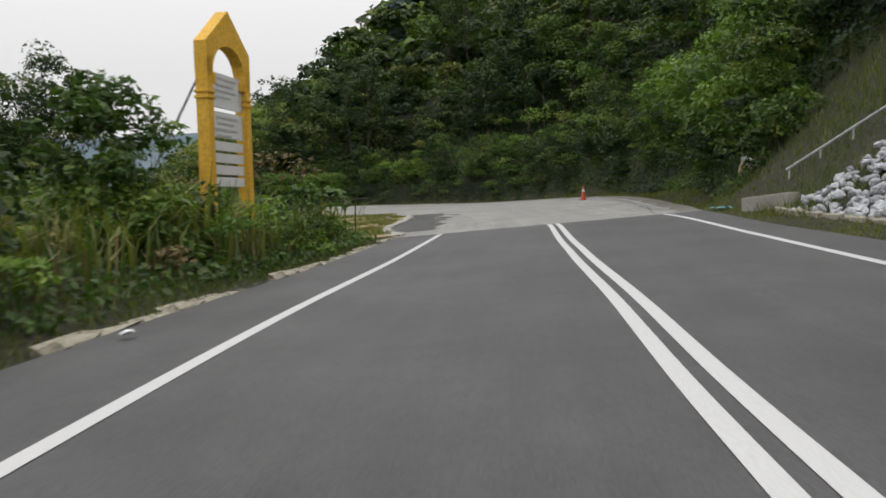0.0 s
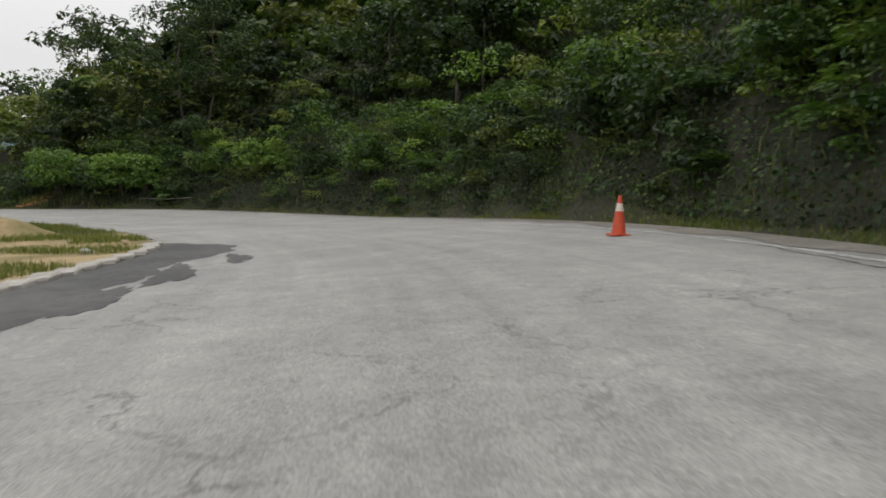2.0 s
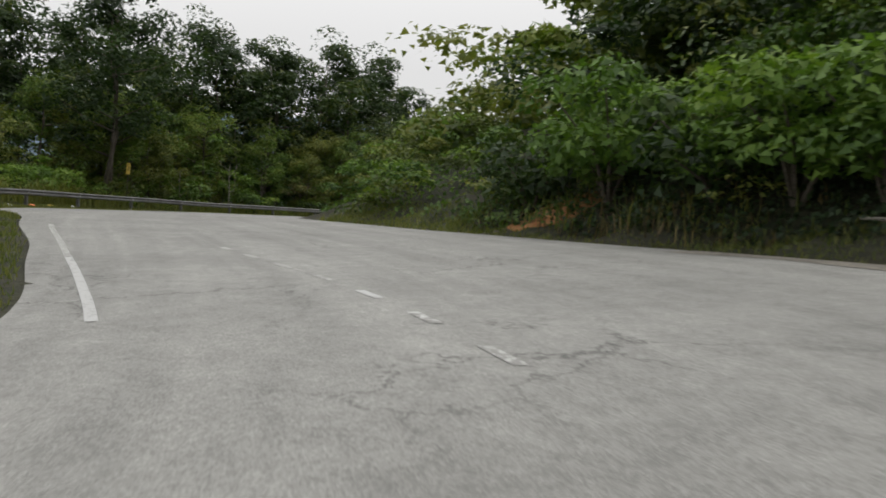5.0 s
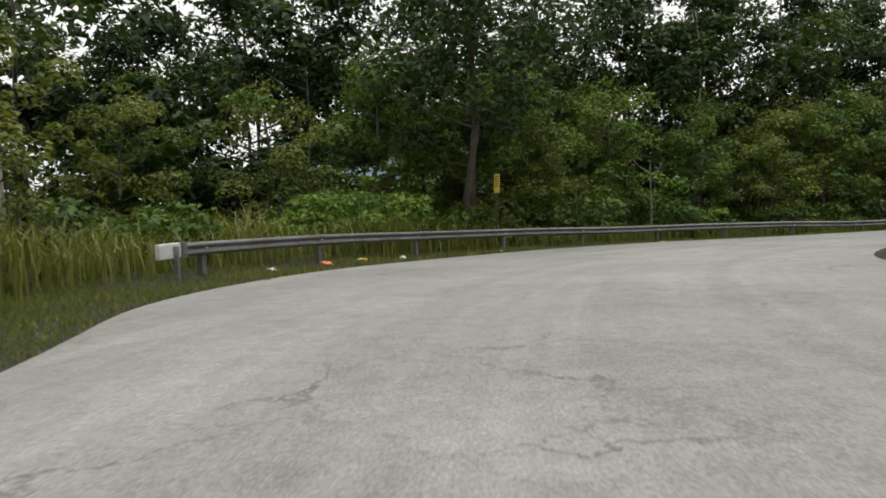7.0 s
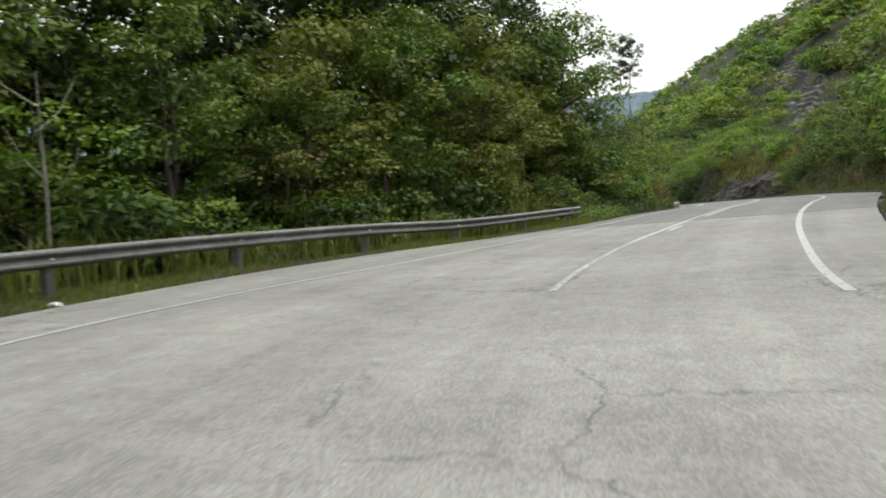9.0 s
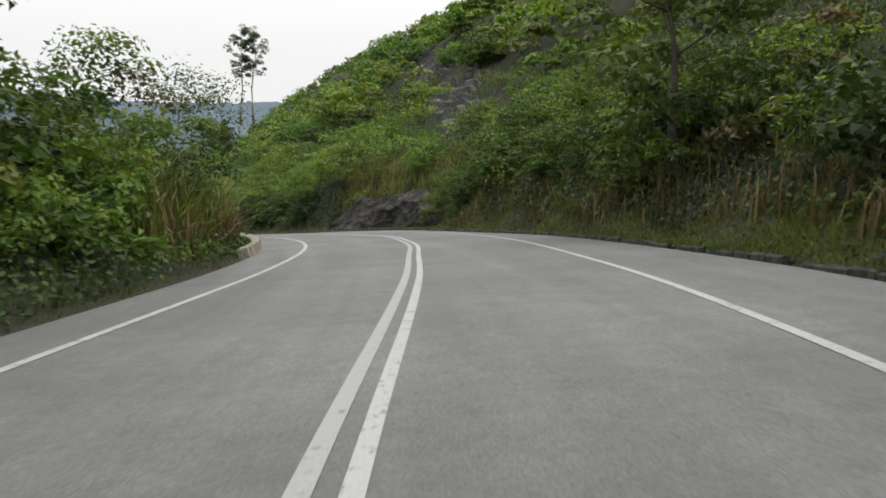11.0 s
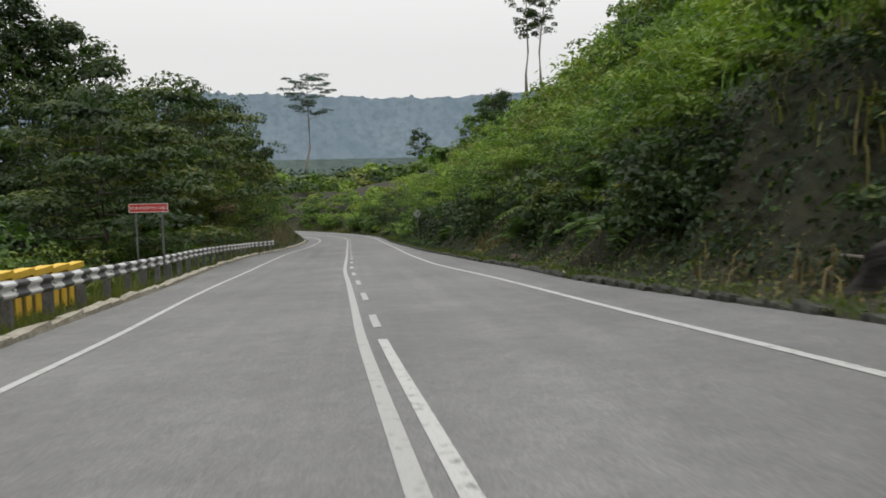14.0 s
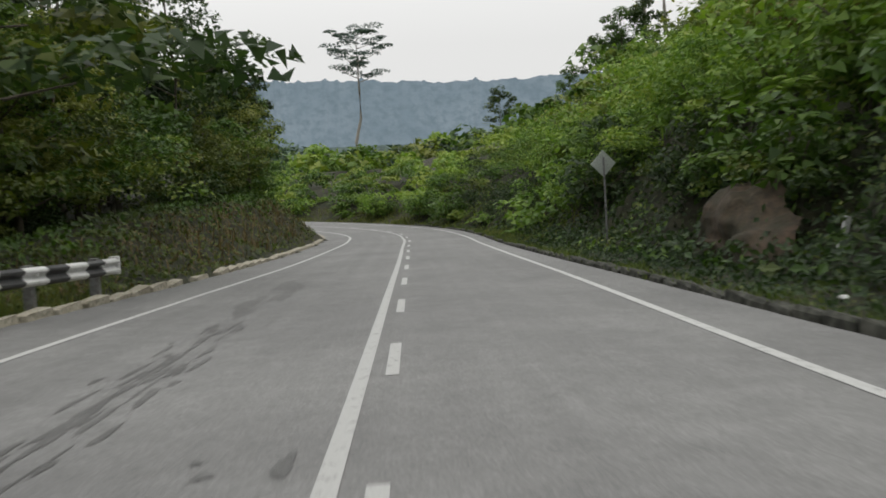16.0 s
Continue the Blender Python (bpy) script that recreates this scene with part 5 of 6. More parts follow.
bracken = keep(fern("bright green arching fern clump", 12, LEAF_LIME, 1.3, 15, "ferns"))
palm = keep(fern("dark green arching fern clump", 13, LEAF_GREEN, 1.6, 14, "ferns"))
for p in protos:
    p.location = (0, 0, 0)

rng = np.random.default_rng(77)


def grove(kinds, s0, s1, side, u0, u1, n, lo, hi):
    for _ in range(n):
        s = s0 + rng.random() * (s1 - s0)
        u = u0 + rng.random() * (u1 - u0)
        lat = float(EDGE_R(s) + u) if side > 0 else float(EDGE_L(s) - u)
        plant(kinds[int(rng.integers(len(kinds)))], s, lat, lo + rng.random() * (hi - lo), lean=3)


grove([oak, ash], 66, 126, 1, 7, 16, 14, 0.7, 1.15)
grove([tall, slim, tall], 60, 135, 1, 16, 40, 14, 0.8, 1.1)
grove([slim, oak], 10, 62, 1, 12, 30, 6, 0.8, 1.2)
grove([bushy, broad, bushy, palm], 66, 142, 1, 1.6, 4.5, 34, 0.8, 1.5)
grove([lime, broad, palm], 84, 142, 1, 3.0, 7.0, 12, 0.9, 1.4)
grove([tall, slim, tall], 138, 172, -1, 11, 20, 13, 0.75, 1.05)
grove([young, broad, lime], 146, 170, -1, 5.0, 8.5, 12, 0.7, 1.0)
grove([oak, slim], 140, 190, -1, 16, 34, 8, 0.8, 1.15)
grove([young, elder, young], 166, 208, -1, 5.4, 7.5, 14, 0.7, 1.0)
grove([tall], 160, 190, -1, 13, 21, 10, 0.9, 1.2)
grove([tall, slim, elder], 182, 218, -1, 9, 16, 20, 0.9, 1.2)
grove([elder, young], 203, 216, -1, 5.0, 9.0, 8, 1.1, 1.4)
grove([tall], 202, 218, -1, 7, 12, 5, 0.7, 0.9)
grove([young, elder], 168, 216, -1, 6.0, 10.0, 22, 1.0, 1.35)
grove([young], 190, 198, 1, 2.2, 4.0, 3, 0.6, 0.8)
grove([bushy, tawny, broad], 150, 226, -1, 3.8, 6.5, 26, 0.8, 1.5)
grove([broad, tawny, bushy, palm], 200, 237, 1, 1.6, 4.0, 14, 0.7, 1.2)
grove([lime, broad, tawny, bracken], 240, 340, 1, 4.4, 10.0, 18, 0.7, 1.4)
grove([lime, broad, tawny, bushy], 192, 345, 1, 9, 28, 14, 1.0, 1.9)
grove([young, elder], 200, 236, 1, 6, 12, 3, 0.45, 0.65)
grove([ash, oak], 225, 380, 1, 22, 60, 8, 0.5, 0.9)
grove([lime, bracken, broad], 318, 372, 1, 0.8, 5.0, 30, 0.7, 1.2)
grove([palm, bushy, bushy], 260, 298, 1, 1.5, 3.0, 24, 0.8, 1.3)
grove([palm, bushy, broad], 298, 330, 1, 3.0, 4.6, 14, 0.8, 1.3)
plant(elder, 238.6, 7.0, 0.34, 10)
plant(young, 240.6, 7.0, 0.26, 70)
plant(elder, 236.6, 7.2, 0.4, 170)
grove([lime, tawny, bracken], 202, 217, -1, 1.4, 4.0, 12, 0.6, 1.0)
grove([bracken, bracken, lime], 264, 330, 1, 4.6, 9, 52, 0.9, 1.6)
grove([oak, ash], 254, 278, -1, 14, 26, 8, 0.5, 0.75)
grove([tall, slim, oak, tall], 288, 340, -1, 22, 50, 22, 1.05, 1.35)
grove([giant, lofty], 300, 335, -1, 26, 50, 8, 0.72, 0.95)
grove([young, elder, young], 303, 335, -1, 5.0, 13, 22, 0.65, 0.95)
grove([tall, slim, oak], 306, 330, -1, 12, 22, 10, 0.65, 0.85)
grove([broad, tawny, bushy], 246, 350, -1, 3.6, 7, 34, 0.7, 1.4)
grove([broad, bushy, tawny, palm], 36, 62, -1, 1.6, 5, 22, 0.6, 1.0)

# single trees that stand out
for (x, y, z, k, a, kind) in ((-185.5, 349.5, -4.0, 1.0, 30, giant), (-126.5, 349.0, 16.0, 1.0, 80, lofty), (-123.6, 351.0, 16.0, 1.0, 200, lofty), (-151.6, 345.1, -1.0, 0.95, 10, oak),
                              (-134.0, 346.0, 6.0, 0.95, 50, oak), (-130.6, 347.7, 7.0, 0.9, 120, oak), (-136.0, 339.0, 2.0, 0.9, 190, ash)):
    plant_at(kind, x, y, z, k, a)
grove([oak, tall], 130, 146, 1, 6, 12, 5, 0.65, 0.85)
plant_at(macaranga, -47.8, 138.9, float(ground_at([-47.8], [138.9])[0][0]) - 0.1, 1.1, 30)
plant_at(olive, -49.5, 157.4, float(ground_at([-49.5], [157.4])[0][0]) - 0.1, 1.12, 80)
plant(sparse, 180.0, 5.0, 1.0, 200)
plant(tier, 284.0, -11.5, 1.15, 40)
grove([lime, macaranga, broad], 165, 188, -1, 4.2, 6.0, 9, 0.6, 1.0)
plant(tier, 294, -17.0, 1.0, 140)
plant(tier, 306.0, -13.0, 1.6, 90)
plant(tall, 296.0, -15.0, 0.85, 10)
plant(tall, 318.0, -12.5, 0.75, 70)
plant(tall, 326.0, -10.5, 0.72, 190)
plant(slim, 322.0, -14.0, 0.85, 250)
plant(sparse, 236.5, -5.2, 0.9, 25)
plant(sparse, 239.5, -6.2, 1.0, 140)
plant(young, 238.5, -6.6, 0.42, 60)
plant(young, 235.0, -6.0, 0.42, 160)
plant(tawny, 234.5, -5.2, 1.0, 10)
plant(tawny, 237.5, -5.2, 1.1, 90)
plant(slim, 160, -17.0, 1.1, 0)
plant(tall, 172.2, -11.6, 1.0, 100)
plant(tall, 172.6, -12.4, 0.9, 200)
plant(macaranga, 166.5, -12.2, 0.75, 30)
for x, y, k in ((-19.0, 94.6, 1.0), (-13.9, 92.8, 0.95), (-12.2, 92.4, 0.9), (-15.9, 93.6, 0.7)):
    plant_at(macaranga, x, y, float(ground_at([x], [y])[0][0]) - 0.1, k, 30 * x)
plant(macaranga, 97.0, 11.6, 0.8, 60)
grove([tall, elder, slim], 324, 350, -1, 9, 22, 15, 0.62, 0.82)
grove([elder, young, oak], 334, 352, -1, 3.0, 9.0, 8, 0.7, 1.0)
for s, lat, k in ((70.5, 8.3, 0.9), (73.5, 8.7, 1.1), (75.5, 10.6, 1.3), (77.0, 9.3, 1.2), (81.0, 9.8, 1.1), (86.0, 10.4, 1.0)):
    plant(macaranga, s, lat, k, 50 * s)
grove([palm, bracken, palm], 82, 104, 1, 1.6, 4.0, 12, 0.8, 1.2)
grove([bracken, palm], 224, 236, 1, 3.0, 7.0, 8, 0.8, 1.2)
plant(parasol, 52.2, -6.9, 0.85, 20)
plant(parasol, 47.0, -9.5, 0.8, 130)
for p in protos:
    for o in (*p.children_recursive, p):
        bpy.data.objects.remove(o)

# ---- distance ----
def ridge(name, label, dist, a0, a1, base, top, seed, mat):
    """A far wooded ridge, as a backdrop beyond the valley."""
    r = np.random.default_rng(seed)
    n = 1100
    a = np.radians(np.linspace(a0, a1, n))
    prof = np.convolve(np.interp(np.linspace(-0.1, 1.1, n + 120), np.linspace(-0.1, 1.1, 12), 0.84 + 0.16 * r.random(12)), np.hanning(121) / 60.0, "valid")
    tip = top * prof + np.convolve(r.normal(size=n), np.hanning(15) / 4.0, "same") * top * 0.014 + np.convolve(np.abs(r.normal(size=n)) ** 3, np.hanning(7) / 3, "same") * top * 0.005
    x, y = -80 - np.sin(a) * dist, 200 + np.cos(a) * dist
    rows = [np.stack([x * (1 - k * 0.0), y, base + (tip - base) * k], -1) + np.stack([-np.sin(a), np.cos(a), 0 * a], -1) * 90 * k for k in (0, 0.35, 0.7, 1.0)]
    v = np.concatenate(rows)
    i = np.arange(n - 1)
    f = np.concatenate([np.stack([i + n * q, i + 1 + n * q, i + 1 + n * (q + 1), i + n * (q + 1)], -1) for q in range(3)])
    return tagged(new(name, quick_mesh(name, v, f, mat, smooth=True)), label, "mountain", kind="structure")


# Aerial haze is painted into the colours of both ridges.
HAZE_RIDGE = two_tone("haze_blue_far_forest", (0.145, 0.195, 0.235), (0.185, 0.235, 0.275), (0.12, 0.165, 0.20), 0.02, 0.12, 1.0, 0.3)
HAZE_WOODS = two_tone("haze_green_far_forest", (0.050, 0.075, 0.070), (0.075, 0.105, 0.095), (0.035, 0.055, 0.050), 0.03, 0.2, 1.0, 0.3)
ridge("backdrop_1", "hazy blue wooded mountain ridge far away", 760, -5, 85, -30, 94, 3, HAZE_RIDGE)
ridge("backdrop_2", "low dark wooded ridge beyond the valley", 430, 22, 75, -25, 11, 5, HAZE_WOODS)


# ---- kerbs ----
def kerb_meshes(name, length, width, height, mat, seed, rough=0.02):
    out = []
    r = random.Random(seed)
    for k in range(3):
        bm = bmesh.new()
        cut_box(bm, (length - 0.015, width, height))
        bmesh.ops.bevel(bm, geom=bm.edges[:], offset=0.03, segments=1, affect="EDGES")
        for v in bm.verts:
            v.co += Vector((r.uniform(-1, 1), r.uniform(-1, 1), r.uniform(-1, 1))) * rough
        me = bpy.data.meshes.new(name)
        bm.to_mesh(me)
        bm.free()
        me.materials.append(mat)
        out.append(me)
    return out


def kerb_row(name, label, s0, s1, course, off, length, meshes, up, tilt=0.0, gaps=0.0, sag=0.0):
    row = tagged(new(name), label, "kerb", kind="structure")
    s = s0
    while s < s1:
        if random.random() >= gaps:
            p = road_at(s, float(course(s)) + off, up - sag * random.random())
            ob = new("kerb_stone", random.choice(meshes))
            ob.parent = row
            ob.matrix_basis = pose(*p, tilt + random.uniform(-2.5, 2.5), random.uniform(-1.5, 1.5), math.degrees(heading(s)) + random.uniform(-1.5, 1.5))
        s += length
    return row


rough_kerb = kerb_meshes("kerb_stone", 0.9, 0.26, 0.24, KERB, 3, 0.028)
old_kerb = kerb_meshes("kerb_stone", 0.8, 0.24, 0.22, KERB, 8, 0.05)
kerb_row("kerb_1", "weathered pale concrete kerb with soil on it", 30, 66, EDGE_L, -0.10, 0.78, old_kerb, -0.035, 0, 0.10, 0.08)
low_kerb = kerb_meshes("kerb_stone", 1.0, 0.12, 0.2, KERB, 9, 0.015)
kerb_row("kerb_7", "thin concrete edging below the stone pile", 48, 60.5, EDGE_R, 0.85, 1.0, low_kerb, 0.1)
sand_kerb = kerb_meshes("kerb_stone", 1.2, 0.5, 0.14, CONCRETE, 4, 0.02)
kerb_row("kerb_2", "low sandy concrete edging of the lay-by", 66.5, 99, EDGE_L, -0.22, 1.2, sand_kerb, 0.03, -6)
kerb_row("kerb_3", "low mossy edging round the grass island", 100, 128, EDGE_L, -0.10, 0.9, old_kerb, -0.09, 0, 0.25, 0.05)
high_kerb = kerb_meshes("kerb_stone", 0.5, 0.30, 0.42, KERB, 5, 0.02)
kerb_row("kerb_4", "sloping pale kerb with dark weather streaks", 221, 246.5, EDGE_L, -0.12, 0.5, high_kerb, 0.06, -16)
kerb_row("kerb_5", "pale broken concrete kerb beside the guard rail", 249, 345, EDGE_L, -0.10, 0.9, rough_kerb, 0.02, 0, 0.05, 0.05)
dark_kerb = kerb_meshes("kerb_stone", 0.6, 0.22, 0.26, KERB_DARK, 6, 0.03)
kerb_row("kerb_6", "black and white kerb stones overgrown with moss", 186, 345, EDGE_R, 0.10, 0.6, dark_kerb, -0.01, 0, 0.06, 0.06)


# ---- patches on the road ----
def blot(name, parent, s, lat, ls, lw, mat, up, seed, turn=0.0):
    """An irregular flat stain on the asphalt."""
    r = random.Random(seed)
    n = 44
    pts = []
    for k in range(n):
        a = 2 * math.pi * k / n
        q = 1 + 0.35 * math.sin(3 * a + seed) * r.random() + 0.25 * (r.random() - 0.5)
        ds, dl = math.cos(a) * ls * q, math.sin(a) * lw * q
        pts.append((s + ds, lat + dl + turn * ds))
    ring = road_at(np.array([p[0] for p in pts]), np.array([p[1] for p in pts]), up)
    mid = road_at(s, lat, up)
    v = np.concatenate([ring, mid[None]])
    f = np.array([(k, (k + 1) % n, n) for k in range(n)])
    ob = new(name, quick_mesh(name, v, f, mat))
    ob.parent = parent
    return ob


# the black patch along the lay-by, and the smear of new asphalt over its edge
ob = new("asphalt_patch", ribbon("asphalt_patch", 73, 100, lambda s: EDGE_L(s) + 0.02, lambda s: EDGE_L(s) + np.interp(s, [73, 78, 84, 90, 94, 96, 98, 100], [1.5, 2.6, 2.2, 1.8, 2.3, 2.3, 0.9, 0.2]) + 0.14 * np.sin(s * 1.3) + 0.07 * np.sin(s * 3.7) + 0.03 * np.sin(s * 9.7 + 1), ASPHALT_PATCH, 0.005, 0.15, 3))
ob.parent = road_pale
for k, (s, lat, a, b) in enumerate(((84, -3.6, 1.6, 0.5), (88, -3.0, 2.2, 0.35), (91, -1.9, 1.4, 0.25), (80, -4.2, 1.2, 0.4))):
    blot("asphalt_patch", road_pale, s, lat, a, b, ASPHALT_PATCH, 0.008, 20 + k)
random.seed(5)
for k in range(130):
    c = random.random()
    blot("oil_stain", road_grey, 286.0 + 13 * c, -2.25 - 0.25 * (c - 0.5) + random.gauss(0, 0.2), random.uniform(0.1, 0.5), random.uniform(0.01, 0.04), OIL, 0.009 + 0.00001 * k, k, random.uniform(-0.03, 0.03))
for k in range(40):
    c = random.random()
    blot("oil_stain", road_grey, 285.0 + 8 * c, -0.95 + random.gauss(0, 0.22), random.uniform(0.05, 0.25), random.uniform(0.015, 0.06), OIL, 0.0105 + 0.00002 * k, 60 + k, random.uniform(-0.2, 0.2))
for k in range(16):
    blot("oil_stain", road_grey, 233 + random.random() * 5, -0.5 + random.gauss(0, 0.3), random.uniform(0.04, 0.14), random.uniform(0.02, 0.08), OIL, 0.0115 + 0.00002 * k, 90 + k)
for k in range(14):
    blot("oil_stain", road_grey, 268 + random.random() * 14, 1.4 + random.uniform(-0.5, 0.6), random.uniform(0.04, 0.14), random.uniform(0.02, 0.05), OIL, 0.0115 + 0.00002 * k, 120 + k)
for k in range(5):
    blot("damp_patch", road_grey, 300 + 1.2 * k + random.random(), -2.4 + random.uniform(-0.3, 0.3), random.uniform(0.5, 1.2), random.uniform(0.1, 0.3), OIL, 0.0088 + 0.00002 * k, 150 + k)
# the long crack and sunken edge on the right of the bend
ob = new("asphalt_patch", ribbon("asphalt_patch", 66, 92, lambda s: np.interp(s, [66, 73, 80, 92], [3.8, 4.9, 5.5, 7.0]) + 0.06 * np.sin(s * 0.9) + 0.03 * np.sin(s * 3.3) + 0.015 * np.sin(s * 8.1), lambda s: np.interp(s, [66, 73, 80, 92], [3.83, 4.97, 5.54, 7.02]) + 0.06 * np.sin(s * 0.9) + 0.03 * np.sin(s * 3.3) + 0.02 * np.sin(s * 9.7), ASPHALT_PATCH, 0.004, 0.25, 1))
ob.parent = road_pale
ob = new("gravel_strip", ribbon("gravel_strip", 66, 132, lambda s: EDGE_R(s) - 0.7 + 0.15 * np.sin(s * 1.7), lambda s: EDGE_R(s) + 0.02, two_tone("grey_gravel", (0.16, 0.15, 0.13), (0.24, 0.22, 0.19), (0.10, 0.09, 0.07), 1.0, 18.0, 0.95, 0.02), 0.009, 0.6, 2))
ob.parent = road_pale


# ---- guard rails ----
BEAM = [(0.00, 0.155), (0.02, 0.15), (0.075, 0.11), (0.08, 0.075), (0.03, 0.03), (0.012, 0.0), (0.03, -0.03), (0.08, -0.075), (0.075, -0.11), (0.02, -0.15), (0.00, -0.155)]


def guard_rail(name, label, s0, s1, course, height, mats, pitch, posts, lift=lambda s: 0 * s):
    """A W-beam guard rail on posts; pitch: the length of each painted stripe."""
    t = tagged(new(name), label, "guard rail")
    n = max(2, int((s1 - s0) / pitch) + 1)
    s = np.linspace(s0, s1, n)
    lat = course(s)
    base = road_at(s, lat)
    gz = terrain_at(base[:, 0], base[:, 1])[0] + lift(s)
    hx, hy = np.interp(s, S_ALL, TY), -np.interp(s, S_ALL, TX)
    v = []
    for (o, h) in BEAM:
        v.append(np.stack([base[:, 0] + hx * o, base[:, 1] + hy * o, gz + height + h], -1))
    for (o, h) in reversed(BEAM):
        v.append(np.stack([base[:, 0] + hx * (o - 0.006), base[:, 1] + hy * (o - 0.006), gz + height + h], -1))
    m = len(v)
    v = np.stack(v, 1)
    ids = np.arange(n * m).reshape(n, m)
    f = []
    mi = []
    for q in range(m):
        q2 = (q + 1) % m
        f.append(np.stack([ids[:-1, q], ids[:-1, q2], ids[1:, q2], ids[1:, q]], -1))
        mi.append(np.arange(n - 1) % len(mats))
    beam = new("beam", quick_mesh("beam", v.reshape(-1, 3), np.concatenate(f), mats, None, np.concatenate(mi)))
    beam.parent = t
    bm = box((0.15, 0.15, height + 0.75), (0, 0, (height - 0.45) / 2), None, 0.006)
    post = bpy.data.meshes.new("post")
    bm.to_mesh(post)
    bm.free()
    post.materials.append(STEEL)
    bm = bmesh.new()
    bmesh.ops.create_cone(bm, cap_ends=True, segments=8, radius1=0.032, radius2=0.026, depth=0.05)
    bolt = bpy.data.meshes.new("bolt")
    bm.to_mesh(bolt)
    bm.free()
    bolt.materials.append(RAIL_WHITE)
    q = s0 + 0.6
    while q < s1 - 0.2:
        p = road_at(q, float(course(q)) - 0.09)
        z = terrain_at([p[0]], [p[1]])[0][0] + float(lift(q))
        ob = new("post", post)
        ob.parent = t
        ob.matrix_basis = pose(p[0], p[1], z, 0, 0, math.degrees(heading(q)))
        p2 = road_at(q, float(course(q)) + 0.05)
        ob2 = new("bolt", bolt)
        ob2.parent = t
        ob2.matrix_basis = pose(p2[0], p2[1], z + height, 90, 0, math.degrees(heading(q)))
        q += posts
    for q in (s0, s1):
        p = road_at(q, float(course(q)) - 0.03)
        z = terrain_at([p[0]], [p[1]])[0][0] + float(lift(q))
        bm = bmesh.new()
        tube(bm, [(0, 0, -0.17), (0, 0, 0.17)], [0.10, 0.10], 10)
        e = part("end_piece", bm, mats[0], t)
        e.matrix_basis = pose(p[0], p[1], z + height, 0, 0, 0)
    return t


RAIL_A = table((149.5, -5.4), (154, -7.6), (158, -8.9), (162, -9.3), (171, -9.3), (180, -8.6), (190, -7.1), (196, -6.1), (201, -5.7))
guard_rail("guard_rail", "weathered galvanised steel guard rail on posts", 158.8, 200.4, RAIL_A, 0.54, [STEEL], 1.0, 4.0, table((150, 0.12), (160, 0.16), (172, 0.17), (185, 0.04), (200, -0.12)))
guard_rail("guard_rail", "black and white striped steel guard rail", 247, 304.3, lambda s: EDGE_L(s) - np.interp(s, [247, 285, 303], [0.7, 0.6, 0.25]), 0.58, [RAIL_WHITE, RAIL_BLACK], 0.6, 2.0, lambda s: 0.06 + 0 * s)
guard_rail("guard_rail", "short white painted steel guard rail on the verge", 186.5, 193.4, lambda s: 5.25 + 0 * s, 0.54, [RAIL_WHITE], 1.0, 2.0)

rail_end = thing("rail_end_block", "white painted end block of the guard rail", "guard rail")
p = road_at(158.6, float(RAIL_A(158.6)) + 0.02)
part("block", box((0.9, 0.12, 0.34), (-0.45, 0, 0.66), None, 0.03), RAIL_WHITE, rail_end)
part("post", box((0.09, 0.12, 1.3), (-0.3, -0.1, 0.1), None, 0.006), STEEL, rail_end)
rail_end.matrix_world = pose(p[0], p[1], float(terrain_at([p[0]], [p[1]])[0][0]) + 0.05, 0, 0, math.degrees(heading(158)) + 8)

# the yellow barrier behind the striped rail
t = thing("barrier", "yellow concrete barrier with dark brown stripes", "barrier")
for k in range(60):
    s = 250 + 0.29 * k
    p = road_at(s, float(EDGE_L(s)) - 1.9, -0.12)
    ob = part("baluster" if k % 2 else "gap_panel", box((0.29, 0.16 if k % 2 else 0.08, 1.1), (0, 0, 0.3), None, 0.012), YELLOW_RAIL if k % 2 else BROWN_STRIPE, t)
    ob.matrix_basis = pose(*p, 0, 0, math.degrees(heading(s)))
    if k % 4 == 0:
        ob = part("cap", box((1.17, 0.30, 0.15), (0.44, 0, 0.92), None, 0.012), YELLOW_RAIL, t)
        ob.matrix_basis = pose(*p, 0, 0, math.degrees(heading(s + 0.44)))


# ---- signs ----
def letters(name, text, size, mat, parent, at, turn):
    cu = bpy.data.curves.new(name, "FONT")
    cu.body, cu.size, cu.extrude, cu.align_x, cu.align_y = text, size, 0.002, "CENTER", "CENTER"
    tmp = bpy.data.objects.new(name, cu)
    scene.collection.objects.link(tmp)
    me = bpy.data.meshes.new_from_object(tmp.evaluated_get(bpy.context.evaluated_depsgraph_get()))
    bpy.data.objects.remove(tmp)
    me.materials.append(mat)
    ob = new(name, me)
    ob.parent = parent
    ob.matrix_basis = Matrix.Translation(at) @ turn
    return ob


red = thing("road_sign", "red sign with white lettering on two grey posts", "road sign")
red.matrix_world = pose(-85.7, 197.35, -5.6, 0, 0, math.degrees(heading(271)) - 90 + 6)
part("board", box((1.16, 0.03, 0.27), (0, 0, 2.62), None, 0.008), SIGN_RED, red, "red sheet board")
for a, b, w, h in ((0, 2.745, 1.14, 0.018), (0, 2.495, 1.14, 0.018), (-0.565, 2.62, 0.018, 0.25), (0.565, 2.62, 0.018, 0.25)):
    part("border", box((w, 0.006, h), (a, -0.018, b), None, 0), SIGN_WHITE, red)
letters("lettering", "KURANGKAN LAJU", 0.125, SIGN_WHITE, red, (0, -0.019, 2.62), Matrix.Rotation(radians(90), 4, "X"))
for a in (-0.38, 0.38):
    bm = bmesh.new()
    tube(bm, [(a, 0.04, -0.6), (a, 0.04, 2.7)], [0.032, 0.032], 8)
    part("post", bm, STEEL, red)

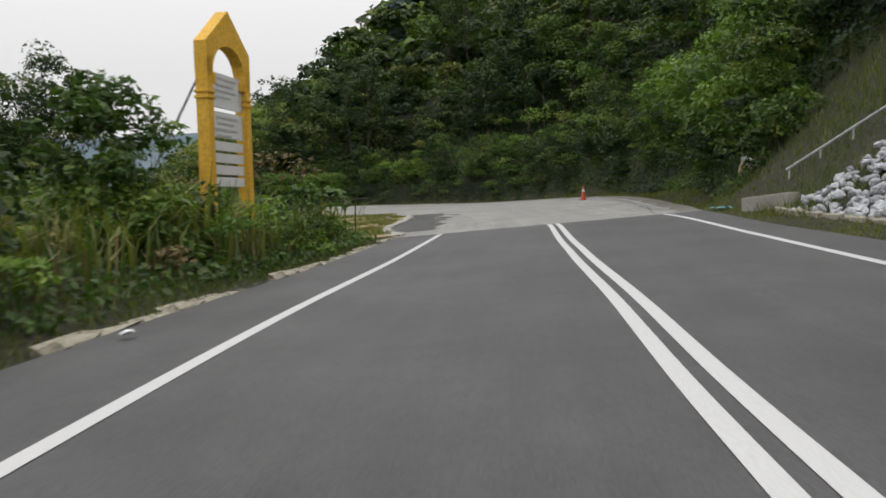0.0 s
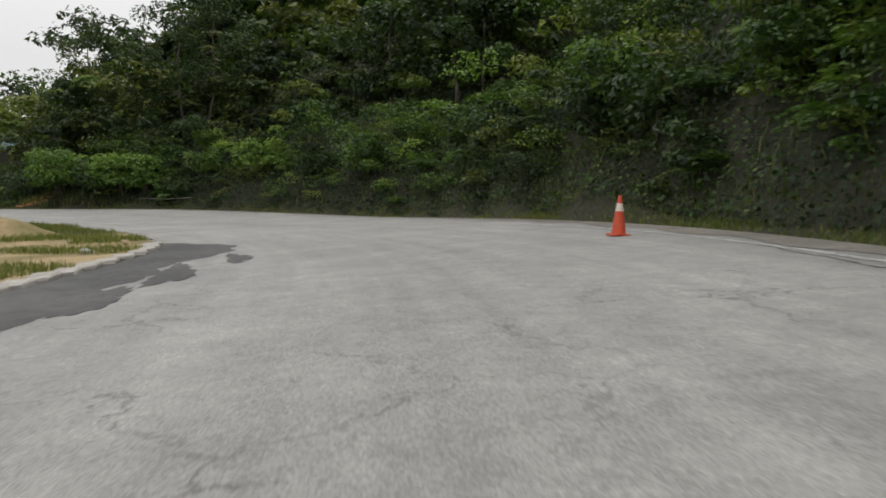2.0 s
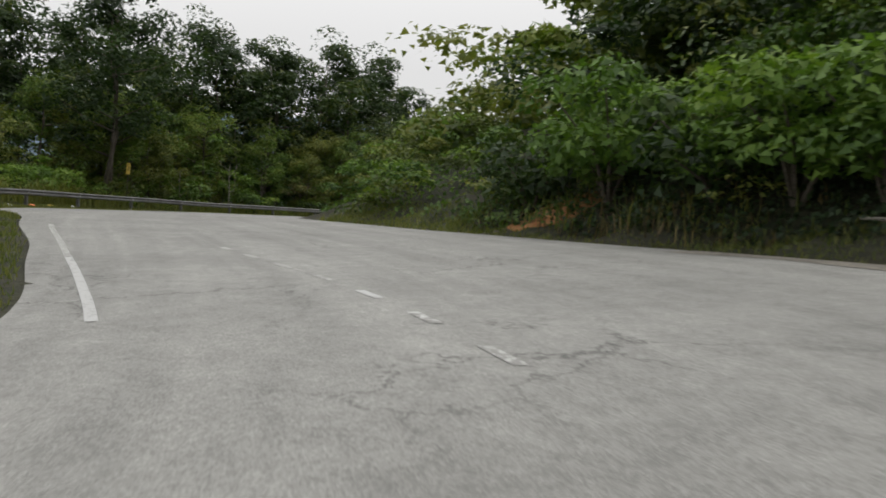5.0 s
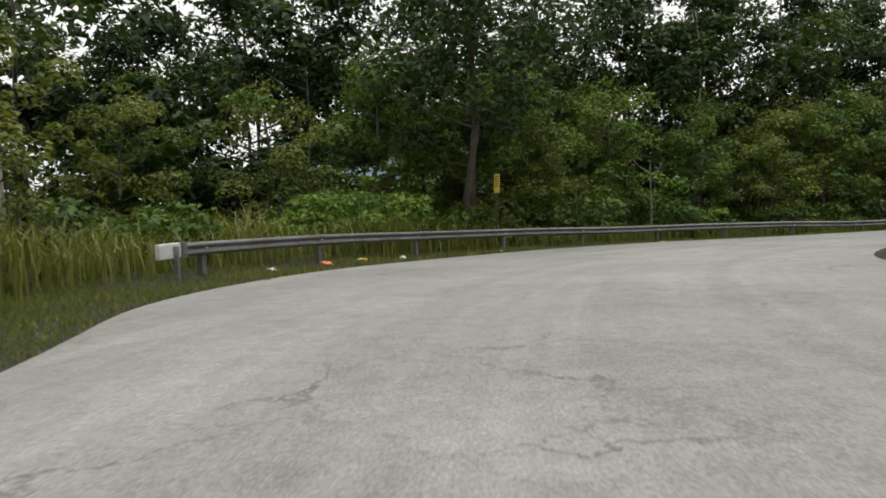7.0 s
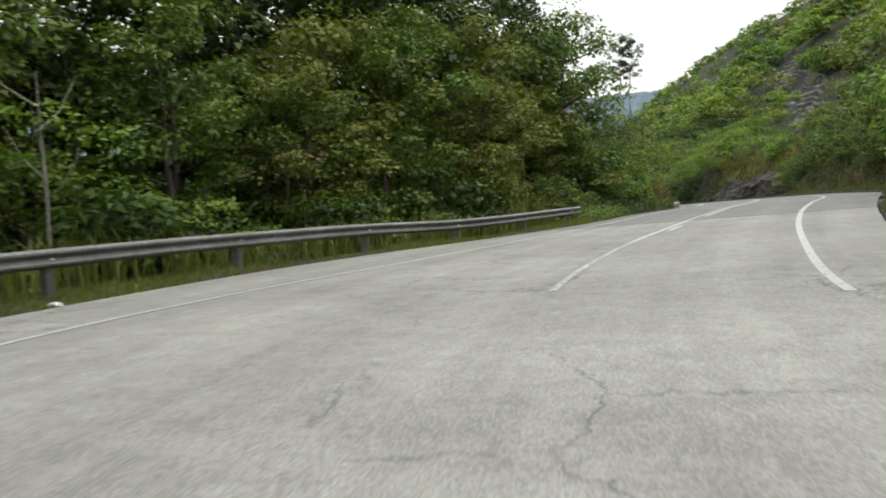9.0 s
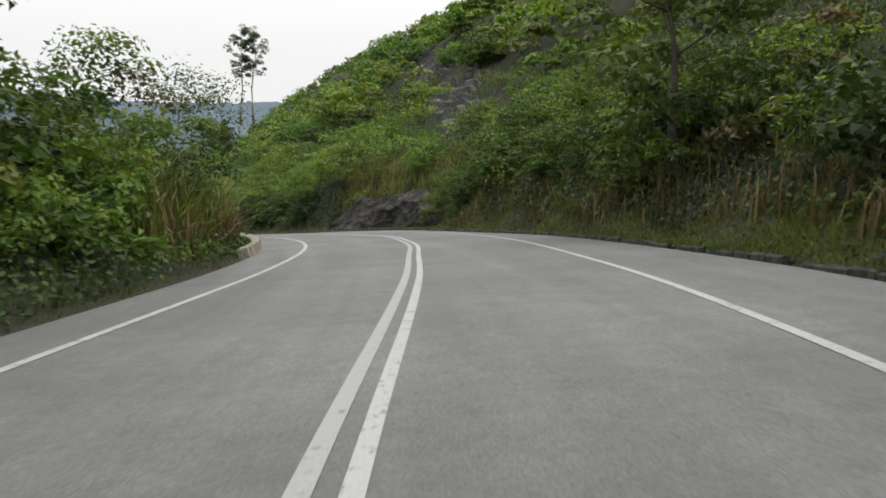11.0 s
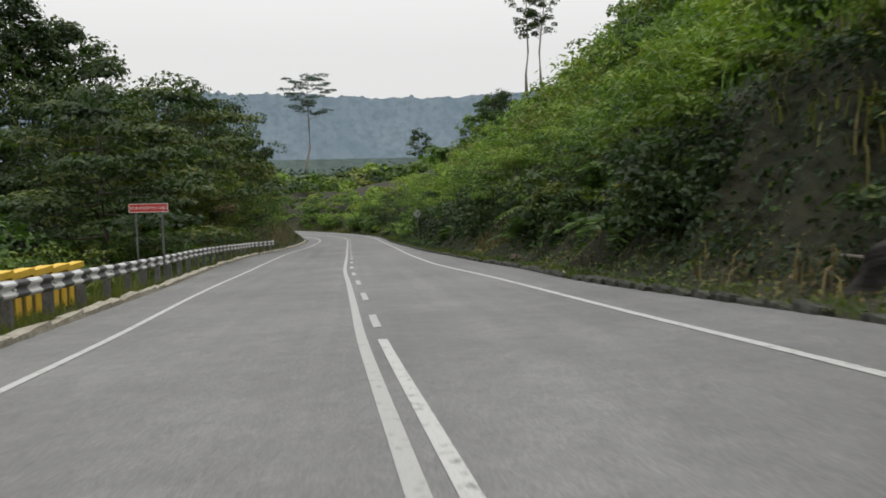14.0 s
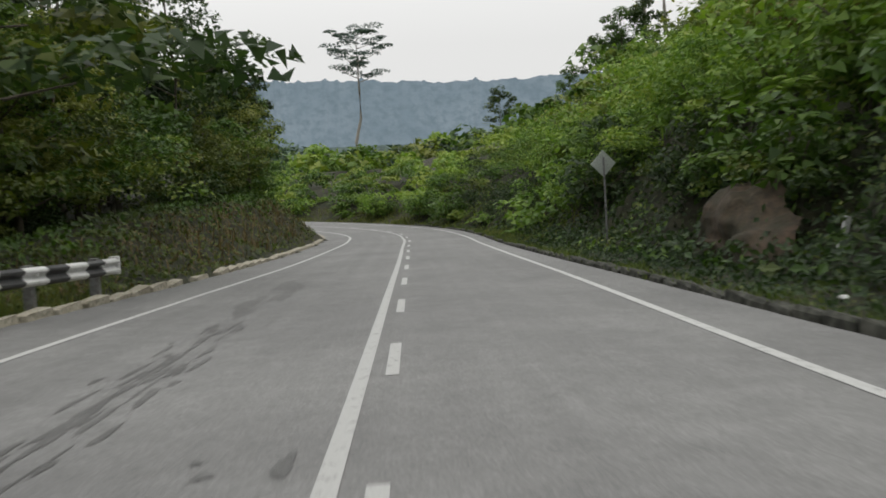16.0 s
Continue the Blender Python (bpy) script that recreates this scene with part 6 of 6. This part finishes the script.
dia = thing("warning_sign", "grey back of a diamond road sign on a post", "road sign")
dia.matrix_world = pose(-96.5, 236.6, -7.6, 0, -2, math.degrees(heading(309)) - 90 + 10)
part("plate", box((0.52, 0.02, 0.52), (0, 0, 2.42), Matrix.Rotation(radians(45), 4, "Y"), 0.006), SIGN_BACK, dia)
bm = bmesh.new()
tube(bm, [(0, -0.04, -0.5), (0, -0.04, 2.6)], [0.028, 0.028], 8)
part("post", bm, STEEL, dia)

# the yellow arch with its boards
arch = thing("information_arch", "yellow pointed arch holding white information boards", "signboard")
arch.matrix_world = pose(-4.74, 17.7, 0.25, 0, 0, math.degrees(math.atan2(2.03, 0.38)))
W2, TH = 0.93, 0.28
for sgn in (-1, 1):
    bm = box((0.24, TH, 3.9), (sgn * W2, 0, 1.75), None, 0.015)
    part("pillar", bm, YELLOW, arch)
    for h in (2.86, 2.98):
        part("ring", box((0.30, TH + 0.06, 0.06), (sgn * W2, 0, h), None, 0.015), YELLOW, arch)
    part("corbel", box((0.12, TH + 0.02, 0.22), (sgn * (W2 - 0.2), 0, 3.28), None, 0.02), YELLOW, arch)
bm = bmesh.new()
outer = [(-1.06, 3.55), (-1.06, 4.02), (0.0, 4.82), (1.06, 4.02), (1.06, 3.55)]
inner = [(0.80 * math.cos(a), 3.3 + 0.75 * math.sin(a) ** 0.85) for a in (math.pi * k / 12 for k in range(13))]
loop = outer + [(1.05, 3.3)] + inner + [(-1.05, 3.3)]
front = [bm.verts.new((x, -TH / 2, z)) for x, z in loop]
face = bm.faces.new(front)
ext = bmesh.ops.extrude_face_region(bm, geom=[face])
bmesh.ops.translate(bm, verts=[v for v in ext["geom"] if isinstance(v, bmesh.types.BMVert)], vec=(0, TH, 0))
bmesh.ops.recalc_face_normals(bm, faces=bm.faces)
part("pointed_top", bm, YELLOW, arch)
for k, (z0, z1) in enumerate(((2.70, 3.45), (2.06, 2.62), (1.78, 1.98), (1.52, 1.72), (1.26, 1.46), (1.0, 1.2))):
    b = part("board", box((1.62, 0.05, z1 - z0), (0, 0.0, (z0 + z1) / 2), None, 0.006), BOARD, arch)
    rows = 4 if z1 - z0 > 0.4 else 0
    for q in range(rows):
        w = (1.0, 0.8, 1.2, 0.7)[q]
        part("text_bar", box((w, 0.006, 0.05), (-0.05 * q, -0.03, z1 - 0.12 - 0.13 * q), None, 0), INK, b)
bm = bmesh.new()
tube(bm, [(-W2, 0.1, 3.35), (-W2 - 0.9, 1.5, 0.0)], [0.03, 0.03], 6)
part("brace", bm, STEEL, arch)

# ---- traffic cone ----
cone = thing("traffic_cone", "orange plastic traffic cone with a pale band", "traffic cone")
cone.matrix_world = pose(*road_at(88.2, 5.62, 0.002), 0, 0, 20)
part("base", box((0.37, 0.37, 0.04), (0, 0, 0.02), None, 0.012), CONE_ORANGE, cone)


def frustum(z0, z1, r0, r1):
    bm = bmesh.new()
    tube(bm, [(0, 0, z0), (0, 0, z1)], [r0, r1], 20)
    return bm


part("body", frustum(0.04, 0.50, 0.148, 0.085), CONE_ORANGE, cone, smooth=False)
part("band", frustum(0.50, 0.66, 0.088, 0.058), CONE_BAND, cone)
part("tip", frustum(0.66, 0.82, 0.056, 0.032), CONE_ORANGE, cone)


# ---- stones ----
def stone_mesh(name, seed, mat, sub=2, jag=0.28):
    r = random.Random(seed)
    bm = bmesh.new()
    bmesh.ops.create_icosphere(bm, subdivisions=1 if sub < 2 else 2, radius=0.5)
    for v in bm.verts:
        v.co *= 1 + r.uniform(-jag, jag)
        v.co.z *= 0.72
    for _ in range(4):
        n = Vector((r.uniform(-1, 1), r.uniform(-1, 1), r.uniform(-1, 1))).normalized()
        bmesh.ops.bisect_plane(bm, geom=bm.verts[:] + bm.edges[:] + bm.faces[:], plane_co=n * 0.36, plane_no=n, clear_outer=True)
        bmesh.ops.holes_fill(bm, edges=bm.edges[:], sides=0)
    me = bpy.data.meshes.new(name)
    bm.to_mesh(me)
    bm.free()
    me.materials.append(mat)
    return me


random.seed(9)
stones = [stone_mesh("stone", 40 + k, RUBBLE, 1) for k in range(6)]
pile = thing("stone_pile", "heap of broken white granite blocks on the slope", "stone pile")
for k in range(290):
    s, u = 47 + 12.6 * random.random(), random.random() ** 0.9
    lat = float(EDGE_R(s)) + 0.95 + 2.7 * u
    p = spot(s, lat, 0.02 + 0.30 * random.random())
    ob = new("stone", random.choice(stones))
    ob.parent = pile
    g = random.uniform(0.18, 0.36)
    ob.matrix_basis = pose(*p, random.uniform(-50, 50), random.uniform(-50, 50), random.uniform(0, 360)) @ Matrix.Diagonal((g, g * random.uniform(0.6, 1.0), g * random.uniform(0.5, 0.9), 1))

vs, fs, base = [], [], 0
for k in range(650):
    s, u = 46.5 + 13.2 * random.random(), random.random()
    p = spot(s, float(EDGE_R(s)) + 0.85 + 2.9 * u, 0.02 + 0.16 * random.random())
    g = random.uniform(0.16, 0.34)
    m = pose(*p, random.uniform(-60, 60), random.uniform(-60, 60), random.uniform(0, 360)) @ Matrix.Diagonal((g, g * random.uniform(0.6, 1.0), g * random.uniform(0.5, 0.9), 1))
    q = random.choice(stones)
    vs.extend((m @ v.co)[:] for v in q.vertices)
    q.calc_loop_triangles()
    fs.extend(tuple(i + base for i in f.vertices) for f in q.loop_triangles)
    base += len(q.vertices)
ob = new("stone_fill", quick_mesh("stone_fill", np.array(vs), np.array(fs), RUBBLE))
ob.parent = pile
tagged(ob, "small broken granite between the larger blocks", kind="stuff")

t = thing("concrete_block", "broken grey concrete kerb block on the verge", "concrete block")
bm = box((2.1, 0.34, 0.42), (0, 0, 0.2), None, 0.03)
part("body", bm, CONCRETE, t)
p = spot(61.6, 6.0)
t.matrix_world = pose(p.x, p.y, p.z - 0.03, 0, 4, math.degrees(heading(61)) + 18)
t = thing("tarpaulin", "crumpled teal plastic sheet on the grass", "plastic sheet")
bm = bmesh.new()
bmesh.ops.create_grid(bm, x_segments=10, y_segments=8, size=0.5)
for v in bm.verts:
    v.co.z = 0.05 + 0.05 * math.sin(v.co.x * 13) * math.cos(v.co.y * 11)
bmesh.ops.solidify(bm, geom=bm.faces[:], thickness=0.01)
part("sheet", bm, TARP, t)
t.matrix_world = pose(*spot(64.2, 5.6, -0.02), 0, 0, 40) @ Matrix.Diagonal((1.2, 0.5, 1, 1))

boulder = thing("boulder", "buff boulder with a white cloth on it", "boulder")
ob = new("rock", stone_mesh("rock", 71, ROCK_PALE, 2, 0.16))
ob.parent = boulder
ob.matrix_basis = Matrix.Diagonal((1.0, 0.8, 1.2, 1))
bm = bmesh.new()
bmesh.ops.create_grid(bm, x_segments=8, y_segments=8, size=0.42)
for v in bm.verts:
    v.co.z = 0.06 * math.sin(v.co.x * 9) * math.cos(v.co.y * 8) - 0.5 * v.co.x
bmesh.ops.solidify(bm, geom=bm.faces[:], thickness=0.012)
ob = part("cloth", bm, LITTER_WHITE, boulder, "torn white sheet")
ob.matrix_basis = pose(-0.25, -0.35, 0.05, 25, 20, 30)
boulder.matrix_world = pose(10.6, 27.2, 1.62, 0, 0, 10)

hand = thing("handrail", "grey steel pipe handrail climbing the slope", "handrail")
ra, rb = Vector((9.35, 21.6, 1.42)), Vector((12.5, 18.9, 4.0))
bm = bmesh.new()
tube(bm, [ra, rb], [0.035, 0.035], 8)
part("pipe", bm, RAIL_GREY, hand)
for k in range(6):
    q = ra.lerp(rb, 0.02 + 0.19 * k)
    g = float(ground_at([q.x], [q.y])[0][0])
    bm = bmesh.new()
    tube(bm, [(q.x, q.y, min(g, q.z - 0.75) - 0.1), (q.x, q.y, q.z)], [0.028, 0.028], 6)
    part("post", bm, RAIL_GREY, hand)


# ---- the sandy lay-by ----
def mound(name, label, s, lat, rx, ry, h, seed, mat):
    r = np.random.default_rng(seed)
    n = 40
    c = spot(s, lat)
    g = np.linspace(-1, 1, n)
    X, Y = np.meshgrid(g * rx, g * ry)
    x, y = c.x + X.ravel(), c.y + Y.ravel()
    gz = ground_at(x, y)[0]
    d = np.hypot(X / rx, Y / ry).ravel()
    k = np.clip(1 - d, 0, 1)
    lump = 0.5 + 0.5 * np.sin(x * 1.1 + seed) * np.cos(y * 0.9) + 0.25 * np.sin(x * 2.7) * np.sin(y * 3.1)
    z = gz + h * (k**0.8) * (0.55 + 0.5 * lump) - 0.12 * (d > 0.97) + 0.02
    ids = np.arange(n * n).reshape(n, n)
    f = np.stack([ids[:-1, :-1].ravel(), ids[:-1, 1:].ravel(), ids[1:, 1:].ravel(), ids[1:, :-1].ravel()], -1)
    return tagged(new(name, quick_mesh(name, np.stack([x, y, z], -1), f, mat, smooth=True)), label, "sand mound")


ob = new("lay_by", ribbon("lay_by", 65, 108, lambda s: EDGE_L(s) - np.interp(s, [65, 72, 100, 108], [4, 16, 14, 9]), lambda s: EDGE_L(s) - 0.3, SAND, 0.07, 1.0, 14, thick=0.3))
tagged(ob, "bare yellow sandy ground with tufts of grass", "sand", kind="structure")
mound("sand_mound", "long low heap of yellow sandy soil", 112.5, -15.5, 9.0, 6.0, 1.9, 2, SAND)
mound("sand_mound", "small heap of yellow sandy soil", 108.5, -7.9, 2.6, 2.2, 1.0, 6, SAND)
random.seed(31)
for k in range(16):
    s = 72 + 34 * random.random()
    ob = new("rock", stone_mesh("rock", 300 + k, random.choice((RUBBLE, ROCK_PALE, ROCK_PALE)), 1))
    p = Vector(road_at(s, float(EDGE_L(s)) - 0.8 - 5.5 * random.random(), 0.12))
    g = random.uniform(0.12, 0.45)
    ob.matrix_world = pose(*p, random.uniform(-30, 30), random.uniform(-30, 30), random.uniform(0, 360)) @ Matrix.Diagonal((g * 1.3, g, g * 0.8, 1))
    tagged(ob, "small loose rock lying on the sandy ground", "rock", "lay-by rocks")
pole = thing("pole", "long thin pale pole lying across the bushes", "pole")
bm = bmesh.new()
pole_line = [Vector((-12.5, 91.7, 0.85)), Vector((-10.4, 90.6, 0.86)), Vector((-8.3, 89.4, 1.02))]
tube(bm, pole_line, [0.035, 0.03, 0.02], 6)
part("shaft", bm, BARK_PALE, pole)
for q in (0.1, 0.85):
    b = pole_line[0].lerp(pole_line[2], q)
    bm = bmesh.new()
    g = float(ground_at([b.x], [b.y])[0][0])
    tube(bm, [(b.x, b.y, min(g, b.z) - 0.25), (b.x, b.y, b.z - 0.02)], [0.02, 0.016], 5)
    part("stake", bm, BARK, pole)
mound("soil_scar", "bare orange clay patch at the slope's foot", 138.0, 9.5, 1.5, 0.9, 0.16, 4, RED_SOIL)


# ---- rock faces ----
def rock_face(name, label, s0, s1, u0, height, depth, seed, batter=0.7, mat=ROCK):
    """Bare rock leaning against the slope, worn into lumps and broken along its beds."""
    n, m = int((s1 - s0) / 0.11), 60
    s = np.linspace(s0, s1, n)
    t = np.linspace(0, 1, m)
    prof = height * np.clip(np.minimum(np.minimum((s - s0) * 0.7, s1 - s) / min(2.2, (s1 - s0) * 0.4), 1) ** 0.45, 0.02, 1) * (0.94 + 0.06 * np.sin(s * 0.7)) * (1 - 0.9 / (s1 - s0) * np.abs(np.sin(s * 2.1 + seed)))
    S, Tt = np.meshgrid(s, t, indexing="ij")
    H = prof[:, None] * Tt
    lump = np.array([noise.fractal(Vector((a * 0.42, b * 0.6, seed * 3.1)), 1.0, 2.1, 4) for a, b in zip(S.ravel(), H.ravel())]).reshape(S.shape)
    warp = np.array([noise.noise(Vector((a * 0.8, b * 0.9, seed * 7.7))) for a, b in zip(S.ravel(), H.ravel())]).reshape(S.shape)
    level = (H + 0.10 * S + 0.5 * warp) * 1.25
    bed = level - np.floor(level)
    U = u0 + batter * H + 0.30 * (Tt ** 4) * height * 0.5 - (0.10 + 0.16 * np.clip(lump + 0.3, 0, 1)) * bed ** 3 * np.clip(Tt * 4, 0, 1) - lump * depth
    v = road_at(S, EDGE_R(S) + U, 0.0)
    v[..., 2] += H - 0.3
    v = v.reshape(-1, 3)
    ids = np.arange(n * m).reshape(n, m)
    f = np.stack([ids[:-1, :-1].ravel(), ids[1:, :-1].ravel(), ids[1:, 1:].ravel(), ids[:-1, 1:].ravel()], -1)
    return tagged(new(name, quick_mesh(name, v, f, mat, smooth=True)), label, "rock face")


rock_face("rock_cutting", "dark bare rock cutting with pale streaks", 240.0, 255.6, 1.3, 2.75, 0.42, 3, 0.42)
rock_face("mossy_rock", "dark rock outcrop under hanging ferns", 300.9, 305.3, 1.8, 2.7, 0.45, 5, 0.25, ROCK_MOSS)
rock_face("mossy_rock", "dark rock outcrop under hanging ferns", 283.2, 284.5, 0.95, 2.0, 0.22, 8, 0.12, ROCK_MOSS)


def slab(name, label, s0, s1, u0, u1, seed):
    """Bare rock on the upper slope, stepped along its beds, with a ragged rim that runs under the scrub."""
    n, m = 190, 60
    S, U = np.meshgrid(np.linspace(s0, s1, n), np.linspace(u0, u1, m), indexing="ij")
    shift = 0.41 * (S - s0)
    p = road_at(S, EDGE_R(S) + U + shift)
    z = ground_at(p[..., 0], p[..., 1])[0].reshape(S.shape)
    rim = np.array([noise.fractal(Vector((a * 0.16, b * 0.35, seed)), 1.0, 2.0, 4) for a, b in zip(S.ravel(), U.ravel())]).reshape(S.shape)
    fine = np.array([noise.noise(Vector((a * 0.9, b * 1.3, seed + 5))) for a, b in zip(S.ravel(), U.ravel())]).reshape(S.shape)
    edge = np.minimum.reduce([(S - s0) * 0.5, (s1 - S) * 0.5, (U - u0) * 1.2, (u1 - U) * 1.2]) + 1.6 * rim - 0.7
    step = (z + 0.06 * S + 0.35 * fine) * 1.5
    z = z + np.clip(edge * 0.7, -0.8, 0.6) + 0.42 * (np.round(step) - step) + 0.18 * fine - 0.15
    v = np.stack([p[..., 0], p[..., 1], z], -1).reshape(-1, 3)
    ids = np.arange(n * m).reshape(n, m)
    f = np.stack([ids[:-1, :-1].ravel(), ids[1:, :-1].ravel(), ids[1:, 1:].ravel(), ids[:-1, 1:].ravel()], -1)
    return tagged(new(name, quick_mesh(name, v, f, ROCK_GREY)), label, "rock face")


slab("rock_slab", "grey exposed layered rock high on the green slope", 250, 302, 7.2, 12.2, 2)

# ---- small things ----
litter = [("plastic_bag", LITTER_WHITE, 166, -8.7), ("plastic_bag", LITTER_YELLOW, 164.5, -8.9), ("plastic_wrapper", LITTER_ORANGE, 163.2, -9.0), ("plastic_bag", LITTER_WHITE, 161.0, -8.7), ("plastic_bag", LITTER_WHITE, 178.5, -7.6),
          ("paper_scrap", LITTER_WHITE, 170.5, -8.6), ("paper_scrap", LITTER_WHITE, 47.3, -3.72), ("paper_scrap", LITTER_WHITE, 297.4, 4.9), ("paper_scrap", LITTER_WHITE, 263.5, 4.6)]
for k, (name, mat, s, lat) in enumerate(litter):
    ob = new(name, stone_mesh(name, 200 + k, mat, 2, 0.34))
    g = 0.26 if "bag" in name else (0.34 if "wrapper" in name else 0.13)
    p = spot(s, lat)
    if lat > float(EDGE_L(s)) and lat < float(EDGE_R(s)):
        p = Vector(road_at(s, lat, 0.02))
    ob.matrix_world = pose(p.x, p.y, p.z + 0.05, 12, 8, 40 * k) @ Matrix.Diagonal((g * 1.3, g * 0.8, g * 0.55, 1))
    tagged(ob, {"plastic_bag": "crumpled thin plastic bag lying in the grass", "plastic_wrapper": "crumpled orange plastic wrapper lying in the grass", "paper_scrap": "small white scrap lying by the road"}[name], "litter")
mark = thing("marker_post", "short white marker post on the verge", "marker post")
part("post", box((0.10, 0.06, 0.55), (0, 0, 0.2), None, 0.01), RAIL_WHITE, mark)
mark.matrix_world = pose(*spot(300.5, 6.6), 0, 14, 30)

ob = new("boulder", stone_mesh("boulder", 411, ROCK_MOSS, 3, 0.2))
ob.matrix_world = pose(*road_at(270.2, float(EDGE_R(270.2)) + 0.65, 0.2), 4, -5, math.degrees(heading(270))) @ Matrix.Diagonal((0.75, 0.5, 0.26, 1))
tagged(ob, "flat mossy grey stone beside the kerb", "boulder")

# discarded boards at the foot of the rock
random.seed(61)
for k in range(6):
    x, y = -65.5 - 0.16 * k, 189.9 + 0.24 * k
    ob = part("plank", box((random.uniform(0.9, 1.6), 0.14, 0.03), (0, 0, 0), None, 0.004), PLANK)
    ob.matrix_world = pose(x, y, float(ground_at([x], [y])[0][0]) + 0.07 + 0.02 * k, random.uniform(-4, 4), random.uniform(-4, 4), math.degrees(heading(256)) + random.uniform(-28, 28))
    tagged(ob, "weathered pale board lying on the grassy verge", "plank", "discarded boards")

# ---- notice on the big tree ----
notice = thing("notice_board", "narrow yellow notice board tied to a trunk", "notice")
notice.matrix_world = pose(-59.7, 104.2, 1.3, 0, 3, math.degrees(heading(172)) - 90 + 8)
part("board", box((0.27, 0.02, 0.78), (0, 0, 0), None, 0.006), LITTER_YELLOW, notice)
for k in range(5):
    part("text_bar", box((0.2, 0.006, 0.035), (0.0, -0.013, 0.29 - 0.10 * k), None, 0), RAIL_BLACK, notice)
part("post", box((0.05, 0.05, 2.9), (0, 0.04, -0.95), None, 0.006), BARK, notice)


def bare_tree(label, height, seed):
    """A leafless sapling: a pale crooked stem with a few forked twigs."""
    r = random.Random(seed)
    t = thing("bare_tree", label, "tree", "bare saplings")
    bm = bmesh.new()
    pts = [(0, 0, -0.4), (0.05, 0.02, height * 0.4), (-0.04, 0.05, height * 0.7), (0.03, 0.0, height)]
    tube(bm, pts, [0.05, 0.04, 0.03, 0.012], 6)
    part("trunk", bm, BARK_PALE, t)
    for k in range(5):
        z = height * (0.4 + 0.11 * k)
        a = k * 2.4 + r.random()
        q = height * r.uniform(0.18, 0.3)
        bm = bmesh.new()
        tube(bm, [(0, 0, z), (math.cos(a) * q * 0.5, math.sin(a) * q * 0.5, z + q * 0.35), (math.cos(a) * q, math.sin(a) * q, z + q)], [0.022, 0.016, 0.006], 5)
        part("branch", bm, BARK_PALE, t)
    return t


for k, (s, lat, h) in enumerate(((181.5, -11.2, 4.2), (177.5, -11.6, 3.4))):
    t = bare_tree("leafless pale sapling among the bushes", h, 400 + k)
    t.matrix_world = pose(*spot(s, lat), 0, 0, 70 * k)
